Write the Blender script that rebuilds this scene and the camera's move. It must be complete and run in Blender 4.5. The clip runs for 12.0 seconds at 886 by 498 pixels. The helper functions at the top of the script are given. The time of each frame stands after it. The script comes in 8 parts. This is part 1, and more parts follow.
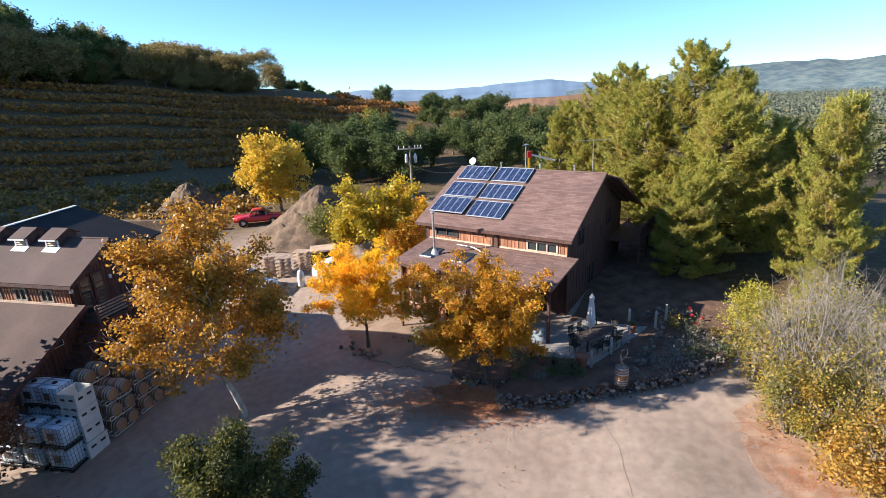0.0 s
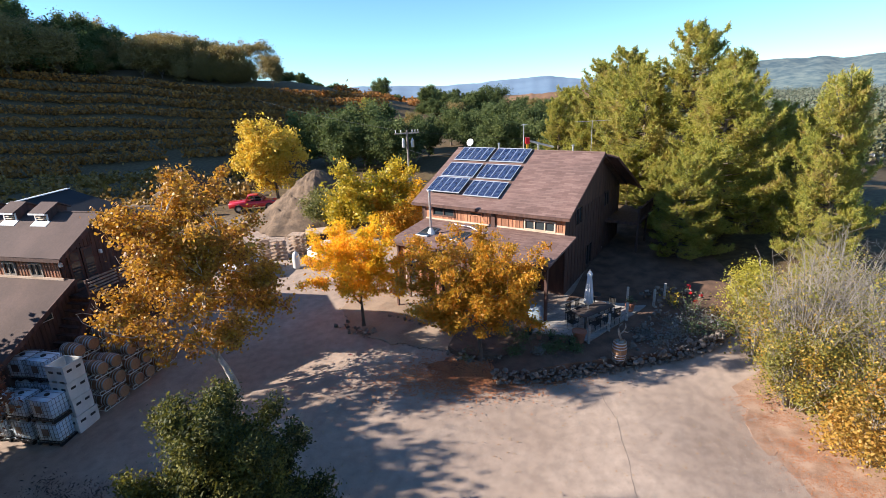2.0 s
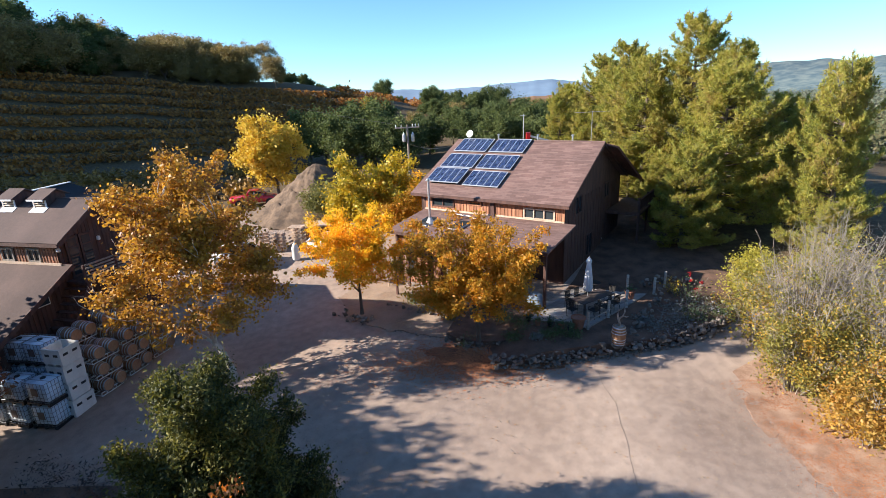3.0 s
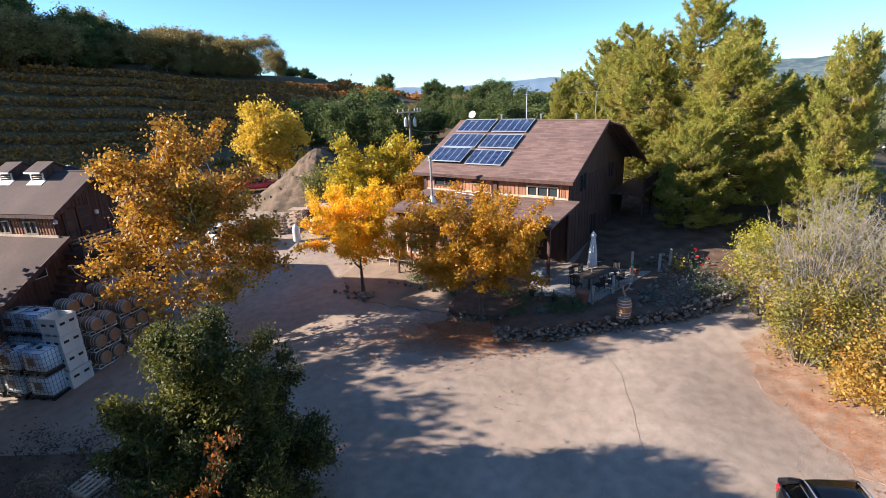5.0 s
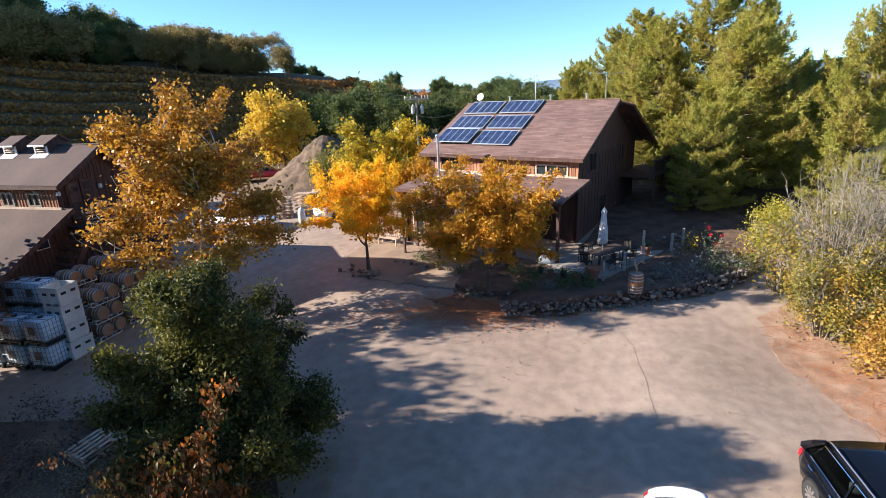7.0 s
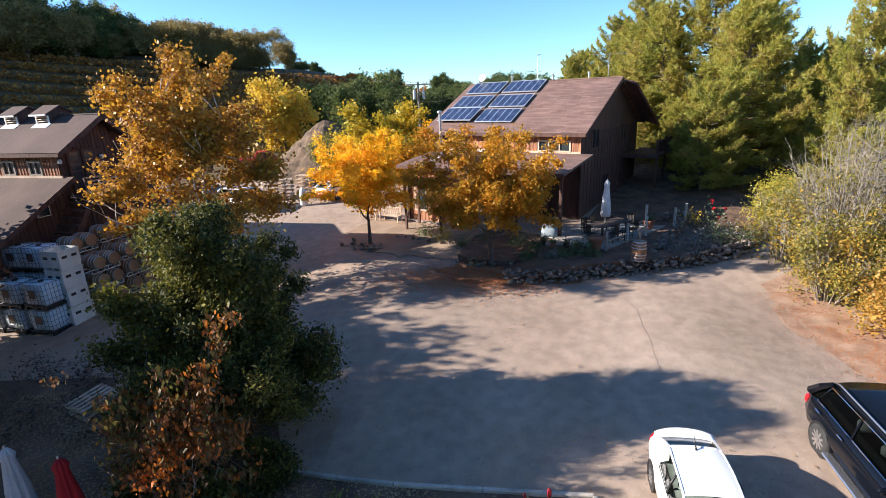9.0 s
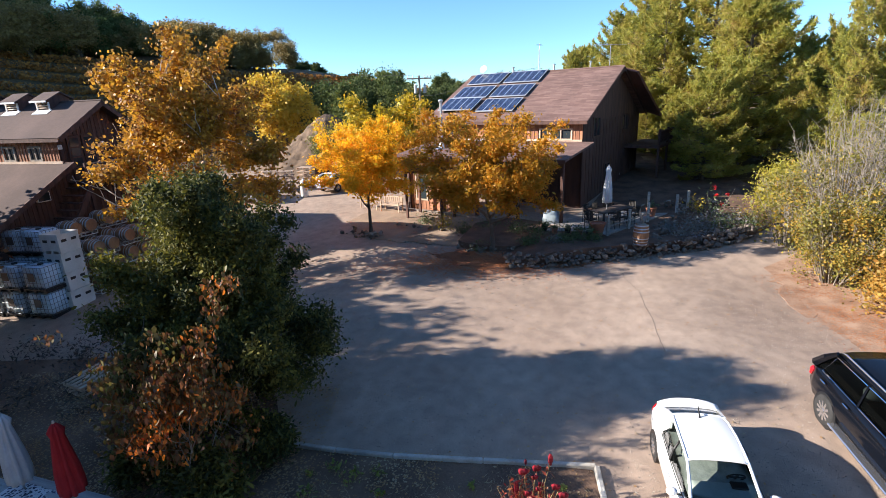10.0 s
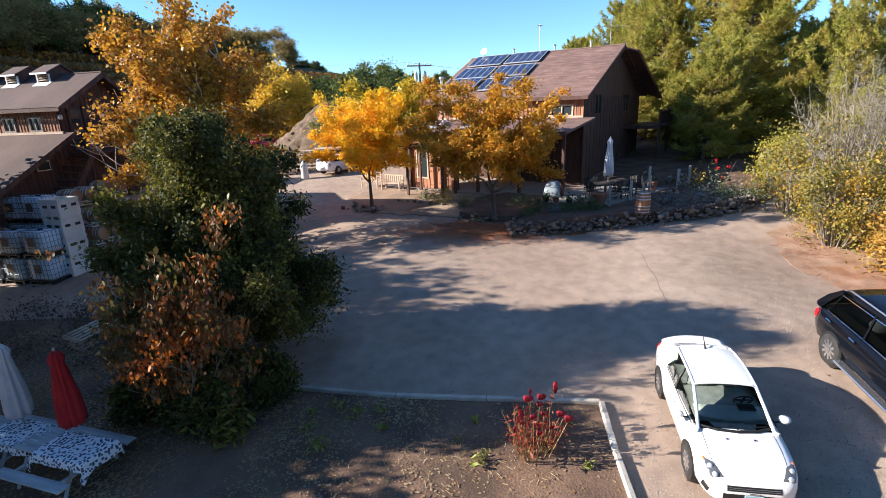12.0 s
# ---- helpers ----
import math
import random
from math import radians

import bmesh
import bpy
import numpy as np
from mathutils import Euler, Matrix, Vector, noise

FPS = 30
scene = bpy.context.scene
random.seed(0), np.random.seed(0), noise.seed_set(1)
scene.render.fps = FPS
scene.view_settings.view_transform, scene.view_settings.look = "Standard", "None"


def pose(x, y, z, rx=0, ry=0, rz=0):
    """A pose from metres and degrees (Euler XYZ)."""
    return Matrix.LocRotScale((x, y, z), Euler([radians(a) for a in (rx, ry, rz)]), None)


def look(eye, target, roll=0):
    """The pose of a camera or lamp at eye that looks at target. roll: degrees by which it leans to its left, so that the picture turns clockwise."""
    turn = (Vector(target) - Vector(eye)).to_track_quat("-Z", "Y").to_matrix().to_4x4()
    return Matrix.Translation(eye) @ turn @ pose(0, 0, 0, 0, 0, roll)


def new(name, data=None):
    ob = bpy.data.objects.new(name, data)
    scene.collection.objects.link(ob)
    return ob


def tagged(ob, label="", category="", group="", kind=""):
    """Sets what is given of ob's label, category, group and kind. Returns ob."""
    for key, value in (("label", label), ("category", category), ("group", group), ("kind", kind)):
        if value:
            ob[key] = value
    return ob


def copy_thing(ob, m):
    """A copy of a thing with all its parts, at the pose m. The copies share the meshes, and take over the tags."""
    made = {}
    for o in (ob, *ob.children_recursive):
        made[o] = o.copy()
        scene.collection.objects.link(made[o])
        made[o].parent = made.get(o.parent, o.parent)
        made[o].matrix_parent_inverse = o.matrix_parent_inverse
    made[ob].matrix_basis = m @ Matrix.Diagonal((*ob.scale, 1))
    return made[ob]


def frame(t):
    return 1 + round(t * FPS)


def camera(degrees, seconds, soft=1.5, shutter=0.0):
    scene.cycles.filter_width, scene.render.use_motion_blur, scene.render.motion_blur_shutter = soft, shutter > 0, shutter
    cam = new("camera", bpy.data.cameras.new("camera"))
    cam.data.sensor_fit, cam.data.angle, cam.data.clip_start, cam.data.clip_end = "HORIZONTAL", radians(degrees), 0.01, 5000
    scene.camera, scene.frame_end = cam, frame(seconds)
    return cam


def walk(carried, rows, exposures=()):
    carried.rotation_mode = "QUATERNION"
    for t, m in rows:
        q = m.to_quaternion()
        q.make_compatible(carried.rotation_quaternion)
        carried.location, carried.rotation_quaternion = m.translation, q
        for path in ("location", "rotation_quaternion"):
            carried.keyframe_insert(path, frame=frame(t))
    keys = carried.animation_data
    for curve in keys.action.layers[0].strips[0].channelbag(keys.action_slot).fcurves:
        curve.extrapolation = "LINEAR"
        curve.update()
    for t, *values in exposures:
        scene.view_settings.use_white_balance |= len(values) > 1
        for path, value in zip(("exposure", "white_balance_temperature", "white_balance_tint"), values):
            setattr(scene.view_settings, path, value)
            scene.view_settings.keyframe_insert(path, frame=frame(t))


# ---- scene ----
cam = camera(83.4, 12.0, soft=0.55)
ROWS = [
    (0.0, -0.000, 0.000, 15.226, 72.847, 2.434, -0.751),
    (0.5, -0.124, 0.047, 15.069, 72.501, 2.287, -1.034),
    (1.0, -0.102, 0.078, 14.747, 72.396, 2.224, -1.022),
    (1.5, -0.026, 0.069, 14.387, 72.425, 2.213, -0.946),
    (2.0, 0.063, 0.016, 14.002, 72.484, 2.240, -0.899),
    (2.5, 0.153, -0.046, 13.597, 72.609, 2.294, -0.796),
    (3.0, 0.271, -0.136, 13.084, 72.880, 2.360, -0.597),
    (5.0, 0.182, -0.152, 11.758, 72.690, 2.326, -0.394),
    (5.5, 0.154, -0.107, 11.347, 72.900, 2.307, -0.058),
    (6.0, 0.066, -0.053, 10.988, 72.921, 2.275, 0.094),
    (6.5, 0.061, -0.069, 10.650, 72.928, 2.262, 0.213),
    (7.0, 0.132, -0.058, 10.289, 72.966, 2.294, 0.452),
    (9.0, -0.045, -0.421, 8.801, 73.097, 2.098, 0.499),
    (9.5, 0.014, -0.469, 8.350, 73.290, 2.186, 0.686),
    (10.0, -0.027, -0.544, 7.970, 73.373, 2.191, 0.685),
    (10.5, -0.110, -0.661, 7.623, 73.261, 2.164, 0.541),
    (11.0, -0.138, -0.751, 7.112, 73.570, 2.157, 0.587),
    (11.5, -0.165, -0.851, 6.691, 73.698, 2.154, 0.611),
    (12.0, -0.178, -0.931, 6.426, 73.727, 2.165, 0.605),
]
walk(cam, [(t, pose(x, y, z, rx, ry, rz)) for t, x, y, z, rx, ry, rz in ROWS])

# ---- world, sun and exposure ----
SUN_AZ, SUN_EL = radians(183), radians(23.4)
to_sun = Vector((math.cos(SUN_AZ) * math.cos(SUN_EL), math.sin(SUN_AZ) * math.cos(SUN_EL), math.sin(SUN_EL)))
world = bpy.data.worlds.new("world")
scene.world = world
world.use_nodes = True
wn = world.node_tree.nodes
sky = wn.new("ShaderNodeTexSky")
sky.sky_type = 'NISHITA'
sky.sun_disc = False
sky.sun_elevation = SUN_EL
sky.sun_rotation = math.atan2(to_sun.x, to_sun.y)
sky.air_density, sky.dust_density, sky.ozone_density = 1.0, 0.0, 3.0
sky.altitude = 1500
wn["Background"].inputs[1].default_value = 0.068
tint = wn.new("ShaderNodeMix")
tint.data_type, tint.blend_type = 'RGBA', 'MULTIPLY'
tint.inputs[0].default_value = 1.0
tint.inputs[7].default_value = (0.75, 1.0, 1.18, 1)
world.node_tree.links.new(sky.outputs[0], tint.inputs[6])
world.node_tree.links.new(tint.outputs[2], wn["Background"].inputs[0])
sun = new("sun", bpy.data.lights.new("sun", 'SUN'))
sun.data.energy, sun.data.angle, sun.data.color = 4.0, radians(0.55), (1.0, 0.915, 0.83)
sun.matrix_world = look(to_sun * 100, (0, 0, 0))
scene.view_settings.exposure = 1.7


# ---- materials ----
def node_mat(name):
    m = bpy.data.materials.new(name)
    m.use_nodes = True
    return m, m.node_tree.nodes, m.node_tree.links, m.node_tree.nodes["Principled BSDF"]


def surface(name, dark, light, scale=2.0, fine=25.0, rough=0.85, bump=0.3, metal=0.0, stretch=(1, 1, 1), vary=0.0, island=False, contrast=0.35, coat=0.0):
    """A surface whose colour drifts between dark and light at two scales, with fine relief."""
    m, n, l, p = node_mat(name)
    tc, mp = n.new("ShaderNodeTexCoord"), n.new("ShaderNodeMapping")
    mp.inputs["Scale"].default_value = stretch
    l.new(tc.outputs["Object"], mp.inputs["Vector"])
    big, small = n.new("ShaderNodeTexNoise"), n.new("ShaderNodeTexNoise")
    for node, s, d in ((big, scale, 4), (small, fine, 3)):
        node.inputs["Scale"].default_value, node.inputs["Detail"].default_value = s, d
        l.new(mp.outputs["Vector"], node.inputs["Vector"])
    mix = n.new("ShaderNodeMath")
    mix.operation = 'MULTIPLY_ADD'
    l.new(small.outputs["Fac"], mix.inputs[0])
    mix.inputs[1].default_value = contrast
    sub = n.new("ShaderNodeMath")
    sub.operation = 'SUBTRACT'
    l.new(big.outputs["Fac"], sub.inputs[0])
    sub.inputs[1].default_value = contrast * 0.5
    l.new(sub.outputs[0], mix.inputs[2])
    ramp = n.new("ShaderNodeValToRGB")
    ramp.color_ramp.elements[0].position, ramp.color_ramp.elements[1].position = 0.3, 0.72
    ramp.color_ramp.elements[0].color, ramp.color_ramp.elements[1].color = (*dark, 1), (*light, 1)
    l.new(mix.outputs[0], ramp.inputs["Fac"])
    colour = ramp.outputs["Color"]
    if vary:
        src = n.new("ShaderNodeNewGeometry").outputs["Random Per Island"] if island else n.new("ShaderNodeObjectInfo").outputs["Random"]
        hsv, rng = n.new("ShaderNodeHueSaturation"), n.new("ShaderNodeMapRange")
        rng.inputs["To Min"].default_value, rng.inputs["To Max"].default_value = 1 - vary, 1 + vary
        l.new(src, rng.inputs["Value"])
        l.new(rng.outputs[0], hsv.inputs["Value"])
        l.new(colour, hsv.inputs["Color"])
        colour = hsv.outputs["Color"]
    l.new(colour, p.inputs["Base Color"])
    p.inputs["Roughness"].default_value, p.inputs["Metallic"].default_value = rough, metal
    p.inputs["Coat Weight"].default_value = coat
    p.inputs["Coat Roughness"].default_value = 0.05
    if bump:
        b = n.new("ShaderNodeBump")
        b.inputs["Strength"].default_value, b.inputs["Distance"].default_value = bump, 0.02
        l.new(small.outputs["Fac"], b.inputs["Height"])
        l.new(b.outputs["Normal"], p.inputs["Normal"])
    return m


def leaf_mat(name, stops, thin=0.4, rough=0.55):
    """Leaves, each of its own tint from the stops, that let part of the light through."""
    m, n, l, p = node_mat(name)
    geo, ramp = n.new("ShaderNodeNewGeometry"), n.new("ShaderNodeValToRGB")
    ramp.color_ramp.interpolation = 'LINEAR'
    els = ramp.color_ramp.elements
    for i, c in enumerate(stops):
        e = els[i] if i < 2 else els.new(0.5)
        e.position, e.color = i / (len(stops) - 1), (*c, 1)
    tc, noi = n.new("ShaderNodeTexCoord"), n.new("ShaderNodeTexNoise")
    noi.inputs["Scale"].default_value, noi.inputs["Detail"].default_value = 0.55, 2
    l.new(tc.outputs["Object"], noi.inputs["Vector"])
    ma = n.new("ShaderNodeMath")
    ma.operation = 'MULTIPLY_ADD'
    l.new(geo.outputs["Random Per Island"], ma.inputs[0])
    ma.inputs[1].default_value = 0.5
    mr = n.new("ShaderNodeMapRange")
    mr.inputs["From Min"].default_value, mr.inputs["From Max"].default_value = 0.3, 0.7
    mr.inputs["To Min"].default_value, mr.inputs["To Max"].default_value = 0.0, 0.5
    l.new(noi.outputs["Fac"], mr.inputs["Value"])
    l.new(mr.outputs[0], ma.inputs[2])
    l.new(ma.outputs[0], ramp.inputs["Fac"])
    l.new(ramp.outputs["Color"], p.inputs["Base Color"])
    p.inputs["Roughness"].default_value = rough
    tr, mixer = n.new("ShaderNodeBsdfTranslucent"), n.new("ShaderNodeMixShader")
    l.new(ramp.outputs["Color"], tr.inputs["Color"])
    mixer.inputs[0].default_value = thin
    l.new(p.outputs[0], mixer.inputs[1])
    l.new(tr.outputs[0], mixer.inputs[2])
    l.new(mixer.outputs[0], n["Material Output"].inputs["Surface"])
    return m


def plain(name, colour, rough=0.5, metal=0.0, coat=0.0):
    m, n, l, p = node_mat(name)
    p.inputs["Base Color"].default_value = (*colour, 1)
    p.inputs["Roughness"].default_value, p.inputs["Metallic"].default_value = rough, metal
    p.inputs["Coat Weight"].default_value = coat
    return m


EARTH = surface("earth", (0.08, 0.048, 0.032), (0.215, 0.13, 0.083), 0.8, 22.0, 0.95, 0.9, contrast=0.6)
MULCH = surface("mulch", (0.065, 0.038, 0.024), (0.19, 0.105, 0.066), 1.2, 30.0, 0.95, 0.7, contrast=0.6)
MOUND = surface("mound_earth", (0.065, 0.042, 0.026), (0.185, 0.122, 0.075), 0.9, 3.5, 0.95, 1.0, contrast=0.5)
ROOF = surface("roof_shingle", (0.115, 0.068, 0.055), (0.205, 0.13, 0.108), 0.5, 9.0, 0.9, 0.4, contrast=0.4)
TILE = surface("roof_tile", (0.11, 0.05, 0.04), (0.2, 0.09, 0.07), 0.8, 12.0, 0.85, 0.3, vary=0.15)
REDWOOD = surface("redwood_board", (0.24, 0.095, 0.05), (0.46, 0.215, 0.115), 1.2, 14.0, 0.8, 0.4, stretch=(6, 6, 0.6), vary=0.3)
DARKWOOD = surface("dark_stained_wood", (0.052, 0.024, 0.018), (0.115, 0.055, 0.04), 1.0, 14.0, 0.8, 0.4, stretch=(5, 5, 0.6), vary=0.1)
TRIM = surface("trim_wood", (0.42, 0.30, 0.21), (0.62, 0.47, 0.35), 1.5, 20.0, 0.7, 0.2)
GREYWOOD = surface("weathered_wood", (0.18, 0.15, 0.12), (0.36, 0.31, 0.26), 2.0, 18.0, 0.9, 0.5, stretch=(4, 4, 0.8), vary=0.15)
BARK = surface("bark", (0.08, 0.06, 0.045), (0.2, 0.155, 0.115), 3.0, 20.0, 0.95, 0.8, stretch=(1, 1, 0.4))
PALEBARK = surface("pale_bark", (0.30, 0.26, 0.21), (0.62, 0.57, 0.5), 2.0, 14.0, 0.9, 0.5)
GREYTWIG = surface("grey_twig", (0.15, 0.125, 0.10), (0.35, 0.305, 0.25), 2.0, 14.0, 0.9, 0.3)
WHITE = surface("white_paint", (0.62, 0.61, 0.58), (0.8, 0.79, 0.76), 2.0, 20.0, 0.5, 0.05)
STEEL = surface("galvanised_steel", (0.42, 0.43, 0.44), (0.62, 0.63, 0.64), 3.0, 30.0, 0.4, 0.05, metal=0.8)
DARKMETAL = surface("dark_iron", (0.025, 0.023, 0.022), (0.06, 0.055, 0.05), 3.0, 30.0, 0.6, 0.1, metal=0.5)
GLASS = plain("window_glass", (0.03, 0.04, 0.045), 0.06)


# ---- mesh helpers ----
class Shape:
    """Collects vertices and faces for one mesh."""

    def __init__(self):
        self.v, self.f = [], []

    def add(self, verts, faces, m=None):
        k = len(self.v)
        self.v += [tuple(m @ Vector(p)) for p in verts] if m is not None else [tuple(p) for p in verts]
        self.f += [tuple(i + k for i in f) for f in faces]
        return self

    def box(self, x0, y0, z0, x1, y1, z1, m=None, bevel=0.0):
        if bevel <= 0:
            v = [(x0, y0, z0), (x1, y0, z0), (x1, y1, z0), (x0, y1, z0), (x0, y0, z1), (x1, y0, z1), (x1, y1, z1), (x0, y1, z1)]
            return self.add(v, [(0, 3, 2, 1), (4, 5, 6, 7), (0, 1, 5, 4), (1, 2, 6, 5), (2, 3, 7, 6), (3, 0, 4, 7)], m)
        b = min(bevel, (x1 - x0) / 2.2, (y1 - y0) / 2.2, (z1 - z0) / 2.2)
        rings = []
        for z, i in ((z0, b), (z0 + b, 0), (z1 - b, 0), (z1, b)):
            rings.append([(x0 + i + (b if not i else 0), y0 + i, z), (x1 - i - (b if not i else 0), y0 + i, z), (x1 - i, y0 + i + (b if not i else 0), z),
                          (x1 - i, y1 - i - (b if not i else 0), z), (x1 - i - (b if not i else 0), y1 - i, z), (x0 + i + (b if not i else 0), y1 - i, z),
                          (x0 + i, y1 - i - (b if not i else 0), z), (x0 + i, y0 + i + (b if not i else 0), z)])
        return self.rings(rings, m)

    def rings(self, rings, m=None, cap=True):
        n = len(rings[0])
        v = [p for r in rings for p in r]
        f = [(a * n + i, a * n + (i + 1) % n, (a + 1) * n + (i + 1) % n, (a + 1) * n + i) for a in range(len(rings) - 1) for i in range(n)]
        if cap:
            f += [tuple(reversed(range(n))), tuple(range((len(rings) - 1) * n, len(rings) * n))]
        return self.add(v, f, m)

    def tube(self, path, radii, n=6, m=None):
        rings = []
        path = [Vector(p) for p in path]
        for i, p in enumerate(path):
            d = (path[min(i + 1, len(path) - 1)] - path[max(i - 1, 0)]).normalized()
            a = d.orthogonal().normalized() if abs(d.z) > 0.9 else d.cross(Vector((0, 0, 1))).normalized()
            b = d.cross(a)
            r = radii[i] if isinstance(radii, (list, tuple)) else radii
            rings.append([p + r * (math.cos(2 * math.pi * k / n) * a + math.sin(2 * math.pi * k / n) * b) for k in range(n)])
        return self.rings(rings, m)

    def lathe(self, profile, n=16, m=None):
        return self.rings([[(r * math.cos(2 * math.pi * k / n), r * math.sin(2 * math.pi * k / n), z) for k in range(n)] for r, z in profile], m)

    def slab(self, quad, thick, m=None):
        """A plate of even thickness under a four-cornered top."""
        q = [Vector(p) for p in quad]
        nrm = (q[1] - q[0]).cross(q[3] - q[0]).normalized()
        if nrm.z < 0:
            nrm = -nrm
        low = [p - nrm * thick for p in q]
        return self.add(q + low, [(0, 1, 2, 3), (7, 6, 5, 4), (0, 4, 5, 1), (1, 5, 6, 2), (2, 6, 7, 3), (3, 7, 4, 0)], m)

    def mesh(self, name):
        me = bpy.data.meshes.new(name)
        me.from_pydata(self.v, [], self.f)
        me.update()
        return me


def empty(name, m, label, category, group="", kind=""):
    ob = new(name)
    ob.matrix_world = m
    return tagged(ob, label, category, group, kind)


def part(name, shape, material, parent=None, label="", smooth=False):
    me = shape.mesh(name) if isinstance(shape, Shape) else shape
    if not me.materials:
        me.materials.append(material)
    if smooth:
        me.shade_smooth()
    ob = new(name, me)
    if parent:
        ob.parent = parent
    if label:
        ob["label"] = label
    return ob


def thing(name, shape, material, label, category, m=None, group="", kind="", smooth=False):
    ob = part(name, shape, material, None, label, smooth)
    if m is not None:
        ob.matrix_world = m
    return tagged(ob, label, category, group, kind)


def place(x, y, z, deg=0.0, s=1.0):
    return Matrix.Translation((x, y, z)) @ Matrix.Rotation(radians(deg), 4, 'Z') @ Matrix.Scale(s, 4)


# ---- the lie of the land ----
def smooth01(t):
    t = min(1.0, max(0.0, t))
    return t * t * (3 - 2 * t)


def plane(x, y):
    return -1.1913 + 0.0342 * x + 0.0794 * y


def seg_dist(x, y, ax, ay, bx, by):
    dx, dy = bx - ax, by - ay
    t = max(0.0, min(1.0, ((x - ax) * dx + (y - ay) * dy) / (dx * dx + dy * dy)))
    return math.hypot(x - ax - t * dx, y - ay - t * dy), t


RIDGE = [(-330, 0, 56), (-210, 100, 42), (-140, 158, 29), (-95, 168, 22.2), (-58, 172, 16.8), (-30, 205, 9.5), (15, 260, 3.8)]


def hill(x, y):
    """How far the vineyard hill, and an unseen hill added to shade it, stand above the valley floor."""
    best = 0.0
    # unseen hill added out of view to the left, to shade the slope
    d, t = seg_dist(x, y, -280, 72, -277, 122)
    best = 125 * (1 - smooth01(d / 95))
    for (ax, ay, az), (bx, by, bz) in zip(RIDGE, RIDGE[1:]):
        d, t = seg_dist(x, y, ax, ay, bx, by)
        h = az + (bz - az) * t
        w = 74 + h * 0.9
        best = max(best, h * (1 - smooth01(d / w)))
    return best


def land(x, y):
    yy = y if y < 34 else 34 + 34 * (1 - math.exp(-(y - 34) / 34))
    yy = yy if yy > -8 else -8
    xx = max(-24.0, min(24.0, x))
    z = plane(xx, yy)
    z += 0.4 * math.exp(-((x + 2.5) / 5) ** 2 - ((y - 20.5) / 5.5) ** 2)
    z -= 0.45 * smooth01((x - 7.5) / 6.5) * smooth01((y - 9) / 5) * (1 - smooth01((y - 17) / 4))
    z -= 9.0 * smooth01((x - 34) / 70) * smooth01((y + 20) / 60)
    far = math.hypot(x, y)
    z -= 10.0 * smooth01((far - 150) / 250)
    return z + hill(x, y) + (noise.noise((x * 0.05, y * 0.05, 3.0)) * 0.5 if far > 45 else 0.0)


# ---- ground ----
def build_ground():
    rings = [0.0]
    r = 1.2
    while r < 4600:
        rings.append(r)
        r += max(0.9, r * 0.045)
    n = 240
    cx, cy = 0.0, 14.0
    verts = [(cx, cy, land(cx, cy))]
    for r in rings[1:]:
        for k in range(n):
            a = 2 * math.pi * k / n
            x, y = cx + r * math.cos(a), cy + r * math.sin(a)
            verts.append((x, y, land(x, y)))
    faces = [(0, 1 + k, 1 + (k + 1) % n) for k in range(n)]
    for i in range(len(rings) - 2):
        o = 1 + i * n
        faces += [(o + k, o + n + k, o + n + (k + 1) % n, o + (k + 1) % n) for k in range(n)]
    me = bpy.data.meshes.new("ground")
    me.from_pydata(verts, [], faces)
    zone = me.attributes.new("wild", 'FLOAT', 'POINT')
    vals = []
    for x, y, z in verts:
        d = math.hypot((x + 1) / 1.0, (y - 22) / 1.25)
        vals.append(max(smooth01((d - 27) / 8), smooth01((x - 14.5) / 3) * smooth01((y - 27) / 3)))
    zone.data.foreach_set("value", vals)
    me.update()
    me.shade_smooth()
    return me


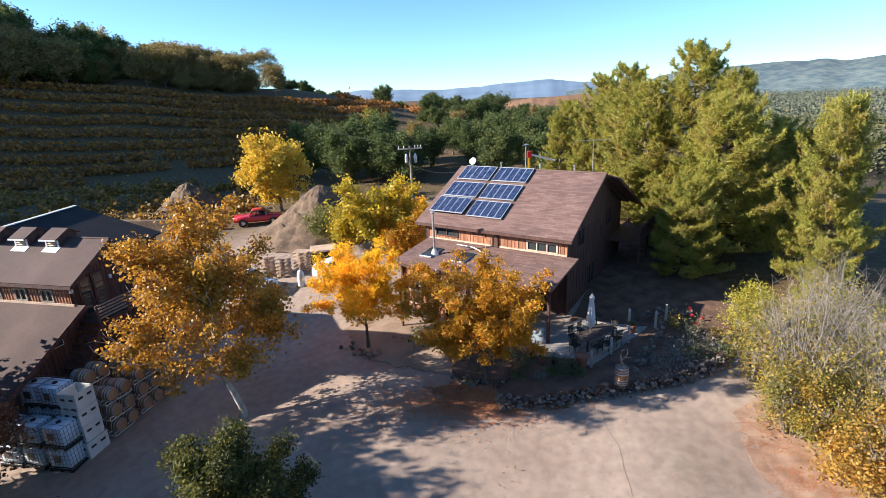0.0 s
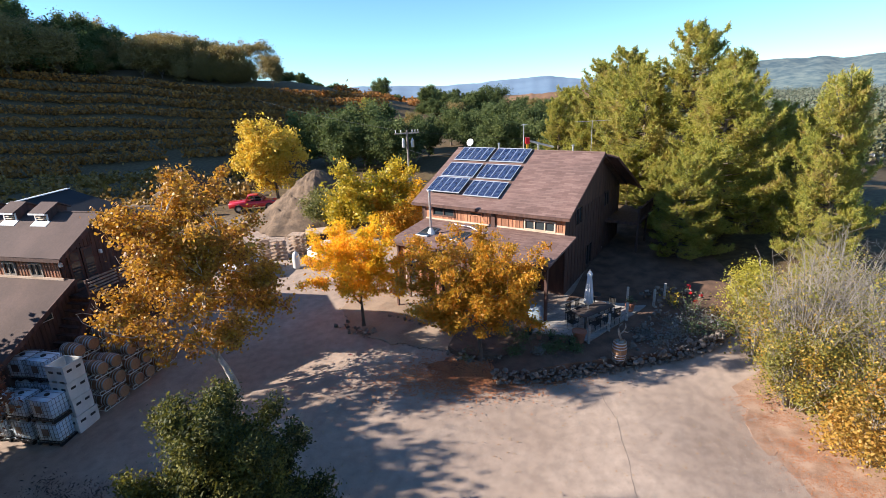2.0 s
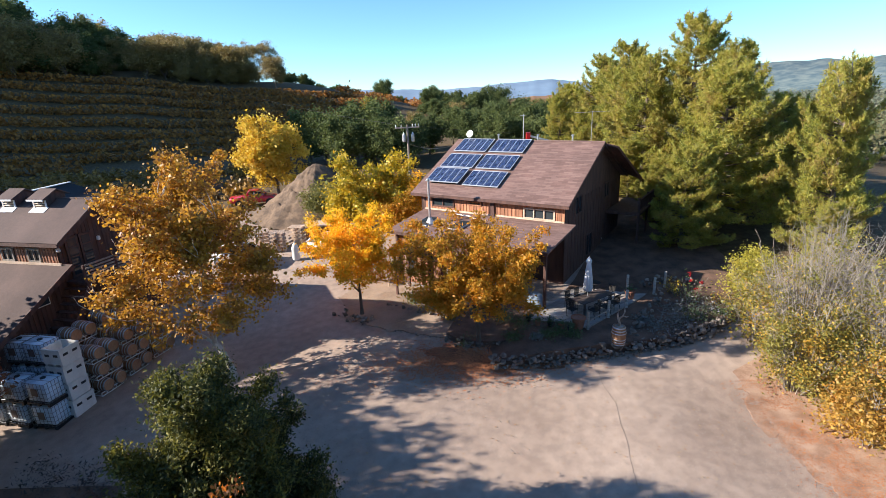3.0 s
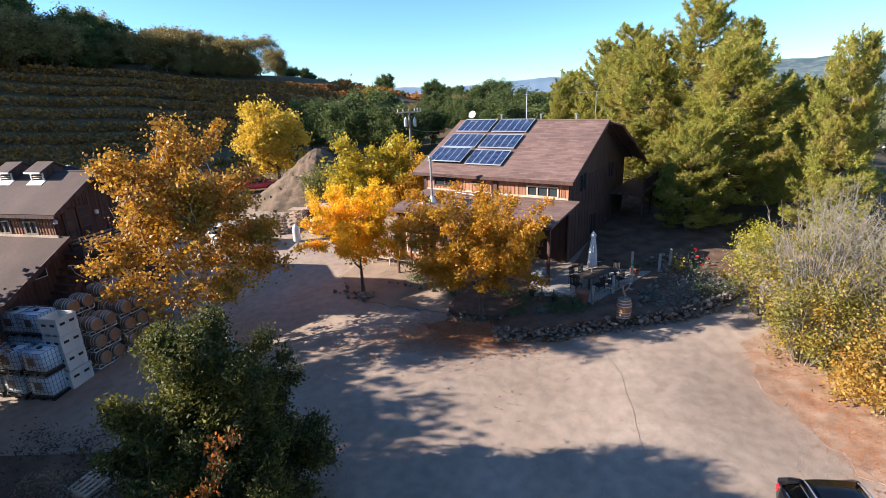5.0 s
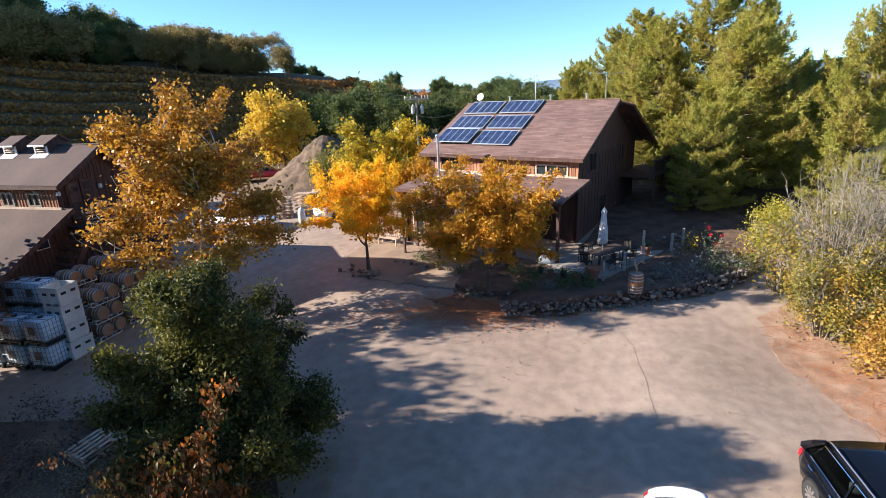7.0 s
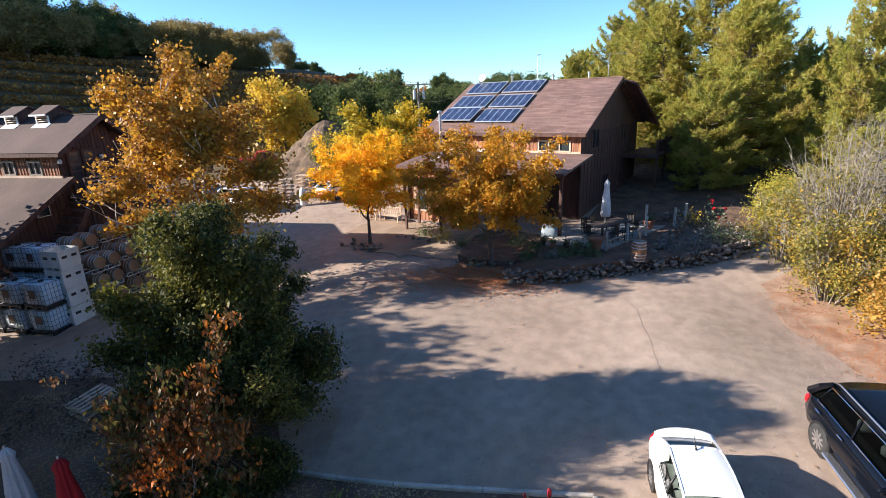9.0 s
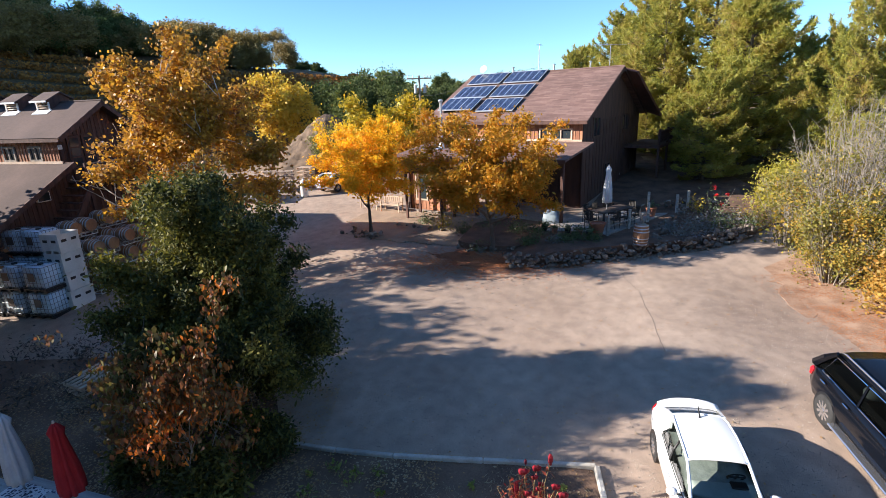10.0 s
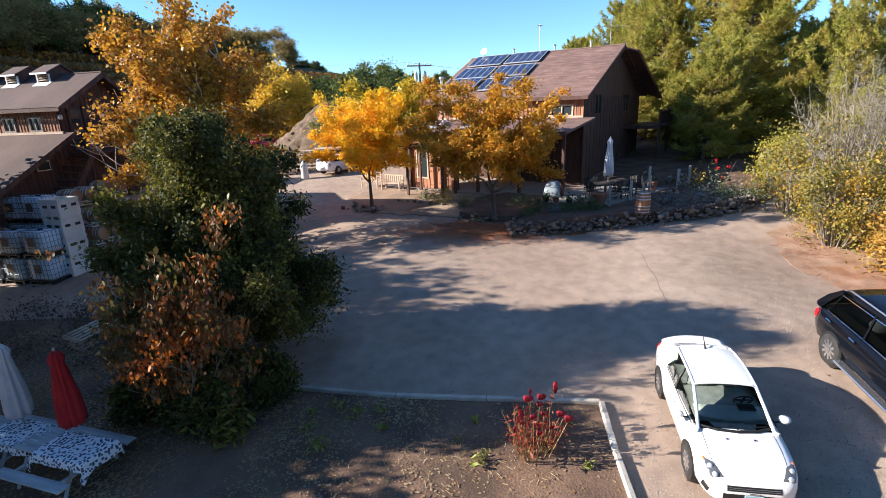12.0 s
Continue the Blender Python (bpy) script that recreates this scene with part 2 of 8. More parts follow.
def ground_material():
    """Packed gravel in the yard, dry grass and bare soil beyond it."""
    m, n, l, p = node_mat("ground")
    tc = n.new("ShaderNodeTexCoord")

    def noi(scale, detail=5):
        k = n.new("ShaderNodeTexNoise")
        k.inputs["Scale"].default_value, k.inputs["Detail"].default_value = scale, detail
        l.new(tc.outputs["Object"], k.inputs["Vector"])
        return k

    def ramp(src, stops):
        k = n.new("ShaderNodeValToRGB")
        for i, (pos, c) in enumerate(stops):
            e = k.color_ramp.elements[i] if i < 2 else k.color_ramp.elements.new(pos)
            e.position, e.color = pos, (*c, 1)
        l.new(src, k.inputs["Fac"])
        return k

    def mix(fac, a, b, mode='MIX'):
        k = n.new("ShaderNodeMix")
        k.data_type, k.blend_type = 'RGBA', mode
        if isinstance(fac, float):
            k.inputs[0].default_value = fac
        else:
            l.new(fac, k.inputs[0])
        l.new(a, k.inputs[6])
        l.new(b, k.inputs[7])
        return k.outputs[2]

    big, mid, fine = noi(0.22), noi(2.2), noi(75.0, 6)
    vor = n.new("ShaderNodeTexVoronoi")
    vor.inputs["Scale"].default_value = 48.0
    l.new(tc.outputs["Object"], vor.inputs["Vector"])
    gravel = ramp(big.outputs["Fac"], [(0.3, (0.32, 0.241, 0.19)), (0.7, (0.432, 0.34, 0.274))])
    grit = ramp(fine.outputs["Fac"], [(0.3, (0.68, 0.67, 0.66)), (0.7, (1.24, 1.22, 1.19))])
    yard = mix(0.8, gravel.outputs[0], grit.outputs[0], 'MULTIPLY')
    patch = ramp(mid.outputs["Fac"], [(0.35, (0.8, 0.79, 0.78)), (0.65, (1.1, 1.08, 1.05))])
    yard = mix(0.8, yard, patch.outputs[0], 'MULTIPLY')
    soil = ramp(mid.outputs["Fac"], [(0.3, (0.08, 0.052, 0.027)), (0.55, (0.12, 0.082, 0.04)), (0.75, (0.155, 0.115, 0.052))])
    at = n.new("ShaderNodeAttribute")
    at.attribute_name = "wild"
    col = mix(at.outputs["Fac"], yard, soil.outputs[0])
    l.new(col, p.inputs["Base Color"])
    p.inputs["Roughness"].default_value = 0.95
    p.inputs["Specular IOR Level"].default_value = 0.2
    b = n.new("ShaderNodeBump")
    b.inputs["Strength"].default_value, b.inputs["Distance"].default_value = 0.5, 0.012
    add = n.new("ShaderNodeMath")
    add.operation = 'ADD'
    l.new(fine.outputs["Fac"], add.inputs[0])
    l.new(vor.outputs["Distance"], add.inputs[1])
    l.new(add.outputs[0], b.inputs["Height"])
    l.new(b.outputs["Normal"], p.inputs["Normal"])
    return m


thing("ground", build_ground(), ground_material(), "packed gravel yard running out into dry hills", "ground", kind="structure")


# ---- far ranges ----
def ridge_range(name, dist, az0, az1, heights, colour, label):
    """A long ridge far off, its crest given by heights at even steps of bearing (degrees right of ahead)."""
    s = Shape()
    cols = 160
    top, low = [], []
    for i in range(cols + 1):
        t = i / cols
        a = radians(az0 + (az1 - az0) * t)
        k = t * (len(heights) - 1)
        j = min(int(k), len(heights) - 2)
        w = smooth01(k - j)
        h = heights[j] * (1 - w) + heights[j + 1] * w
        h += dist * (0.0012 if dist > 3000 else 0.0035) * noise.fractal((i * 0.13, dist * 0.01, 0.0), 1.0, 2.1, 4)
        for rows, dd, hh in ((top, dist, h), (low, dist * 0.72, -40)):
            rows.append((dd * math.sin(a), dd * math.cos(a), hh))
    mid = [((a[0] * 0.55 + b[0] * 0.45), (a[1] * 0.55 + b[1] * 0.45), a[2] * 0.5 + b[2] * 0.5 + dist * 0.002 * noise.noise((i * 0.12, 7.0, 0))) for i, (a, b) in enumerate(zip(top, low))]
    back = [(p[0] * 1.15, p[1] * 1.15, -40) for p in top]
    n = cols + 1
    s.v = low + mid + top + back
    s.f = [(r * n + i, r * n + i + 1, (r + 1) * n + i + 1, (r + 1) * n + i) for r in range(3) for i in range(cols)]
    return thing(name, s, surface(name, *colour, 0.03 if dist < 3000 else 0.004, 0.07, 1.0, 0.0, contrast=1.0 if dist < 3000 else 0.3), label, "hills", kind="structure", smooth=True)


# distance haze is painted as pale blue in the range's own colour
HAZE_BLUE = ((0.12, 0.19, 0.27), (0.17, 0.25, 0.33))
ridge_range("backdrop", 3400, -12, 20, [50, 68, 64, 52, 58, 75, 86, 60, 45], HAZE_BLUE, "mountain range on the horizon, blue haze painted in its colour")
# woodland green shifted towards blue: the haze is put into the colour
HAZE_OLIVE = ((0.06, 0.105, 0.12), (0.16, 0.2, 0.18))
ridge_range("wooded_range", 1500, 14, 62, [12, 28, 48, 58, 56, 64, 60, 56, 50], HAZE_OLIVE, "wooded hills across the valley, bluish haze painted in their colour")
RUST = ((0.17, 0.085, 0.04), (0.30, 0.16, 0.08))
ridge_range("vineyard_rise", 520, -8, 24, [0, 2, 2, 4, 9, 11, 8, 3], RUST, "low rise with rust-coloured autumn vineyard")


# ---- trees ----
def leaves_mesh(name, centres, size, rng, ratio=0.6, droop=0.0, jitter=0.35, shaped=False):
    """Many small folded leaves, each an island of its own."""
    c = np.asarray(centres, float)
    n = len(c)
    d = rng.normal(size=(n, 3))
    d[:, 2] = d[:, 2] * 0.7 - droop
    d /= np.linalg.norm(d, axis=1, keepdims=True)
    w = np.cross(d, rng.normal(size=(n, 3)))
    w /= np.linalg.norm(w, axis=1, keepdims=True)
    up = np.cross(d, w)
    s = size * (1 + jitter * rng.normal(size=(n, 1))).clip(0.4, 1.8)
    a, b = c - d * s * 0.5, c + d * s * 0.5
    side, lift = w * s * ratio * 0.5, up * s * 0.08
    corners = [a, c - d * s * 0.16 + side + lift, c + d * s * 0.2 + side * 0.72 + lift, b, c + d * s * 0.2 - side * 0.72 + lift, c - d * s * 0.16 - side + lift] if shaped else [a, c + side + lift, b, c - side + lift]
    k = len(corners)
    v = np.stack(corners, 1).reshape(-1, 3)
    me = bpy.data.meshes.new(name)
    me.vertices.add(k * n)
    me.vertices.foreach_set("co", v.ravel())
    me.loops.add(k * n)
    me.loops.foreach_set("vertex_index", np.arange(k * n, dtype=np.int32))
    me.polygons.add(n)
    me.polygons.foreach_set("loop_start", np.arange(0, k * n, k, dtype=np.int32))
    me.update(calc_edges=True)
    return me


def grow(shape, rng, start, heading, length, radius, depth, tips, spread=0.6, lift=0.15, kids=3, wob=0.18, sides=6):
    """A limb that forks into thinner ones; collects the tips."""
    p, d = Vector(start), Vector(heading).normalized()
    path, radii = [p.copy()], [radius]
    steps = 4
    for i in range(steps):
        d = (d + Vector(rng.normal(size=3)) * wob + Vector((0, 0, lift * 0.3))).normalized()
        p = p + d * length / steps
        path.append(p.copy())
        radii.append(radius * (1 - 0.45 * (i + 1) / steps))
    shape.tube(path, radii, max(3, sides))
    if depth == 0:
        tips.extend([path[-1], path[-2], path[2]])
        return
    for k in range(kids):
        side = Vector(rng.normal(size=3))
        nd = (d + side.normalized() * spread * (0.7 + 0.6 * rng.random()) + Vector((0, 0, lift))).normalized()
        at = path[-1] if k < kids - 1 or depth > 2 else path[-2]
        grow(shape, rng, at, nd, length * (0.62 + 0.2 * rng.random()), radii[-1] * 0.75, depth - 1, tips, spread, lift, kids, wob, sides - 1)
    if depth <= 2:
        tips.append(path[-1])


def crown_points(rng, tips, per, sigma, shell=None, flat=0.8):
    out = []
    for t in tips:
        k = max(1, int(per * (0.5 + rng.random())))
        q = rng.normal(size=(k, 3)) * sigma * (0.7 + 0.6 * rng.random())
        q[:, 2] *= flat
        out.append(q + np.array(t))
    return np.concatenate(out)


def lobes(rng, centre, radii, count, taper=None):
    """Centres of the clumps that fill an uneven crown."""
    pts = []
    while len(pts) < count:
        q = rng.uniform(-1, 1, 3)
        r = np.linalg.norm(q)
        if r > 1 or r < 0.45 * rng.random() + 0.15:
            continue
        if taper:
            q[:2] *= taper(q[2])
        swell = 1.0 if taper else 0.95 + 0.5 * noise.noise((q[0] * 2.1 + radii[0], q[1] * 2.1, q[2] * 2.1 + radii[2]))
        pts.append(np.array(centre) + q * np.array(radii) * (0.85 + 0.3 * rng.random()) * swell)
    return pts


def broadleaf(name, seed, height, trunk_h, crown, per, sigma, leaf, leaf_material, bark, label, trunk_r=0.16, lean=(0, 0), kids=3, depth=3, clumps=60, droop=0.2, ratio=0.6, taper=None, plumes=0, sprays=0, shaped=False):
    """A tree: tapered trunk and forking limbs that reach into a crown of clumps of leaves. crown: (x, y, z radii)."""
    rng = np.random.default_rng(seed)
    ob = empty(name, Matrix.Identity(4), label, "tree")
    wood, tips = Shape(), []
    top = Vector((lean[0], lean[1], trunk_h))
    wood.tube([(0, 0, -0.3), (lean[0] * 0.15, lean[1] * 0.15, trunk_h * 0.3), (lean[0] * 0.55, lean[1] * 0.55, trunk_h * 0.7), top],
              [trunk_r * 1.5, trunk_r, trunk_r * 0.85, trunk_r * 0.7], 9)
    centre = np.array([lean[0] * 1.6, lean[1] * 1.6, (height + trunk_h) / 2 + (height - trunk_h) * 0.02])
    for k in range(kids + 1):
        a = 2 * math.pi * k / (kids + 1) + rng.random()
        head = (math.cos(a) * crown[0] / crown[2] * 0.8, math.sin(a) * crown[1] / crown[2] * 0.8, 1.0 if k else 2.5)
        grow(wood, rng, top - Vector((0, 0, 0.25 * k * trunk_h / (kids + 2))), head, (height - trunk_h) * 0.36, trunk_r * 0.55, depth - 1, tips, 0.55, 0.15, kids, 0.2, 6)
    pts = lobes(rng, centre, crown, clumps, taper)
    for k in range(plumes):
        a, r = rng.random() * 2 * math.pi, (0.3 + 0.6 * rng.random()) * (0.25 if taper else 1.0)
        foot = centre + np.array([crown[0] * r * math.cos(a), crown[1] * r * math.sin(a), crown[2] * (0.75 - 0.55 * r * r)])
        for j in range(4):
            pts.append(foot + np.array([math.cos(a) * 0.25, math.sin(a) * 0.25, 0.42]) * j + rng.normal(size=3) * 0.12)
    for k in range(sprays):
        a, h = rng.random() * 2 * math.pi, -0.7 + 1.5 * rng.random()
        w = math.sqrt(max(0.05, 1 - h * h)) * (taper(h) if taper else 1.0)
        foot = centre + np.array([crown[0] * w * math.cos(a), crown[1] * w * math.sin(a), crown[2] * h]) * 0.9
        for j in range(5):
            pts.append(foot + np.array([math.cos(a) * 0.3, math.sin(a) * 0.3, 0.3 * h + 0.12]) * j + rng.normal(size=3) * 0.1)
    for p in pts[: clumps // 3]:
        near = min(tips, key=lambda t: (Vector(p) - t).length)
        wood.tube([near, (near + Vector(p)) / 2 + Vector((0, 0, 0.1)), Vector(p)], [trunk_r * 0.16, trunk_r * 0.1, trunk_r * 0.05], 4)
    inside = [np.array(t) for t in tips if np.linalg.norm((np.array(t) - centre) / np.array(crown)) < 1.1]
    if taper:
        rel = [((t - centre) / np.array(crown), t) for t in inside]
        inside = [t for q, t in rel if abs(q[2]) < 1 and math.hypot(q[0], q[1]) < taper(q[2]) * math.sqrt(1 - q[2] ** 2)] or [centre]
    part("trunk", wood, bark, ob, smooth=True)
    cloud = crown_points(rng, pts + inside[:: max(1, len(inside) // clumps)], per, sigma)
    part("crown", leaves_mesh("crown", cloud, leaf, rng, ratio, droop, shaped=shaped), leaf_material, ob)
    return ob


def pine(name, seed, height, radius, label, needles, blade=0.3, crown_low=0.04):
    """A pine: straight trunk, whorls of upswept branches with side twigs, each ending in a dense brush of needles."""
    rng = np.random.default_rng(seed)
    ob = empty(name, Matrix.Identity(4), label, "tree")
    wood = Shape()
    wood.tube([(0, 0, -0.4), (0.1, 0, height * 0.4), (0, 0.1, height * 0.8), (0, 0, height * 0.99)], [0.3, 0.22, 0.1, 0.02], 8)
    brush, heading = [], []
    z = height * crown_low
    lop = [1.0 + 0.28 * rng.normal() for _ in range(9)]
    while z < height * 0.99:
        f = z / height
        rad = radius * (0.62 + 0.38 * smooth01(f / 0.2)) * (1 - f) ** 0.52 + 0.2
        for k in range(rng.integers(4, 7)):
            a = rng.random() * 2 * math.pi
            r = rad * (0.5 + 0.6 * rng.random()) * max(0.55, min(1.35, lop[int(a / 0.7) % 9]))
            up = r * (0.12 + 0.6 * f + 0.14 * rng.normal())
            root = Vector((0, 0, z))
            tip = Vector((r * math.cos(a), r * math.sin(a), z + up))
            bow = root.lerp(tip, 0.5) - Vector((0, 0, 0.12 * r))
            wood.tube([root, bow, tip], [0.045 + 0.03 * (1 - f), 0.03, 0.012], 4)
            n = max(3, int(3.8 * r + 2))
            for j in range(n):
                t = 0.34 + 0.66 * (j + rng.random()) / n
                b = root.lerp(bow, t * 2) if t < 0.5 else bow.lerp(tip, t * 2 - 1)
                side = a + (1 if j % 2 else -1) * (0.5 + 0.7 * rng.random())
                reach = (0.25 + 0.4 * r * (1.1 - t)) * (0.7 + 0.6 * rng.random())
                e = b + Vector((math.cos(side) * reach, math.sin(side) * reach, 0.16 + 0.3 * reach * rng.random()))
                wood.tube([b, e], [0.014, 0.006], 3)
                d = (e - b).normalized() + Vector((0, 0, 0.5))
                for q in (0.25, 0.6, 1.0):
                    brush.append(np.array(b.lerp(e, q)))
                    heading.append(np.array(d))
            for q in range(4):
                brush.append(np.array(tip) + np.array([0.03 * math.cos(a), 0.03 * math.sin(a), 0.13]) * q)
                heading.append(np.array([0.3 * math.cos(a), 0.3 * math.sin(a), 1.0]))
        z += height * 0.025 * (0.8 + 0.5 * rng.random())
    per = 11
    c, h = np.repeat(np.array(brush), per, axis=0), np.repeat(np.array(heading), per, axis=0)
    n = len(c)
    d = h / np.linalg.norm(h, axis=1, keepdims=True) * 0.55 + rng.normal(size=(n, 3)) * 0.55
    d /= np.linalg.norm(d, axis=1, keepdims=True)
    w = np.cross(d, rng.normal(size=(n, 3)))
    w /= np.linalg.norm(w, axis=1, keepdims=True)
    long = blade * (0.7 + 0.6 * rng.random((n, 1)))
    a = c + rng.normal(size=(n, 3)) * 0.05
    v = np.stack([a - w * 0.032, a + w * 0.032, a + d * long], 1).reshape(-1, 3)
    me = bpy.data.meshes.new("crown")
    me.vertices.add(3 * n)
    me.vertices.foreach_set("co", v.ravel())
    me.loops.add(3 * n)
    me.loops.foreach_set("vertex_index", np.arange(3 * n, dtype=np.int32))
    me.polygons.add(n)
    me.polygons.foreach_set("loop_start", np.arange(0, 3 * n, 3, dtype=np.int32))
    me.update(calc_edges=True)
    part("trunk", wood, BARK, ob, smooth=True)
    part("crown", me, needles, ob)
    return ob


# ---- buildings ----
def holed_wall(s, x0, x1, z0, z1, holes, y0, y1, m=None, apex=None):
    """A wall with openings right through it, as one sheet; apex (x, z) tops it with a gable."""
    xs = sorted({x0, x1} | {v for h in holes for v in (h[0], h[2])})
    zs = sorted({z0, z1} | {v for h in holes for v in (h[1], h[3])})
    nx, nz = len(xs), len(zs)
    solid = lambda i, k: 0 <= i < nx - 1 and 0 <= k < nz - 1 and not any(h[0] < (xs[i] + xs[i + 1]) / 2 < h[2] and h[1] < (zs[k] + zs[k + 1]) / 2 < h[3] for h in holes)
    at = lambda i, k, back: back * nx * nz + k * nx + i
    verts = [(x, y, z) for y in (y0, y1) for z in zs for x in xs]
    faces = []
    for i in range(nx - 1):
        for k in range(nz - 1):
            if not solid(i, k):
                continue
            a, b, c, d = (i, k), (i + 1, k), (i + 1, k + 1), (i, k + 1)
            faces += [tuple(at(*q, 0) for q in (a, b, c, d)), tuple(at(*q, 1) for q in (d, c, b, a))]
            for p, q, near in ((a, b, (i, k - 1)), (b, c, (i + 1, k)), (c, d, (i, k + 1)), (d, a, (i - 1, k))):
                if not solid(*near) and not (apex and near[1] == nz - 1):
                    faces.append((at(*q, 0), at(*p, 0), at(*p, 1), at(*q, 1)))
    if apex:
        n = len(verts)
        verts += [(apex[0], y0, apex[1]), (apex[0], y1, apex[1])]
        top = [at(i, nz - 1, 0) for i in range(nx)]
        back = [at(i, nz - 1, 1) for i in range(nx)]
        faces += [tuple(top + [n]), tuple(back[::-1] + [n + 1]), (top[-1], back[-1], n + 1, n), (n, n + 1, back[0], top[0])]
    used = sorted({v for f in faces for v in f})
    new_i = {v: k for k, v in enumerate(used)}
    return s.add([verts[v] for v in used], [tuple(new_i[v] for v in f) for f in faces], m)


def window(parent, xa, za, xb, zb, y, m, frame_mat, panes=2, deep=0.1, name="window"):
    """A framed window in a hole, its outer face at y (towards minus y), built in the wall's own axes m."""
    fr = 0.07
    s = Shape()
    s.box(xa - 0.02, y - 0.04, za - 0.02, xb + 0.02, y + deep, za + fr, m)
    s.box(xa - 0.02, y - 0.04, zb - fr, xb + 0.02, y + deep, zb + 0.02, m)
    w = xb - xa
    for k in range(panes + 1):
        xc = xa + w * k / panes
        half = fr / 2 if 0 < k < panes else fr
        a, b = max(xa - 0.02, xc - half), min(xb + 0.02, xc + half)
        s.box(a, y - 0.035, za + fr, b, y + deep - 0.01, zb - fr, m)
    win = part(name, s, frame_mat, parent)
    for k in range(panes):
        g = Shape().box(xa + w * k / panes + fr * 0.3, y + 0.03, za + fr * 0.6, xa + w * (k + 1) / panes - fr * 0.3, y + 0.045, zb - fr * 0.6, m)
        part("pane", g, GLASS, win)
    return win


def boards(parent, x0, x1, z0, z1, y, m, material, pitch=0.3, holes=(), batten=True, name="board"):
    """Upright boards laid on a wall's face, cut round its holes, each with a batten over the joint."""
    x = x0
    while x < x1 - 0.02:
        xb = min(x + pitch, x1)
        spans = [(z0, z1)]
        for h in holes:
            if h[0] < (x + xb) / 2 < h[2]:
                spans = [p for a, b in spans for p in ((a, min(b, h[1])), (max(a, h[3]), b)) if p[1] - p[0] > 0.06]
        for za, zb in spans:
            s = Shape().box(x + 0.006, y - 0.022, za, xb - 0.006, y - 0.002, zb, m)
            if batten:
                s.box(xb - 0.03, y - 0.045, za, xb + 0.02, y - 0.023, zb, m)
            part(name, s, material, parent)
        x = xb


def shingles():
    """Composition shingles in courses, each tab of its own tone."""
    m, n, l, p = node_mat("shingles")
    tc, br = n.new("ShaderNodeTexCoord"), n.new("ShaderNodeTexBrick")
    l.new(tc.outputs["Object"], br.inputs["Vector"])
    br.inputs["Scale"].default_value = 1.0
    br.inputs["Brick Width"].default_value, br.inputs["Row Height"].default_value = 0.62, 0.15
    br.inputs["Mortar Size"].default_value, br.inputs["Bias"].default_value = 0.006, 0.0
    br.inputs["Color1"].default_value, br.inputs["Color2"].default_value = (0.135, 0.078, 0.064, 1), (0.215, 0.135, 0.112, 1)
    br.inputs["Mortar"].default_value = (0.09, 0.052, 0.045, 1)
    no, ra, mx = n.new("ShaderNodeTexNoise"), n.new("ShaderNodeValToRGB"), n.new("ShaderNodeMix")
    no.inputs["Scale"].default_value, no.inputs["Detail"].default_value = 0.6, 5
    l.new(tc.outputs["Object"], no.inputs["Vector"])
    l.new(no.outputs["Fac"], ra.inputs["Fac"])
    ra.color_ramp.elements[0].position, ra.color_ramp.elements[1].position = 0.3, 0.75
    ra.color_ramp.elements[0].color, ra.color_ramp.elements[1].color = (0.8, 0.78, 0.78, 1), (1.15, 1.1, 1.08, 1)
    mx.data_type, mx.blend_type = 'RGBA', 'MULTIPLY'
    mx.inputs[0].default_value = 0.9
    l.new(br.outputs["Color"], mx.inputs[6])
    l.new(ra.outputs["Color"], mx.inputs[7])
    l.new(mx.outputs[2], p.inputs["Base Color"])
    p.inputs["Roughness"].default_value = 0.9
    b = n.new("ShaderNodeBump")
    b.inputs["Strength"].default_value, b.inputs["Distance"].default_value = 0.5, 0.012
    l.new(br.outputs["Fac"], b.inputs["Height"])
    b.invert = True
    l.new(b.outputs["Normal"], p.inputs["Normal"])
    return m


SHINGLE = shingles()

# main house: local x runs along the eave (0 at its gable end), y towards the back, z from the floor
HZ = 1.3
HOUSE = place(7.72, 28.45, HZ, -34.45)
house = empty("house", HOUSE, "two-storey brown wooden house with solar panels on its gable roof", "house")
EAVE, RIDGE_Z, RY, HL = 6.58 - HZ, 9.68 - HZ, 6.52, 11.7
rs = Shape()
rs.slab([(-HL, 0, EAVE), (0, 0, EAVE), (0, RY, RIDGE_Z), (-HL, RY, RIDGE_Z)], 0.16)
part("roof", rs, SHINGLE, house, "brown composition shingle roof slope")
rs = Shape()
rs.slab([(0, 2 * RY, EAVE), (-HL, 2 * RY, EAVE), (-HL, RY + 0.003, RIDGE_Z), (0, RY + 0.003, RIDGE_Z)], 0.16)
part("roof", rs, SHINGLE, house)
part("ridge_cap", Shape().tube([(-HL, RY, RIDGE_Z + 0.0), (0, RY, RIDGE_Z + 0.0)], 0.07, 6), ROOF, house)
part("fascia", Shape().box(-HL, -0.05, EAVE - 0.2, 0, -0.004, EAVE - 0.01), DARKWOOD, house)
# front upper wall
fh = [(-10.24, 5.66 - HZ, -8.42, 6.3 - HZ), (-3.15, 5.45 - HZ, -1.08, 6.1 - HZ), (-7.25, 5.95 - HZ, -6.25, 6.2 - HZ)]
FM = Matrix.Translation((0, 0.56, 0))
part("front_wall", holed_wall(Shape(), -11.2, -0.45, -1.2, EAVE - 0.05, fh, 0.0, 0.15, FM), DARKWOOD, house)
boards(house, -10.8, -0.47, 5.38 - HZ, EAVE - 0.12, 0.56, None, REDWOOD, 0.26, fh)
for h in fh[:2]:
    w = window(house, *h, 0.52, None, DARKWOOD if h[0] < -9 else TRIM, 2 if h[0] < -9 else 3)
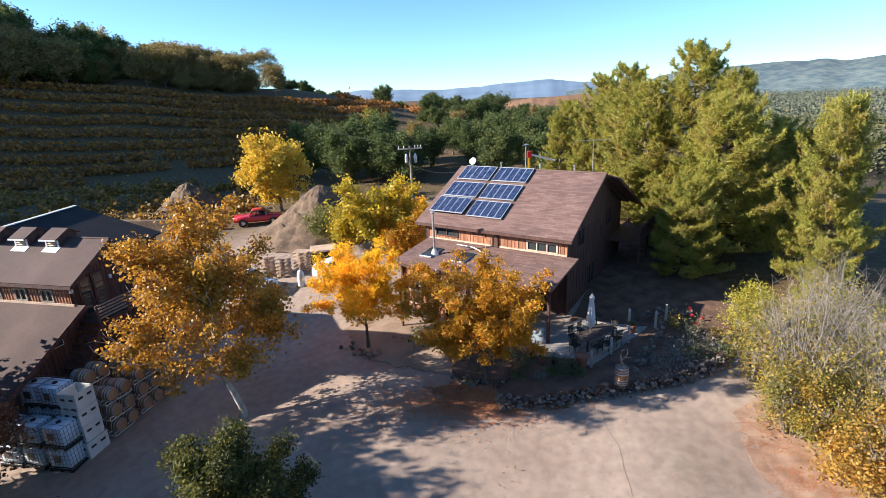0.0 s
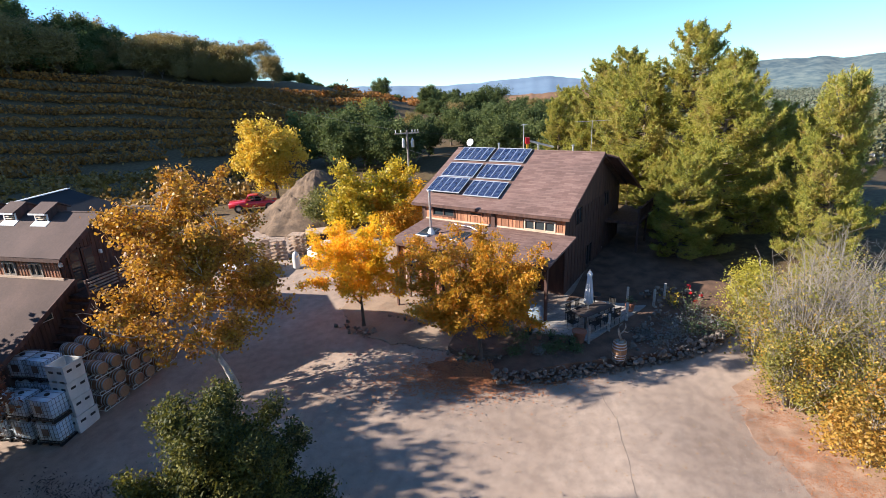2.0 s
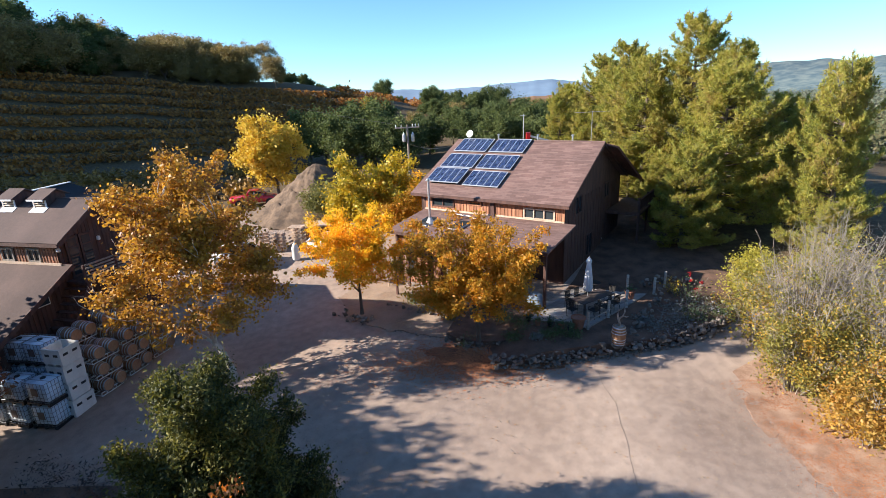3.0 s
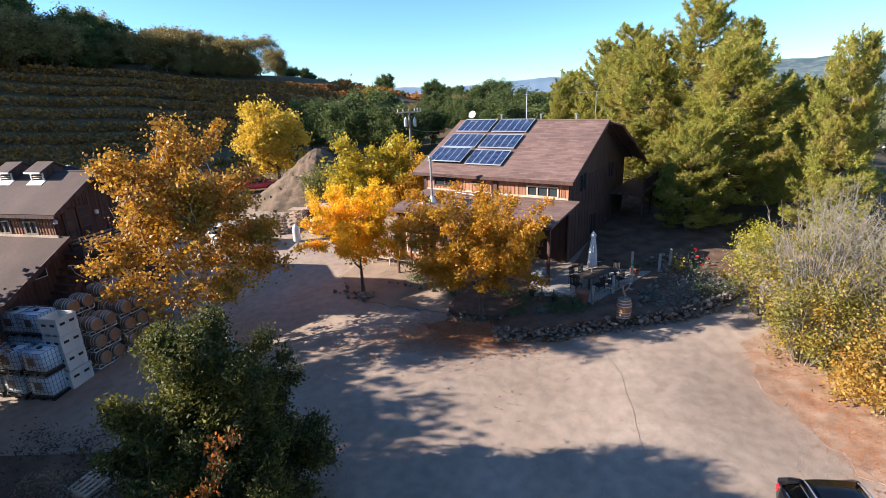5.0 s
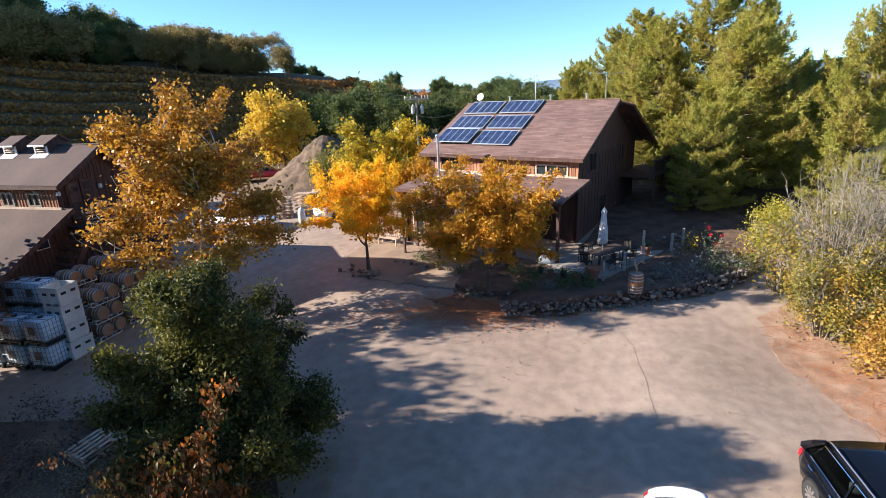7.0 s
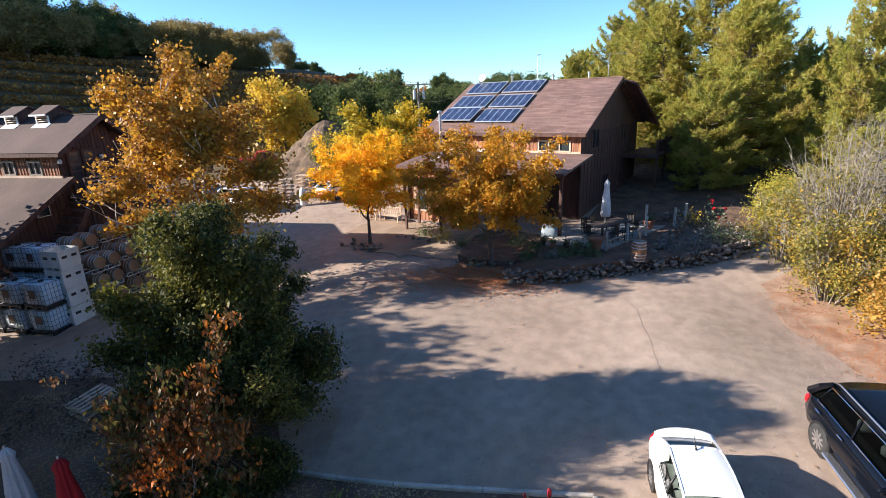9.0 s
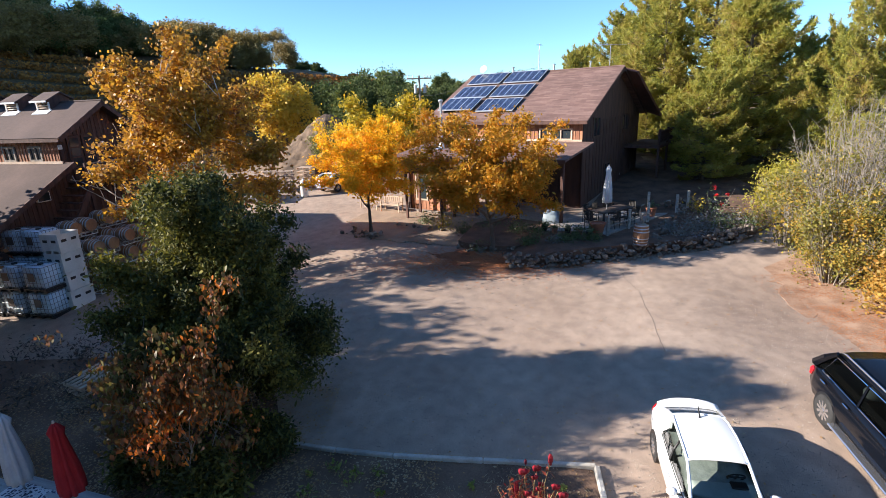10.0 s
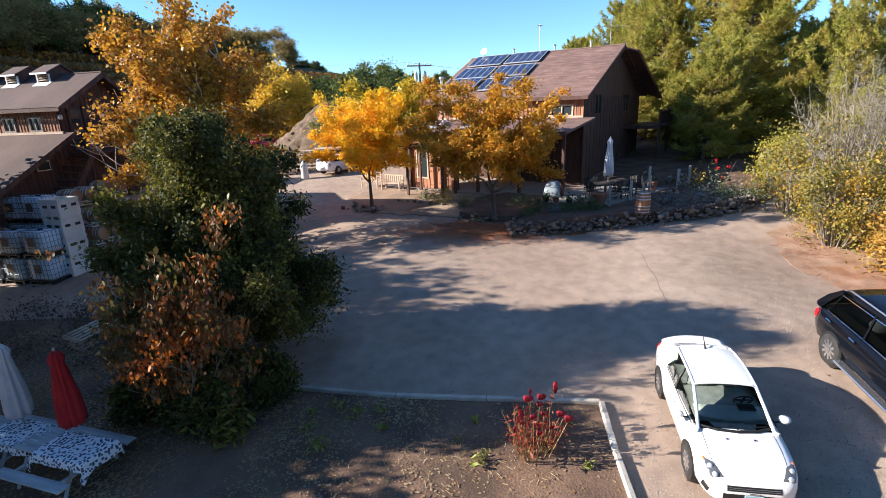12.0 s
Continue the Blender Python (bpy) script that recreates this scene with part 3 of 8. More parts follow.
window(house, *fh[2], 0.52, None, REDWOOD, 1)
part("skirting_board", Shape().box(-10.85, 0.5, 5.36 - HZ, -0.45, 0.535, 5.47 - HZ), TRIM, house)
# narrow dark upright box on the wall, from porch roof up to the eave
part("post", Shape().box(-5.5, 0.42, 5.2 - HZ, -5.22, 0.51, EAVE - 0.15), DARKWOOD, house)
# gable ends
GM = Matrix.Translation((-0.45, 0, 0)) @ Matrix.Rotation(radians(90), 4, 'Z')
gh = [(2.2, 5.45 - HZ, 3.55, 6.65 - HZ), (8.3, 5.45 - HZ, 9.5, 6.6 - HZ), (4.6, 2.0 - HZ, 5.9, 3.6 - HZ), (8.2, 1.35 - HZ, 9.3, 3.5 - HZ)]
for mm, holes in ((GM, gh), (GM @ Matrix.Translation((0, 10.6, 0)), [])):
    part("gable_wall", holed_wall(Shape(), 0.56, 12.48, -1.2, EAVE - 0.05, holes, 0.0, 0.15, mm, (RY, RIDGE_Z - 0.2)), DARKWOOD, house, "dark stained wooden gable wall")
boards(house, 0.6, 12.4, -0.2, EAVE - 0.1, 0.0, GM, DARKWOOD, 0.6, gh, name="siding_board")
for h in gh[:3]:
    window(house, *h, -0.03, GM, DARKWOOD, 2)
d = part("door", Shape().box(8.22, 0.02, 1.37 - HZ, 9.28, 0.07, 3.48 - HZ, GM), DARKWOOD, house)
part("door_handle", Shape().box(8.3, -0.03, 2.35 - HZ, 8.36, 0.01, 2.5 - HZ, GM), STEEL, d)
part("back_wall", holed_wall(Shape(), -11.2, -0.45, -1.2, EAVE - 0.05, [], 12.33, 12.48), DARKWOOD, house)
for yy, z0, z1 in ((0.0, EAVE, RIDGE_Z), (2 * RY, EAVE, RIDGE_Z)):
    for xx in (-0.0, -HL):
        s = Shape()
        s.slab([(xx - 0.03, yy, z0 - 0.02), (xx + 0.03, yy, z0 - 0.02), (xx + 0.03, RY, z1 - 0.02), (xx - 0.03, RY, z1 - 0.02)], 0.22)
        part("barge_board", s, DARKWOOD, house)
# lean-to porch
LT, LB, LY = 5.36 - HZ, 4.82 - HZ, -3.8
part("porch_roof", Shape().slab([(-10.95, LY, LB), (0.28, LY, LB), (0.28, 0.55, LT), (-10.95, 0.55, LT)], 0.12), SHINGLE, house, "low shingled porch roof")
part("fascia", Shape().box(-10.95, LY - 0.04, LB - 0.2, 0.28, LY - 0.002, LB - 0.02), DARKWOOD, house)
for x in (-10.4, -7.9, -5.3, -2.6, 0.0):
    part("porch_post", Shape().box(x - 0.08, LY + 0.3, -1.2, x + 0.08, LY + 0.46, LB - 0.1, bevel=0.01), DARKWOOD, house)
ph = [(-9.9, 0.6, -9.0, 2.5)]
part("porch_wall", holed_wall(Shape(), -10.6, -6.8, -1.2, LB - 0.14, ph, LY + 0.5, LY + 0.62), DARKWOOD, house)
boards(house, -10.6, -6.8, -0.3, LB - 0.18, LY + 0.5, None, REDWOOD, 0.28, ph)
window(house, *ph[0], LY + 0.46, None, TRIM, 1)
part("porch_floor", Shape().box(-10.9, LY + 0.1, -1.2, 0.2, 0.55, -0.02), GREYWOOD, house)
# balcony and its tiled roof on the gable end
BQ = [Vector(q) for q in ((0.05, 6.9, 8.22), (0.7, 7.15, 8.02), (1.05, 13.2, 4.95), (0.05, 13.0, 5.32))]
part("balcony_roof", Shape().slab(BQ, 0.1), TILE, house, "dark red ribbed roof over the balcony")
for k in range(6):
    part("roof_rib", Shape().tube([BQ[0].lerp(BQ[1], k / 5) + Vector((0, 0, 0.02)), BQ[3].lerp(BQ[2], k / 5) + Vector((0, 0, 0.02))], 0.045, 5), TILE, house)
part("balcony_deck", Shape().box(-0.45, 9.0, 4.2 - HZ, 2.0, 14.4, 4.4 - HZ), DARKWOOD, house)
for y in (9.1, 11.7, 14.3):
    part("balcony_post", Shape().box(1.85, y - 0.07, -1.2, 1.99, y + 0.07, 5.5 - HZ), DARKWOOD, house)
s = Shape().box(1.88, 9.1, 5.3 - HZ, 1.98, 14.3, 5.38 - HZ).box(1.9, 9.1, 4.55 - HZ, 1.96, 14.3, 4.6 - HZ)
part("balcony_rail", s, DARKWOOD, house)
for k in range(26):
    y = 9.3 + k * 0.195
    part("baluster", Shape().box(1.9, y, 4.6 - HZ, 1.95, y + 0.04, 5.3 - HZ), DARKWOOD, house)

# solar arrays on the roof, each of five modules
CELL, cn, cl, cp = node_mat("solar_cell")
ctc, cbr = cn.new("ShaderNodeTexCoord"), cn.new("ShaderNodeTexBrick")
cl.new(ctc.outputs["Object"], cbr.inputs["Vector"])
cbr.offset = 0.0
cbr.inputs["Scale"].default_value, cbr.inputs["Brick Width"].default_value, cbr.inputs["Row Height"].default_value = 1.0, 0.135, 0.155
cbr.inputs["Mortar Size"].default_value = 0.006
cbr.inputs["Color1"].default_value, cbr.inputs["Color2"].default_value, cbr.inputs["Mortar"].default_value = (0.008, 0.017, 0.055, 1), (0.013, 0.026, 0.075, 1), (0.13, 0.17, 0.25, 1)
cl.new(cbr.outputs["Color"], cp.inputs["Base Color"])
cp.inputs["Roughness"].default_value = 0.2
slope = math.atan2(RIDGE_Z - EAVE, RY)


ALUFRAME = surface("aluminium_frame", (0.34, 0.36, 0.4), (0.5, 0.52, 0.55), 3, 30, 0.5, 0.0)


def solar_array(m):
    ob = empty("solar_panel", m, "blue solar array with pale aluminium frame on the shingle roof", "solar panel", "solar arrays on the roof")
    W, D = 2.75, 1.78
    m = m @ Matrix.Translation((0, 0, 0.13))
    ob.matrix_world = m
    s = Shape().box(0, 0, 0.1, W, 0.05, 0.15).box(0, D - 0.05, 0.1, W, D, 0.15)
    for k in range(6):
        x = (W - 0.04) * k / 5
        s.box(x + 0.006, 0.051, 0.101, x + 0.034, D - 0.051, 0.148)
    part("frame", s, ALUFRAME, ob)
    for k in range(5):
        x = (W - 0.04) * k / 5
        part("module", Shape().box(x + 0.034, 0.045, 0.115, x + 0.548, D - 0.055, 0.14), CELL, ob)
    for x in (0.3, 1.35, 2.4):
        part("foot", Shape().box(x, 0.2, -0.13, x + 0.05, D - 0.2, 0.1), STEEL, ob)
    return ob


ROOFM = HOUSE @ Matrix.Translation((0, 0, EAVE)) @ Matrix.Rotation(slope, 4, 'X')
k = 1 / math.cos(slope)
first = solar_array(ROOFM @ Matrix.Translation((-11.05, 1.05 * k, 0)))
for x, v in ((-8.02, 1.05), (-11.05, 2.93), (-8.02, 2.93), (-11.05, 4.88), (-8.02, 4.88)):
    copy_thing(first, ROOFM @ Matrix.Translation((x, v * k, 0)))

# barn
BARNROOF = surface("barn_shingle", (0.058, 0.034, 0.028), (0.105, 0.064, 0.052), 0.5, 9.0, 0.9, 0.4, contrast=0.4)
# its gable end: x runs along the ridge (0 at the roof's edge), y towards the back, z up
BARN = place(-17.88, 25.91, 0.0, -14)
barn = empty("barn", BARN, "long brown wooden barn with two roof levels and small roof vents", "barn")
BR, BL = 8.66, 19.0
FY, FZ, KY, KZ = -2.75, 6.98, 1.9, 7.26
LTY, LTZ, LEY, LEZ = -2.33, 5.78, -7.2, 3.1
BX = -0.68


def prism(outline, x0, x1):
    """A wall across the barn, cut to an outline in y and z."""
    n = len(outline)
    return Shape().rings([[(x, y, z) for y, z in outline] for x in (x0, x1)]) if n else None


part("roof", Shape().slab([(-BL, FY, FZ), (0, FY, FZ), (0, 0, BR), (-BL, 0, BR)], 0.12), BARNROOF, barn)
part("roof", Shape().slab([(0, KY, KZ), (-BL, KY, KZ), (-BL, 0.003, BR), (0, 0.003, BR)], 0.12), BARNROOF, barn)
part("ridge_cap", Shape().tube([(-BL, 0, BR), (0, 0, BR)], 0.06, 6), BARNROOF, barn)
for ya, za in ((FY, FZ), (KY, KZ)):
    part("barge_board", Shape().slab([(-0.05, ya, za - 0.03), (0.02, ya, za - 0.03), (0.02, 0, BR - 0.03), (-0.05, 0, BR - 0.03)], 0.2), DARKWOOD, barn)
part("fascia", Shape().box(-BL, FY - 0.04, FZ - 0.2, 0, FY - 0.003, FZ - 0.03), DARKWOOD, barn)
uh = [(-2.55 - 1.75 * k, 5.86, -1.75 - 1.75 * k, 6.56) for k in range(9)]
part("upper_wall", holed_wall(Shape(), -BL + 0.4, BX, 4.9, FZ - 0.06, uh, -2.35, -2.23), DARKWOOD, barn)
boards(barn, -BL + 0.4, BX, LTZ + 0.06, FZ - 0.1, -2.35, None, REDWOOD, 0.2, uh)
for h in uh:
    window(barn, *h, -2.39, None, GREYWOOD, 2)
part("flashing", Shape().box(-BL + 0.4, -2.46, 5.72, BX + 0.2, -2.4, 5.84), TRIM, barn)
part("lower_roof", Shape().slab([(-BL, LEY, LEZ), (0.05, LEY, LEZ), (0.05, LTY, LTZ), (-BL, LTY, LTZ)], 0.12), BARNROOF, barn)
part("barge_board", Shape().slab([(0.055, LEY, LEZ - 0.02), (0.12, LEY, LEZ - 0.02), (0.12, LTY - 0.02, LTZ + 0.02), (0.055, LTY - 0.02, LTZ + 0.02)], 0.22), DARKWOOD, barn)
part("gable_wall", prism([(-2.35, -0.8), (1.6, -0.8), (1.6, KZ + 0.05), (0, BR - 0.14), (-2.35, FZ + 0.1)], BX - 0.14, BX), DARKWOOD, barn, "dark stained board gable wall")
part("gable_wall", prism([(LEY + 0.4, -0.8), (-2.36, -0.8), (-2.36, LTZ - 0.16), (LEY + 0.4, LEZ + 0.08)], BX - 0.14, BX), DARKWOOD, barn, "dark stained board wall under the lean-to roof")
y = -6.7
while y < 1.55:
    mid = y + 0.11
    ztop = LEZ + (mid - LEY) * (LTZ - LEZ) / (LTY - LEY) - 0.16 if mid < -2.4 else BR - 0.2 + (mid * (BR - FZ) / -FY if mid < 0 else -mid * (BR - KZ) / KY)
    part("siding_board", Shape().box(BX + 0.002, y + 0.006, -0.5, BX + 0.024, y + 0.214, ztop).box(BX + 0.025, y + 0.19, -0.5, BX + 0.045, y + 0.235, ztop - 0.02), DARKWOOD, barn)
    y += 0.22
part("front_wall", Shape().box(-BL + 0.4, LEY + 0.4, -0.8, BX - 0.15, LEY + 0.52, LEZ + 0.05), DARKWOOD, barn)
part("end_wall", Shape().box(-BL + 0.4, LEY + 0.53, -0.8, -BL + 0.5, 1.45, LEZ), DARKWOOD, barn)
part("back_wall", Shape().box(-BL + 0.4, 1.47, -0.8, BX - 0.15, 1.6, KZ), DARKWOOD, barn)
for x in (-3.15, -5.3, -7.5):
    vent = part("roof_vent", prism([(-0.62, 8.05), (0.5, 8.2), (0.5, 8.86), (0, 9.12), (-0.62, 8.8)], x - 0.44, x + 0.44), DARKWOOD, barn, "brown ridge vent with a cream louvred face")
    part("vent_roof", Shape().slab([(x - 0.56, -0.86, 8.76), (x + 0.56, -0.86, 8.76), (x + 0.56, 0, 9.2), (x - 0.56, 0, 9.2)], 0.06)
         .slab([(x + 0.56, 0.7, 8.84), (x - 0.56, 0.7, 8.84), (x - 0.56, 0.002, 9.2), (x + 0.56, 0.002, 9.2)], 0.06), BARNROOF, vent)
    part("vent_fascia", Shape().box(x - 0.56, -0.9, 8.66, x + 0.56, -0.865, 8.75), WHITE, vent, "cream fascia board")
    for z in (8.37, 8.48, 8.59):
        part("louvre", Shape().slab([(x - 0.4, -0.69, z), (x + 0.4, -0.69, z), (x + 0.4, -0.625, z + 0.06), (x - 0.4, -0.625, z + 0.06)], 0.015), TRIM, vent)
    for sx in (-0.4, 0.4):
        part("vent_post", Shape().box(x + sx - 0.04, -0.68, 8.24, x + sx + 0.04, -0.63, 8.68), WHITE, vent)
    part("vent_sill", Shape().slab([(x - 0.52, -0.98, 8.09), (x + 0.52, -0.98, 8.09), (x + 0.52, -0.63, 8.3), (x - 0.52, -0.63, 8.3)], 0.03), WHITE, vent)

BG = Matrix.Translation((BX + 0.05, -2.9, 0)) @ Matrix.Rotation(radians(90), 4, 'Z')
ac = part("window_unit", Shape().box(-1.16, -0.12, 4.1, -0.52, 0.0, 4.58, BG, 0.02), WHITE, barn, "white-framed window unit")
part("screen", Shape().box(-1.11, -0.13, 4.15, -0.57, -0.12, 4.53, BG), GLASS, ac)
for k in range(2):
    dx = 0.98 + k * 0.8
    dr = part("door", Shape().box(dx, -0.06, 4.85, dx + 0.72, -0.004, 7.0, BG), DARKWOOD, barn, "dark glazed loft door")
    for r in range(4):
        part("pane", Shape().box(dx + 0.12, -0.07, 5.0 + r * 0.49, dx + 0.6, -0.06, 5.42 + r * 0.49, BG), GLASS, dr)
for x in (0.55, 2.85):
    part("wall_lamp", Shape().box(x - 0.08, -0.16, 6.4, x + 0.08, -0.004, 6.62, BG, 0.03), WHITE, barn, "small pale wall lamp")
part("landing", Shape().box(0.6, -1.3, 4.7, 4.4, 0.0, 4.82, BG), DARKWOOD, barn)
for k in range(14):
    part("stair_tread", Shape().box(0.3 - k * 0.24, -1.3, 4.5 - k * 0.32, 0.58 - k * 0.24, -0.1, 4.55 - k * 0.32, BG), DARKWOOD, barn)
part("stair_stringer", Shape().slab([(0.62, -1.32, 4.75), (0.62, -1.38, 4.75), (-2.9, -1.38, 0.0), (-2.9, -1.32, 0.0)], 0.25, BG), DARKWOOD, barn)
for x in (0.65, 2.5, 4.35):
    part("landing_post", Shape().box(x - 0.05, -1.28, -0.6, x + 0.05, -1.18, 5.72, BG), DARKWOOD, barn)
for k in range(5):
    part("landing_rail", Shape().box(0.7, -1.27, 4.96 + k * 0.17, 4.35, -1.22, 5.04 + k * 0.17, BG), GREYWOOD, barn, "weathered pale rail board")

# lower wing along the barn's back
part("rear_roof", Shape().slab([(-BL, 1.62, 6.25), (-1.3, 1.62, 6.25), (-1.3, 5.1, 5.4), (-BL, 5.1, 5.4)], 0.12), BARNROOF, barn, "low brown roof over the barn's rear wing")
part("rear_wall", Shape().box(-BL + 0.4, 4.7, -0.8, -1.6, 4.82, 5.3), DARKWOOD, barn)
part("rear_wall", Shape().box(-1.75, 1.62, -0.8, -1.6, 4.69, 5.28), DARKWOOD, barn)

# dark-roofed shed behind the barn
shed = empty("shed", place(-33.86, 45.66, 0, 88.6), "long shed with a black tarred roof and pale ridge flashing", "shed")
DARKROOF = surface("dark_tar_roof", (0.008, 0.008, 0.01), (0.018, 0.018, 0.02), 0.6, 8, 0.95, 0.2)
part("roof", Shape().slab([(-10.5, -7.5, 4.1), (0, -7.5, 4.1), (0, 0, 6.9), (-10.5, 0, 6.9)], 0.15), DARKROOF, shed)
part("roof", Shape().slab([(0, 6, 4.6), (-10.5, 6, 4.6), (-10.5, 0.003, 6.9), (0, 0.003, 6.9)], 0.15), DARKROOF, shed)
part("ridge_flashing", Shape().box(-10.5, -0.16, 6.91, 0, 0.16, 6.98), WHITE, shed)
part("wall", Shape().box(-10.1, -7.1, -0.5, -0.4, -6.95, 4.0), DARKWOOD, shed)
part("wall", Shape().box(-0.55, -6.9, -0.5, -0.4, 5.5, 4.3), DARKWOOD, shed)
part("wall", Shape().box(-10.1, 5.4, -0.5, -0.6, 5.55, 4.5), DARKWOOD, shed)

# on the roofs
def dish(m):
    ob = empty("satellite_dish", m, "small pale satellite dish on a mast", "satellite dish")
    part("mast", Shape().tube([(0, 0, -0.2), (0, 0, 0.45)], 0.025, 6), STEEL, ob)
    mm = Matrix.Translation((0, -0.05, 0.5)) @ Matrix.Rotation(radians(65), 4, 'X')
    part("reflector", Shape().lathe([(0.0, 0.0), (0.18, 0.015), (0.34, 0.06), (0.35, 0.07), (0.33, 0.08), (0.17, 0.035), (0.0, 0.02)], 20, mm), WHITE, ob, "", True)
    part("arm", Shape().tube([(0, -0.1, 0.25), (0, -0.5, 0.45)], 0.015, 5), STEEL, ob)
    part("feed_horn", Shape().box(-0.05, -0.58, 0.4, 0.05, -0.45, 0.52), STEEL, ob)


dish(HOUSE @ Matrix.Translation((-10.6, RY + 0.1, RIDGE_Z + 0.02)) @ Matrix.Scale(0.85, 4))
flue = empty("flue_pipe", HOUSE @ Matrix.Translation((-8.75, -1.9, 0)), "tall galvanised flue pipe on the porch roof", "flue")
part("pipe", Shape().tube([(0, 0, 3.6), (0, 0, 6.6)], 0.08, 10), STEEL, flue)
part("flashing_cone", Shape().lathe([(0.3, 3.68), (0.28, 3.78), (0.1, 4.15)], 12), WHITE, flue)
part("rain_cap", Shape().lathe([(0.13, 6.58), (0.15, 6.64), (0.14, 6.72), (0.02, 6.76)], 12), STEEL, flue)
part("stay_wire", Shape().tube([(0, 0, 5.6), (2.2, 2.3, 4.9)], 0.012, 4), DARKMETAL, flue)
LSL = math.atan2(LT - LB, 0.55 - LY)
for x, y in ((-9.6, -2.5), (-7.05, -2.5)):
    sk = empty("skylight", HOUSE @ Matrix.Translation((x, y, LB + (y - LY) * math.tan(LSL))) @ Matrix.Rotation(LSL, 4, 'X'), "framed skylight set in the porch roof", "skylight", "porch skylights")
    part("kerb", Shape().box(0, 0, -0.02, 0.95, 1.5, 0.1, bevel=0.02), STEEL, sk)
    part("pane", Shape().box(0.06, 0.06, 0.1, 0.89, 1.44, 0.115), GLASS, sk)
pipe = thing("conduit", Shape().tube([(-7.9, -0.4, 4.05 + 0.12), (-6.6, -0.5, 4.16), (-5.2, -1.2, 4.06), (-5.0, -0.9, 4.1)], 0.035, 6), WHITE, "pale conduit lying across the porch roof", "pipe", HOUSE)


def mast(m, h, bars, label):
    ob = empty("antenna_mast", m, label, "antenna")
    part("pole", Shape().tube([(0, 0, -0.3), (0, 0, h)], [0.03, 0.02], 6), STEEL, ob)
    for z, w in bars:
        part("crossbar", Shape().tube([(-w, 0, z), (w, 0, z)], 0.015, 5), STEEL, ob)
        for k in range(7):
            x = -w + 2 * w * k / 6
            part("element", Shape().tube([(x, -0.3, z), (x, 0.3, z)], 0.008, 4), STEEL, ob)


mast(place(12.0, 39.0, 7.4, 10), 4.1, [(4.05, 1.3)], "television aerial on a tall mast behind the roof")
mast(HOUSE @ Matrix.Translation((-6.1, RY + 0.2, RIDGE_Z)), 1.9, [(1.8, 0.14)], "thin aerial mast on the roof ridge")
vp = thing("vent_pipe", Shape().tube([(0, 0, 0), (0, 0, 0.4)], 0.06, 8).lathe([(0.11, 0.4), (0.11, 0.46), (0.0, 0.5)], 8), STEEL, "short vent pipe on the ridge", "vent", HOUSE @ Matrix.Translation((-4.9, RY + 0.1, RIDGE_Z - 0.02)))
thing("vent_pipe", vp.data, STEEL, "short vent pipe on the ridge", "vent", HOUSE @ Matrix.Translation((-2.3, RY + 0.1, RIDGE_Z - 0.02)))
thing("vent_pipe", vp.data, WHITE, "short vent pipe on the ridge", "vent", HOUSE @ Matrix.Translation((-8.1, RY + 0.1, RIDGE_Z - 0.02)))
# pergola at the porch corner
perg = empty("pergola", HOUSE @ Matrix.Translation((-9.2, -5.2, 0)), "dark timber pergola carrying yellowing vines", "pergola")
for x in (0.0, 2.6):
    for y in (0.0, 1.3):
        part("post", Shape().box(x - 0.06, y - 0.06, -1.2, x + 0.06, y + 0.06, 2.6), DARKWOOD, perg)
for y in (0.0, 1.3):
    part("beam", Shape().box(-0.4, y - 0.05, 2.6, 3.0, y + 0.05, 2.75), DARKWOOD, perg)
for k in range(7):
    part("rafter", Shape().box(-0.3 + k * 0.52, -0.4, 2.75, -0.23 + k * 0.52, 1.6, 2.85), DARKWOOD, perg)


# ---- the trees of the yard ----
GOLD = leaf_mat("golden_leaf", [(0.72, 0.22, 0.015), (0.66, 0.27, 0.02), (0.42, 0.26, 0.02), (0.22, 0.22, 0.02), (0.13, 0.15, 0.02), (0.72, 0.26, 0.01)], 0.45)
AMBER = leaf_mat("amber_leaf", [(0.80, 0.29, 0.01), (0.9, 0.44, 0.015), (0.92, 0.54, 0.02), (0.86, 0.38, 0.012), (0.5, 0.42, 0.03)], 0.5)
LEMON = leaf_mat("yellow_green_leaf", [(0.64, 0.34, 0.015), (0.6, 0.42, 0.02), (0.36, 0.33, 0.03), (0.13, 0.17, 0.03)])
YELLOW = leaf_mat("yellow_leaf", [(0.55, 0.33, 0.03), (0.7, 0.48, 0.05), (0.6, 0.42, 0.06)])
SYCAMORE = leaf_mat("sycamore_leaf", [(0.15, 0.06, 0.03), (0.32, 0.14, 0.035), (0.64, 0.34, 0.03), (0.76, 0.46, 0.03), (0.40, 0.17, 0.04), (0.15, 0.07, 0.04)], 0.4)
LAUREL = leaf_mat("laurel_leaf", [(0.02, 0.028, 0.008), (0.042, 0.052, 0.012), (0.12, 0.115, 0.016), (0.26, 0.225, 0.03)], 0.28, 0.78)
PERSIMMON = leaf_mat("persimmon_leaf", [(0.62, 0.06, 0.015), (0.82, 0.24, 0.02), (0.16, 0.06, 0.025), (0.4, 0.38, 0.05), (0.62, 0.4, 0.04), (0.15, 0.16, 0.03)], 0.3)
OAK = leaf_mat("oak_leaf", [(0.045, 0.07, 0.02), (0.095, 0.125, 0.035), (0.18, 0.2, 0.055)], 0.4, 0.8)
DRYOAK = leaf_mat("dry_oak_leaf", [(0.13, 0.11, 0.04), (0.26, 0.19, 0.06), (0.36, 0.26, 0.08)], 0.35)
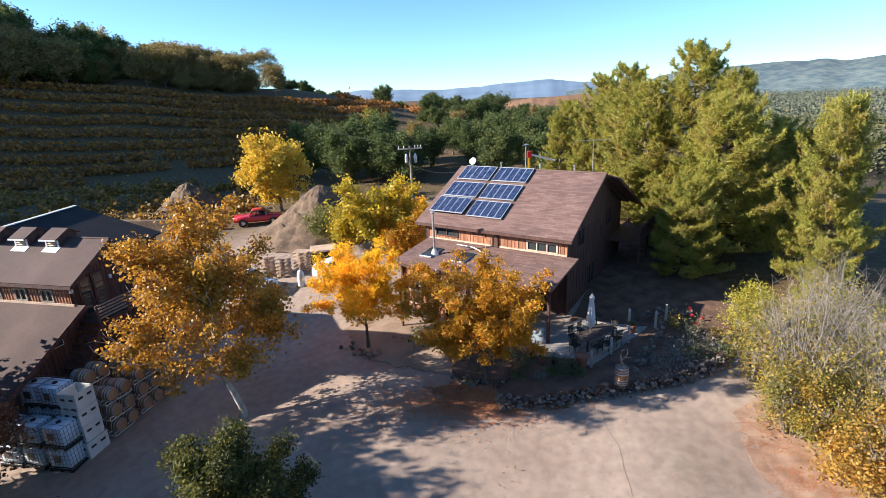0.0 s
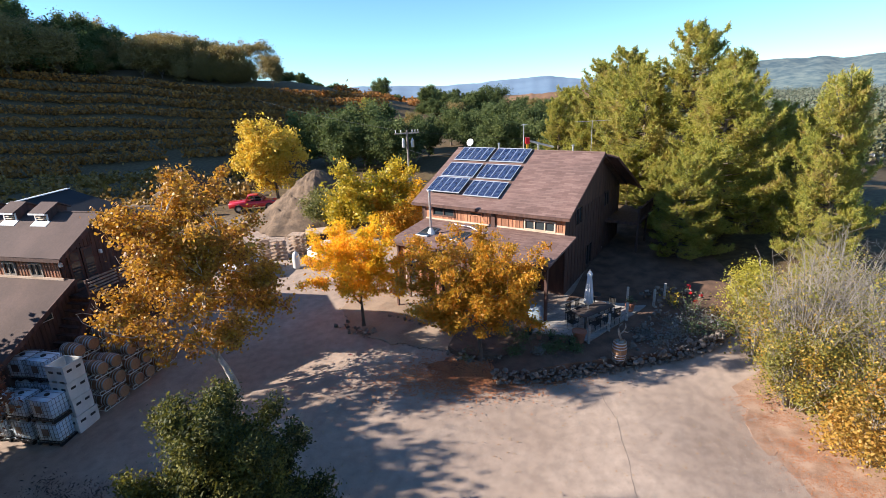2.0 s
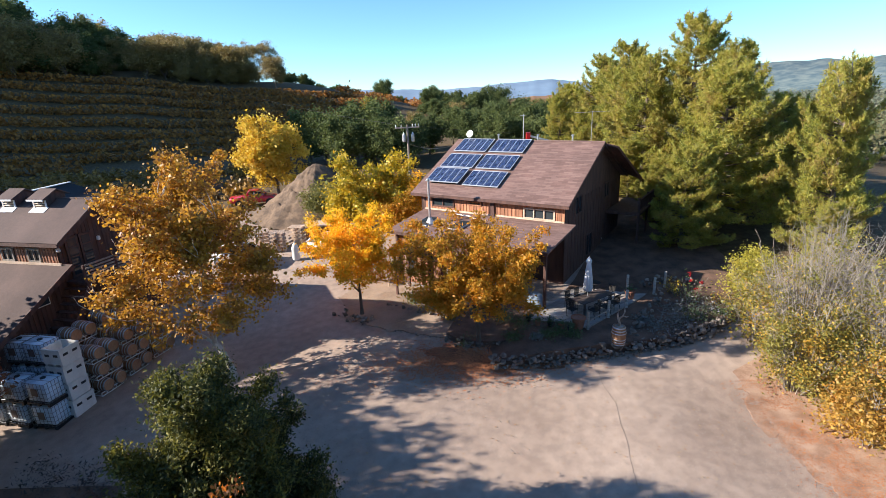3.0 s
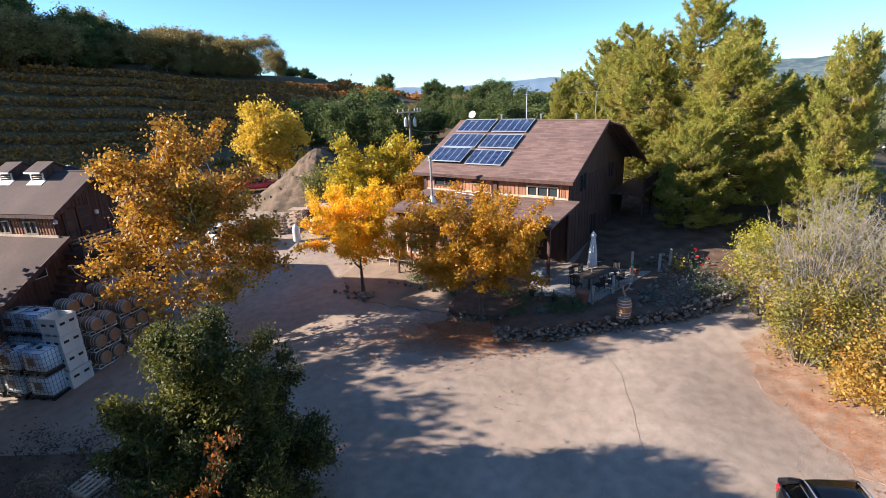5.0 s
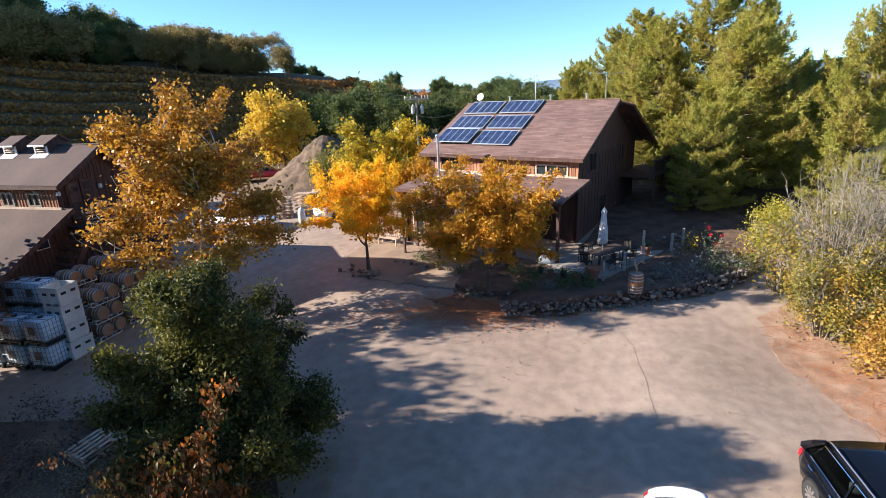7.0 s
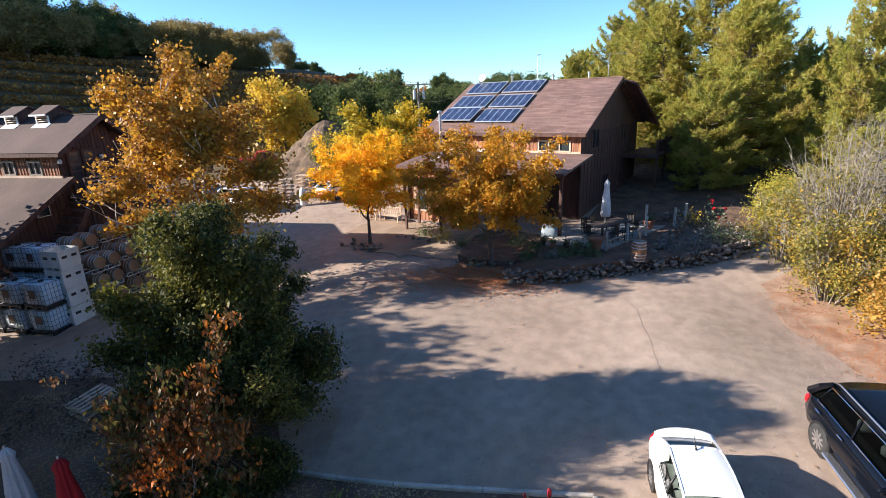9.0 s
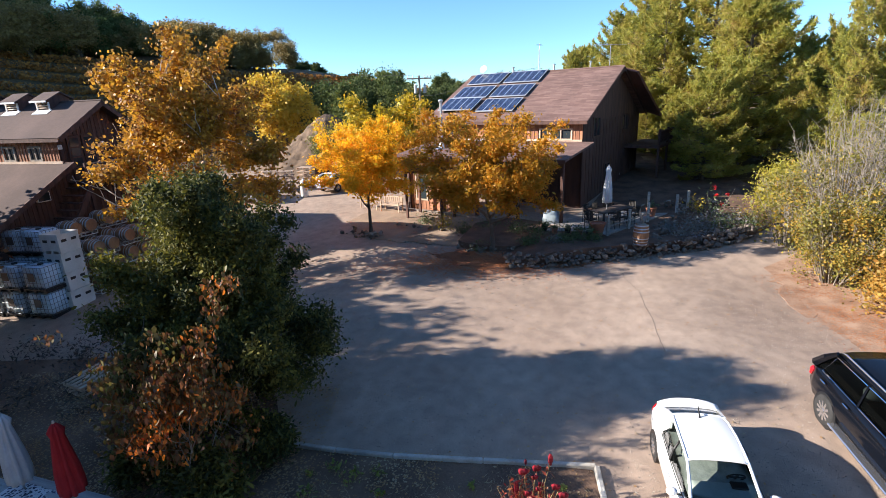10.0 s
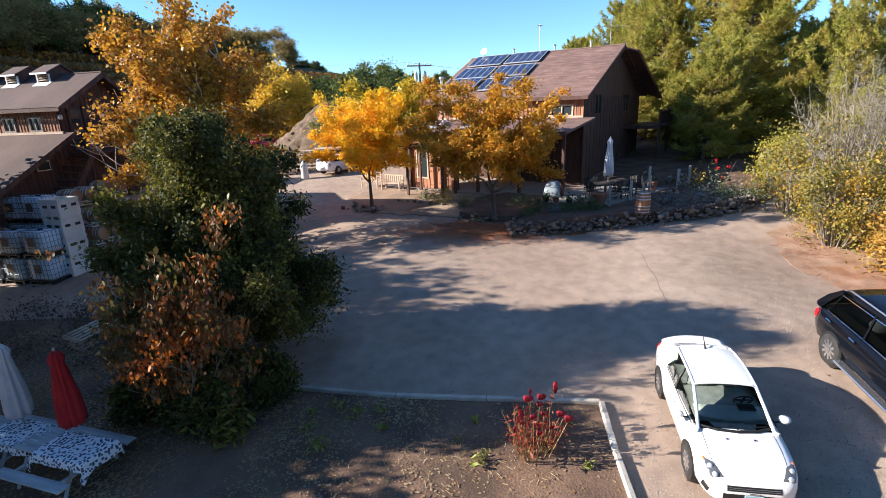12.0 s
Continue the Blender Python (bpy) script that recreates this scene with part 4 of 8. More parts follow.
NEEDLE = leaf_mat("pine_needle", [(0.084, 0.108, 0.026), (0.24, 0.258, 0.048), (0.432, 0.402, 0.066), (0.516, 0.432, 0.072), (0.312, 0.174, 0.072)], 0.45)
HEDGE = leaf_mat("hedge_leaf", [(0.34, 0.16, 0.03), (0.46, 0.30, 0.04), (0.17, 0.17, 0.035), (0.07, 0.10, 0.025), (0.30, 0.25, 0.045)], 0.35)


def stand(ob, x, y, deg=0.0, s=1.0, dz=0.0):
    ob.matrix_world = place(x, y, land(x, y) + dz, deg, s)
    return ob


syc_form = lambda h: float(np.interp(h, (-1, -0.8, -0.3, 0.3, 0.7, 1.0), (1.7, 1.55, 1.2, 0.88, 0.66, 0.5)))
stand(broadleaf("sycamore_tree", 3, 10.7, 2.0, (2.45, 2.7, 4.4), 122, 0.24, 0.12, SYCAMORE, PALEBARK, "tall sycamore with bronze and golden autumn leaves, pale trunk", 0.17, (-0.75, 0.15), 3, 3, 140, ratio=0.9, taper=syc_form, sprays=30, shaped=True), -10.36, 21.66)
stand(broadleaf("golden_tree", 5, 5.6, 1.6, (2.2, 2.2, 1.9), 150, 0.19, 0.13, AMBER, BARK, "small amber-orange autumn tree in a round stone bed", 0.1, (0, 0), 3, 3, 80, plumes=8, droop=0.5, ratio=0.45, shaped=True, sprays=12), -4.75, 27.0)
stand(broadleaf("golden_tree", 6, 5.9, 1.7, (2.8, 2.6, 1.95), 150, 0.19, 0.13, GOLD, BARK, "spreading orange and olive autumn tree before the porch", 0.12, (-0.1, 0), 3, 3, 100, plumes=8, droop=0.5, ratio=0.45, shaped=True, sprays=16), 1.85, 22.6)
stand(broadleaf("yellow_tree", 7, 5.7, 1.3, (4.1, 3.7, 2.2), 90, 0.36, 0.25, LEMON, BARK, "bright yellow and green autumn tree beside the house", 0.15, (0, 0), 3, 3, 100, plumes=6), -6.3, 43.5)
stand(broadleaf("yellow_tree", 8, 8.9, 1.6, (4.2, 4.2, 3.7), 90, 0.42, 0.32, YELLOW, BARK, "rounded golden yellow tree below the vineyard slope", 0.2, (0, 0), 3, 3, 100, plumes=5), -19.9, 61)
laurel_form = lambda h: float(np.interp(h, (-1, -0.7, -0.26, 0.18, 0.53, 0.82, 1.0), (1.5, 1.38, 1.05, 0.82, 0.64, 0.38, 0.22)))
laurel = broadleaf("laurel_tree", 9, 6.9, 0.2, (3.15, 3.1, 3.45), 380, 0.26, 0.13, LAUREL, BARK, "dense dark green laurel tree at the yard's edge", 0.16, (0, 0), 3, 3, 350, taper=laurel_form, plumes=10, sprays=22, ratio=0.42, shaped=True)
laurel.matrix_world = place(-6.45, 11.6, land(-6.45, 11.6) + 0.15) @ Matrix.Diagonal((0.7, 0.7, 0.86, 1))
stand(broadleaf("persimmon_tree", 10, 4.7, 0.3, (1.6, 0.8, 2.0), 30, 0.12, 0.115, PERSIMMON, GREYTWIG, "small persimmon tree with orange and green leaves on bare twigs", 0.035, (0.0, 0), 4, 3, 80, droop=2.2, ratio=0.5, plumes=4, shaped=True), -5.9, 8.5)
low = stand(broadleaf("laurel_shoot", 18, 1.5, 0.15, (0.7, 0.5, 0.75), 120, 0.16, 0.12, LAUREL, BARK, "low leafy laurel shoots at the tree's foot", 0.03, (0, 0), 3, 2, 26, ratio=0.42, shaped=True), -5.7, 8.75)
for x, y, a, k in ((-6.6, 9.1, 80, 0.85), (-4.7, 9.9, 160, 0.8), (-7.7, 9.5, 250, 0.9)):
    stand(copy_thing(low, Matrix.Identity(4)), x, y, a, k)
p1 = stand(pine("pine_tree", 11, 15.0, 4.6, "tall olive green pine behind the patio", NEEDLE), 22.0, 44)
p2 = stand(pine("pine_tree", 12, 12.5, 4.4, "broad olive green pine with browned inner needles", NEEDLE), 23.8, 31)
p2.matrix_world = place(25.2, 31, land(25.2, 31), 20) @ Matrix.Diagonal((0.68, 0.68, 0.93, 1))
for i, (x, y, s, a) in enumerate(((19.0, 46, 0.97, 70), (23.2, 40, 0.86, 130), (20.8, 36.5, 0.93, 220), (19.5, 53, 0.9, 30), (17.5, 68, 0.8, 300), (26.4, 47, 0.8, 10), (17.0, 33.5, 0.55, 160), (-12.3, 95, 0.66, 50), (24, 62, 0.8, 200), (14.5, 60, 0.62, 270), (16.8, 43.5, 0.45, 40), (19.8, 62, 0.85, 77), (16.2, 56, 0.6, 200), (21.5, 57, 0.75, 310), (17.8, 39.2, 0.4, 110), (18.6, 34.6, 0.45, 20), (22.5, 27.2, 0.36, 15), (27.6, 37.5, 0.6, 95), (30.5, 45, 0.7, 240))):
    stand(copy_thing(p1 if i % 2 else p2, Matrix.Identity(4)), x, y, a, s)

stand(broadleaf("olive_tree", 14, 4.2, 0.9, (1.9, 1.8, 1.5), 110, 0.3, 0.14, leaf_mat("olive_leaf", [(0.10, 0.11, 0.03), (0.17, 0.17, 0.045), (0.26, 0.22, 0.05)]), BARK, "small yellow-green tree at the foot of the dirt mound", 0.09, (0, 0), 3, 3, 60), -10.6, 44.5)
stand(broadleaf("amber_bush", 16, 4.2, 0.5, (2.2, 2.0, 1.9), 100, 0.28, 0.16, AMBER, BARK, "low orange autumn bush beside the house", 0.08, (0, 0), 3, 3, 70, plumes=4), -2.0, 44.5)
stand(broadleaf("amber_bush", 17, 3.4, 0.5, (2.0, 1.8, 1.5), 100, 0.28, 0.16, GOLD, BARK, "olive and gold bush behind the house", 0.08, (0, 0), 3, 3, 60, plumes=4), -3.4, 40.5)

# oaks beyond the yard
o1 = stand(broadleaf("oak_tree", 21, 8.0, 1.2, (4.0, 3.8, 3.4), 90, 0.55, 0.34, OAK, BARK, "dense dark green live oak", 0.25, (0, 0), 3, 3, 95, plumes=5), -22.4, 88)
o2 = stand(broadleaf("oak_tree", 22, 9.0, 1.4, (3.6, 3.6, 3.9), 90, 0.55, 0.34, OAK, BARK, "tall dark green live oak", 0.25, (0, 0), 3, 3, 95, plumes=7), -11.5, 80)
o3 = stand(broadleaf("oak_tree", 23, 8.0, 1.4, (3.7, 3.7, 3.3), 60, 0.5, 0.32, DRYOAK, BARK, "brown-tinged deciduous oak on the slope", 0.2, (0, 0), 3, 3, 80, plumes=6), -45.8, 150)
OAKS = [(-18.5, 84, 10.9), (-13.7, 76, 10.8), (-7.0, 74, 10.2), (-10.9, 92, 12.3), (-4.4, 80, 9.5), (-1.4, 86, 10.2), (2.9, 100, 10.7), (5.6, 84, 10.4), (10.2, 96, 11.3), (13.0, 90, 12.2),
        (14.7, 80, 11.0), (8.8, 72, 10.4), (15.3, 70, 9.5), (12.7, 150, 14.4), (17.7, 158, 14.8), (-0.1, 140, 12.3), (7.7, 150, 11.7), (-21.0, 205, 19.9), (-3.8, 150, 10.7), (16.0, 64, 10.5), (-41.1, 150, 15.4)]
for i, (x, y, ztop) in enumerate(OAKS):
    h = max(5.0, min(13.0, ztop - land(x, y)))
    dz = min(0.0, ztop - land(x, y) - h)
    ob = copy_thing((o1, o2)[i % 2], Matrix.Identity(4))
    stand(ob, x, y, i * 77, h / (8.4, 9.6)[i % 2], dz)

# the wooded crest of the hill
rng = np.random.default_rng(5)
bare = stand(broadleaf("bare_oak", 24, 12.6, 2.2, (7.2, 6.2, 4.9), 80, 0.5, 0.3, DRYOAK, BARK, "wide half-bare oak alone on the ridge", 0.25, (0, 0), 4, 4, 110), -57.5, 171)
crest = [(-205, 104), (-140, 158), (-95, 168), (-64, 172)]
for i in range(210):
    t = rng.random() ** 0.8 * 3 * 0.999
    (ax, ay), (bx, by) = crest[int(t)], crest[int(t) + 1]
    f = t - int(t)
    down = (rng.random() ** 1.3) * (46 - 9.0 * t)
    x, y = ax + (bx - ax) * f + down * 0.55, ay + (by - ay) * f - down * 0.84
    ob = copy_thing((o1, o2, o3, o3)[rng.integers(4) if t < 2.2 else 3], Matrix.Identity(4))
    stand(ob, x, y, rng.random() * 360, (0.85 + 0.85 * rng.random() ** 1.5) * (1.26 - 0.17 * t), -1.0)
    tagged(ob, group="trees on the hill")
for k in range(30):
    f = rng.random()
    tagged(stand(copy_thing((o1, o3)[k % 2], Matrix.Identity(4)), -160 + 40 * f + rng.normal() * 3, 146 + 18 * f - 4 + rng.normal() * 3, k * 50, 1.0 + 0.25 * rng.random(), -2.0), group="trees on the hill")
for x, y, k in ((-104, 163, 1.15), (-99, 164, 1.2), (-95, 161, 1.1), (-108, 160, 1.2), (-92, 158, 1.0)):
    tagged(stand(copy_thing(o1, Matrix.Identity(4)), x, y, x * 7, k, -2.5), group="trees on the hill")
for k in range(46):
    x, y = rng.uniform(-6, 46), rng.uniform(118, 235)
    tagged(stand(copy_thing((o1, o2, o3)[k % 3], Matrix.Identity(4)), x, y, k * 50, 0.35 + 0.4 * rng.random()), group="trees on the rise")
for k in range(34):
    f = k / 33
    tagged(stand(copy_thing((o1, o2)[k % 2], Matrix.Identity(4)), -53 + 40 * f + rng.normal() * 0.8, 175 + 46 * f + rng.normal() * 1.5, k * 47, 0.3 + 0.16 * rng.random(), -0.4), group="trees on the hill")


# rows of vines along the slope
def vine_rows():
    rng = np.random.default_rng(8)
    pts = []
    for k in range(17):
        off = 34 + k * 7.4
        for i in range(620):
            t = i / 620 * 3.6 + 0.05
            j = int(t)
            a, b = RIDGE[j + 1], RIDGE[min(j + 2, len(RIDGE) - 1)]
            f = t - j
            nx, ny = 0.5 + 0.08 * t, -0.86
            x, y = a[0] + (b[0] - a[0]) * f + nx * off * 0.95, a[1] + (b[1] - a[1]) * f + ny * off * 0.95
            if hill(x, y) < 0.3 or y < 45 or noise.noise((x * 0.15, y * 0.15, k)) > 0.62 or abs(x) < 14:
                continue
            base = land(x, y)
            for m in range(10):
                pts.append((x + rng.normal() * 0.3, y + rng.normal() * 0.7, base + 0.15 + rng.random() ** 1.5 * 1.7))
    return leaves_mesh("vine_rows", pts, 0.62, rng, 0.8, 0.3)


VINE = leaf_mat("vine_leaf", [(0.18, 0.10, 0.035), (0.28, 0.13, 0.035), (0.42, 0.17, 0.035), (0.5, 0.21, 0.03)], 0.3, 0.9)
thing("vine_rows", vine_rows(), VINE, "rows of green and rust autumn vines along the hillside", "vines", kind="stuff")


def scrub(seed, n, box, leaf, zr):
    rng = np.random.default_rng(seed)
    pts = []
    while len(pts) < n:
        cx, cy = rng.uniform(box[0], box[2]), rng.uniform(box[1], box[3])
        r = 0.5 + 1.2 * rng.random()
        q = rng.normal(size=(60, 3)) * np.array([r * 0.5, r * 0.5, zr * 0.3])
        q[:, 2] = np.abs(q[:, 2]) + land(cx, cy)
        pts += [(cx + a, cy + b, c) for a, b, c in q]
    return leaves_mesh("scrub", pts, leaf, rng, 0.7)


RUSTLEAF = leaf_mat("rust_vine_leaf", [(0.30, 0.09, 0.02), (0.38, 0.15, 0.03), (0.36, 0.2, 0.05)], 0.3)
thing("autumn_vineyard", scrub(31, 9000, (-34, 165, 14, 215), 0.9, 2.0), RUSTLEAF, "rust-red autumn vineyard on the far rise", "vines", kind="stuff")
thing("autumn_vines", scrub(32, 16000, (-85, 58, -24, 84), 0.5, 1.7), leaf_mat("gold_vine_leaf", [(0.10, 0.09, 0.03), (0.30, 0.16, 0.03), (0.40, 0.22, 0.03)], 0.3), "golden vines at the foot of the hill", "vines", kind="stuff")

# far woods across the valley
rng = np.random.default_rng(41)
pts = []
for k in range(900):
    a, d = radians(rng.uniform(20, 50)), rng.uniform(95, 420)
    x, y = d * math.sin(a), d * math.cos(a)
    if y < 70 and x < 50:
        continue
    r, h = 2.0 + 2.5 * rng.random(), 4 + 6 * rng.random()
    q = rng.normal(size=(120, 3)) * np.array([r * 0.5, r * 0.5, h * 0.22])
    q[:, 2] += h * 0.55 + land(x, y)
    pts += [(x + u, y + v, w) for u, v, w in q]
thing("valley_woods", leaves_mesh("valley_woods", pts, 0.6, rng, 0.8), leaf_mat("valley_leaf", [(0.06, 0.078, 0.036), (0.09, 0.105, 0.048), (0.12, 0.125, 0.06), (0.16, 0.12, 0.055)], 0.2, 0.95), "mixed grey-green woods on the valley floor", "woods", kind="stuff")

# farther woods: leaves paler and low in contrast, haze painted into them
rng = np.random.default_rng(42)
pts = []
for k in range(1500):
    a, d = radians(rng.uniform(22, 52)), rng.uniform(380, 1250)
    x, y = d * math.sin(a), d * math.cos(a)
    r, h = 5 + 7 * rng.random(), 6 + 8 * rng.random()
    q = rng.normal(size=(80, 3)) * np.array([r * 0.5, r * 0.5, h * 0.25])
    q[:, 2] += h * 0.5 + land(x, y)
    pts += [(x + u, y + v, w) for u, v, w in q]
thing("far_woods", leaves_mesh("far_woods", pts, 1.5, rng, 0.8), leaf_mat("hazy_far_leaf", [(0.095, 0.125, 0.085), (0.125, 0.15, 0.10), (0.15, 0.165, 0.115), (0.17, 0.155, 0.105)], 0.2, 0.95), "grey-green woods filling the far valley, haze painted in the leaves", "woods", kind="stuff")

# road and a farm building down in the valley
road, line = Shape(), [(165, 250), (146, 205), (133, 180), (126, 155), (121, 135), (118, 112)]
for x, y in line:
    road.v += [(x - 3.2, y, land(x - 3.2, y) + 0.5), (x + 3.2, y, land(x + 3.2, y) + 0.5)]
road.f = [(2 * k, 2 * k + 1, 2 * k + 3, 2 * k + 2) for k in range(len(line) - 1)]
thing("valley_road", road, surface("road_asphalt", (0.2, 0.2, 0.2), (0.3, 0.29, 0.28), 0.3, 4, 0.9, 0.1), "pale two-lane road through the valley", "road", kind="structure")
for x, y, deg in ((104, 117, 20), (116, 126, -15)):
    farm = empty("farm_building", place(x, y, land(x, y), deg), "small pale farm building in the valley", "building")
    part("wall", Shape().box(-4, -2.5, -0.5, 4, 2.5, 2.6), WHITE, farm)
    part("roof", Shape().slab([(-4.3, -2.9, 2.5), (4.3, -2.9, 2.5), (4.3, 0, 4.0), (-4.3, 0, 4.0)], 0.15).slab([(4.3, 2.9, 2.5), (-4.3, 2.9, 2.5), (-4.3, 0.003, 4.0), (4.3, 0.003, 4.0)], 0.15), STEEL, farm)
    for wx in (-2, 2):
        part("window", Shape().box(wx - 0.5, -2.53, 0.9, wx + 0.5, -2.505, 1.8), GLASS, farm)

# shrubs at the yard's edge: leafy below, bare grey twigs above
def shrub(name, seed, height, rad, per, leaf, material, twig, label, twigs=40, clumps=40, low=0.75):
    rng = np.random.default_rng(seed)
    ob = empty(name, Matrix.Identity(4), label, "shrub")
    wood = Shape()
    for k in range(twigs):
        a, r = rng.random() * 2 * math.pi, rad * math.sqrt(rng.random())
        foot = Vector((0.25 * r * math.cos(a), 0.25 * r * math.sin(a), -0.1))
        h = height * (0.65 + 0.4 * rng.random()) * (1 - 0.3 * (r / rad) ** 2)
        tip = Vector((r * math.cos(a), r * math.sin(a), h))
        midp = foot.lerp(tip, 0.5) + Vector((rng.normal() * 0.15, rng.normal() * 0.15, h * 0.12))
        wood.tube([foot, midp, tip], [0.028, 0.016, 0.004], 4)
        for j in range(7):
            t = 0.35 + 0.6 * rng.random()
            b = foot.lerp(midp, t * 2) if t < 0.5 else midp.lerp(tip, 2 * t - 1)
            e = b + Vector((rng.normal() * 0.4, rng.normal() * 0.4, 0.35 + 0.5 * rng.random())) * height * 0.16
            wood.tube([b, b.lerp(e, 0.5) + Vector((rng.normal(), rng.normal(), 0)) * 0.05, e], [0.009, 0.006, 0.002], 3)
            for q in range(2):
                g = b.lerp(e, 0.4 + 0.5 * rng.random())
                wood.tube([g, g + Vector((rng.normal() * 0.3, rng.normal() * 0.3, 0.3 * rng.random())) * height * 0.12], [0.005, 0.0015], 3)
    part("stem", wood, twig, ob)
    pts = lobes(rng, (0, 0, height * low * 0.5), (rad, rad, height * low * 0.5), clumps)
    part("leaves", leaves_mesh("leaves", crown_points(rng, pts, per, 0.3), leaf, rng, 0.7, 0.3), material, ob)
    return ob


OCHRE = leaf_mat("ochre_leaf", [(0.38, 0.16, 0.03), (0.46, 0.25, 0.04), (0.36, 0.26, 0.07), (0.2, 0.19, 0.05)], 0.35)
s1 = stand(shrub("bare_shrub", 51, 6.6, 2.7, 80, 0.09, HEDGE, GREYTWIG, "tall half-bare grey shrub with thin yellow-green leaves", 75, 95, 0.8), 16.2, 19.9)
stand(copy_thing(s1, Matrix.Identity(4)), 18.48, 17.85, 140, 1.0)
stand(copy_thing(s1, Matrix.Identity(4)), 18.8, 21.5, 250, 0.95)
s2 = stand(shrub("leafy_shrub", 52, 3.5, 1.75, 190, 0.085, HEDGE, GREYTWIG, "leafy yellow and green shrub along the drive", 48, 75, 0.95), 15.05, 18.4)
stand(copy_thing(s2, Matrix.Identity(4)), 16.9, 16.5, 100, 0.95)
stand(copy_thing(s2, Matrix.Identity(4)), 18.82, 14.8, 200, 1.0)
s3 = stand(shrub("ochre_shrub", 53, 2.6, 1.6, 210, 0.09, OCHRE, GREYTWIG, "orange-brown shrub shedding leaves", 20, 60, 0.95), 15.9, 15.3, 0, 1.1)
stand(copy_thing(s3, Matrix.Identity(4)), 17.23, 12.92, 90, 1.1)
stand(shrub("yellow_shrub", 54, 3.2, 1.5, 170, 0.1, leaf_mat("pale_gold_leaf", [(0.52, 0.42, 0.04), (0.36, 0.34, 0.05), (0.2, 0.22, 0.04), (0.5, 0.36, 0.04)]), GREYTWIG, "yellow-green shrub behind the flower bed", 20, 55, 1.0), 17.3, 25.6, 0, 0.9)
stand(shrub("fig_shrub", 55, 3.4, 1.6, 34, 0.13, HEDGE, GREYTWIG, "open green-leaved shrub with bare spreading branches", 34, 50, 0.85), 15.3, 21.7)

# sparse reddish tree at the yard's edge, beside the totes
stand(broadleaf("plum_tree", 15, 7.8, 2.4, (2.4, 2.4, 2.7), 34, 0.3, 0.2, leaf_mat("plum_leaf", [(0.16, 0.05, 0.03), (0.24, 0.09, 0.04), (0.3, 0.15, 0.05)]), BARK, "sparse reddish-leaved tree beside the stacked totes", 0.14, (0, 0), 3, 4, 110, plumes=6), -18.9, 15.4, 0, 0.82)

# unseen trees added beyond the picture's edge to shade the lower yard
e1 = stand(broadleaf("oak_tree", 25, 8.2, 1.4, (3.4, 3.4, 3.4), 90, 0.5, 0.3, OAK, BARK, "broad green oak out of view, added to shade the yard", 0.28, (0, 0), 3, 3, 100, plumes=6), -25.5, 11.6, 120, 1.1)
for x, y, a, k in ((-31.0, 11.5, 190, 1.4), (-23.6, 13.6, 45, 1.18), (-15.4, 5.2, 200, 0.66), (-24.5, 16.4, 70, 1.12)):
    stand(copy_thing(e1, Matrix.Identity(4)), x, y, a, k)
for x, y, a, w, k, words in ((-16.9, 9.0, 30, 0.74, 1.02, "tall green oak out of view, added to shade the bed"),):
    slim = copy_thing(e1, Matrix.Identity(4))
    slim.matrix_world = place(x, y, land(x, y), a) @ Matrix.Diagonal((w, w, k, 1))
    tagged(slim, words, "tree")

# unseen oaks added behind the camera to hold skylight off the yard
for k, (x, y) in enumerate(((-18, -15), (-10, -13), (-2, -15), (6, -13), (14, -15), (22, -12), (30, -10), (-24, -21), (-8, -22), (8, -22), (24, -20))):
    tagged(stand(copy_thing((o1, o2)[k % 2], Matrix.Identity(4)), x, y, k * 67, 1.45 + 0.25 * math.sin(k * 5)), group="trees behind the yard")


# ---- terrace, walls and beds ----
def patch(name, outline, top, material, label, drop=0.6, category="terrace", ragged=0.0):
    """A level or draped sheet with a skirt, from an outline going round anticlockwise. top(x, y): its height."""
    if ragged:
        fine = []
        for (ax, ay), (bx, by) in zip(outline, outline[1:] + outline[:1]):
            n = max(1, int(math.hypot(bx - ax, by - ay) / 0.22))
            for k in range(n):
                x, y = ax + (bx - ax) * k / n, ay + (by - ay) * k / n
                fine.append((x + ragged * noise.fractal((x * 1.7, y * 1.7, 1.0), 0.7, 2.1, 4), y + ragged * noise.fractal((x * 1.7, y * 1.7, 9.0), 0.7, 2.1, 4)))
        outline = fine
    bm = bmesh.new()
    vs = [bm.verts.new((x, y, top(x, y))) for x, y in outline]
    bm.faces.new(vs)
    bmesh.ops.triangulate(bm, faces=bm.faces[:])
    for _ in range(3):
        bmesh.ops.subdivide_edges(bm, edges=[e for e in bm.edges if e.calc_length() > 1.0], cuts=1, use_grid_fill=False)
        bmesh.ops.triangulate(bm, faces=bm.faces[:])
    for v in bm.verts:
        v.co.z = top(v.co.x, v.co.y) + 0.03 * noise.noise((v.co.x * 1.5, v.co.y * 1.5, 0.0))
    rim = [e for e in bm.edges if e.is_boundary]
    ext = bmesh.ops.extrude_edge_only(bm, edges=rim)
    for g in ext["geom"]:
        if isinstance(g, bmesh.types.BMVert):
            g.co.z -= drop
    bmesh.ops.recalc_face_normals(bm, faces=bm.faces[:])
    me = bpy.data.meshes.new(name)
    bm.to_mesh(me)
    bm.free()
    return thing(name, me, material, label, category, kind="structure")


TZ = 1.36
WALL = [(2.2, 20.65), (3.4, 20.5), (4.5, 20.6), (5.9, 20.8), (7.3, 20.95), (8.45, 21.1), (9.9, 21.3), (11.3, 21.5), (13.0, 22.1), (14.6, 22.8)]
tz = lambda x, y: max(land(x, y) + 0.05, min(TZ, land(x, y) + 0.05 + 0.57 * smooth01((x - 2.2) / 2.4)))
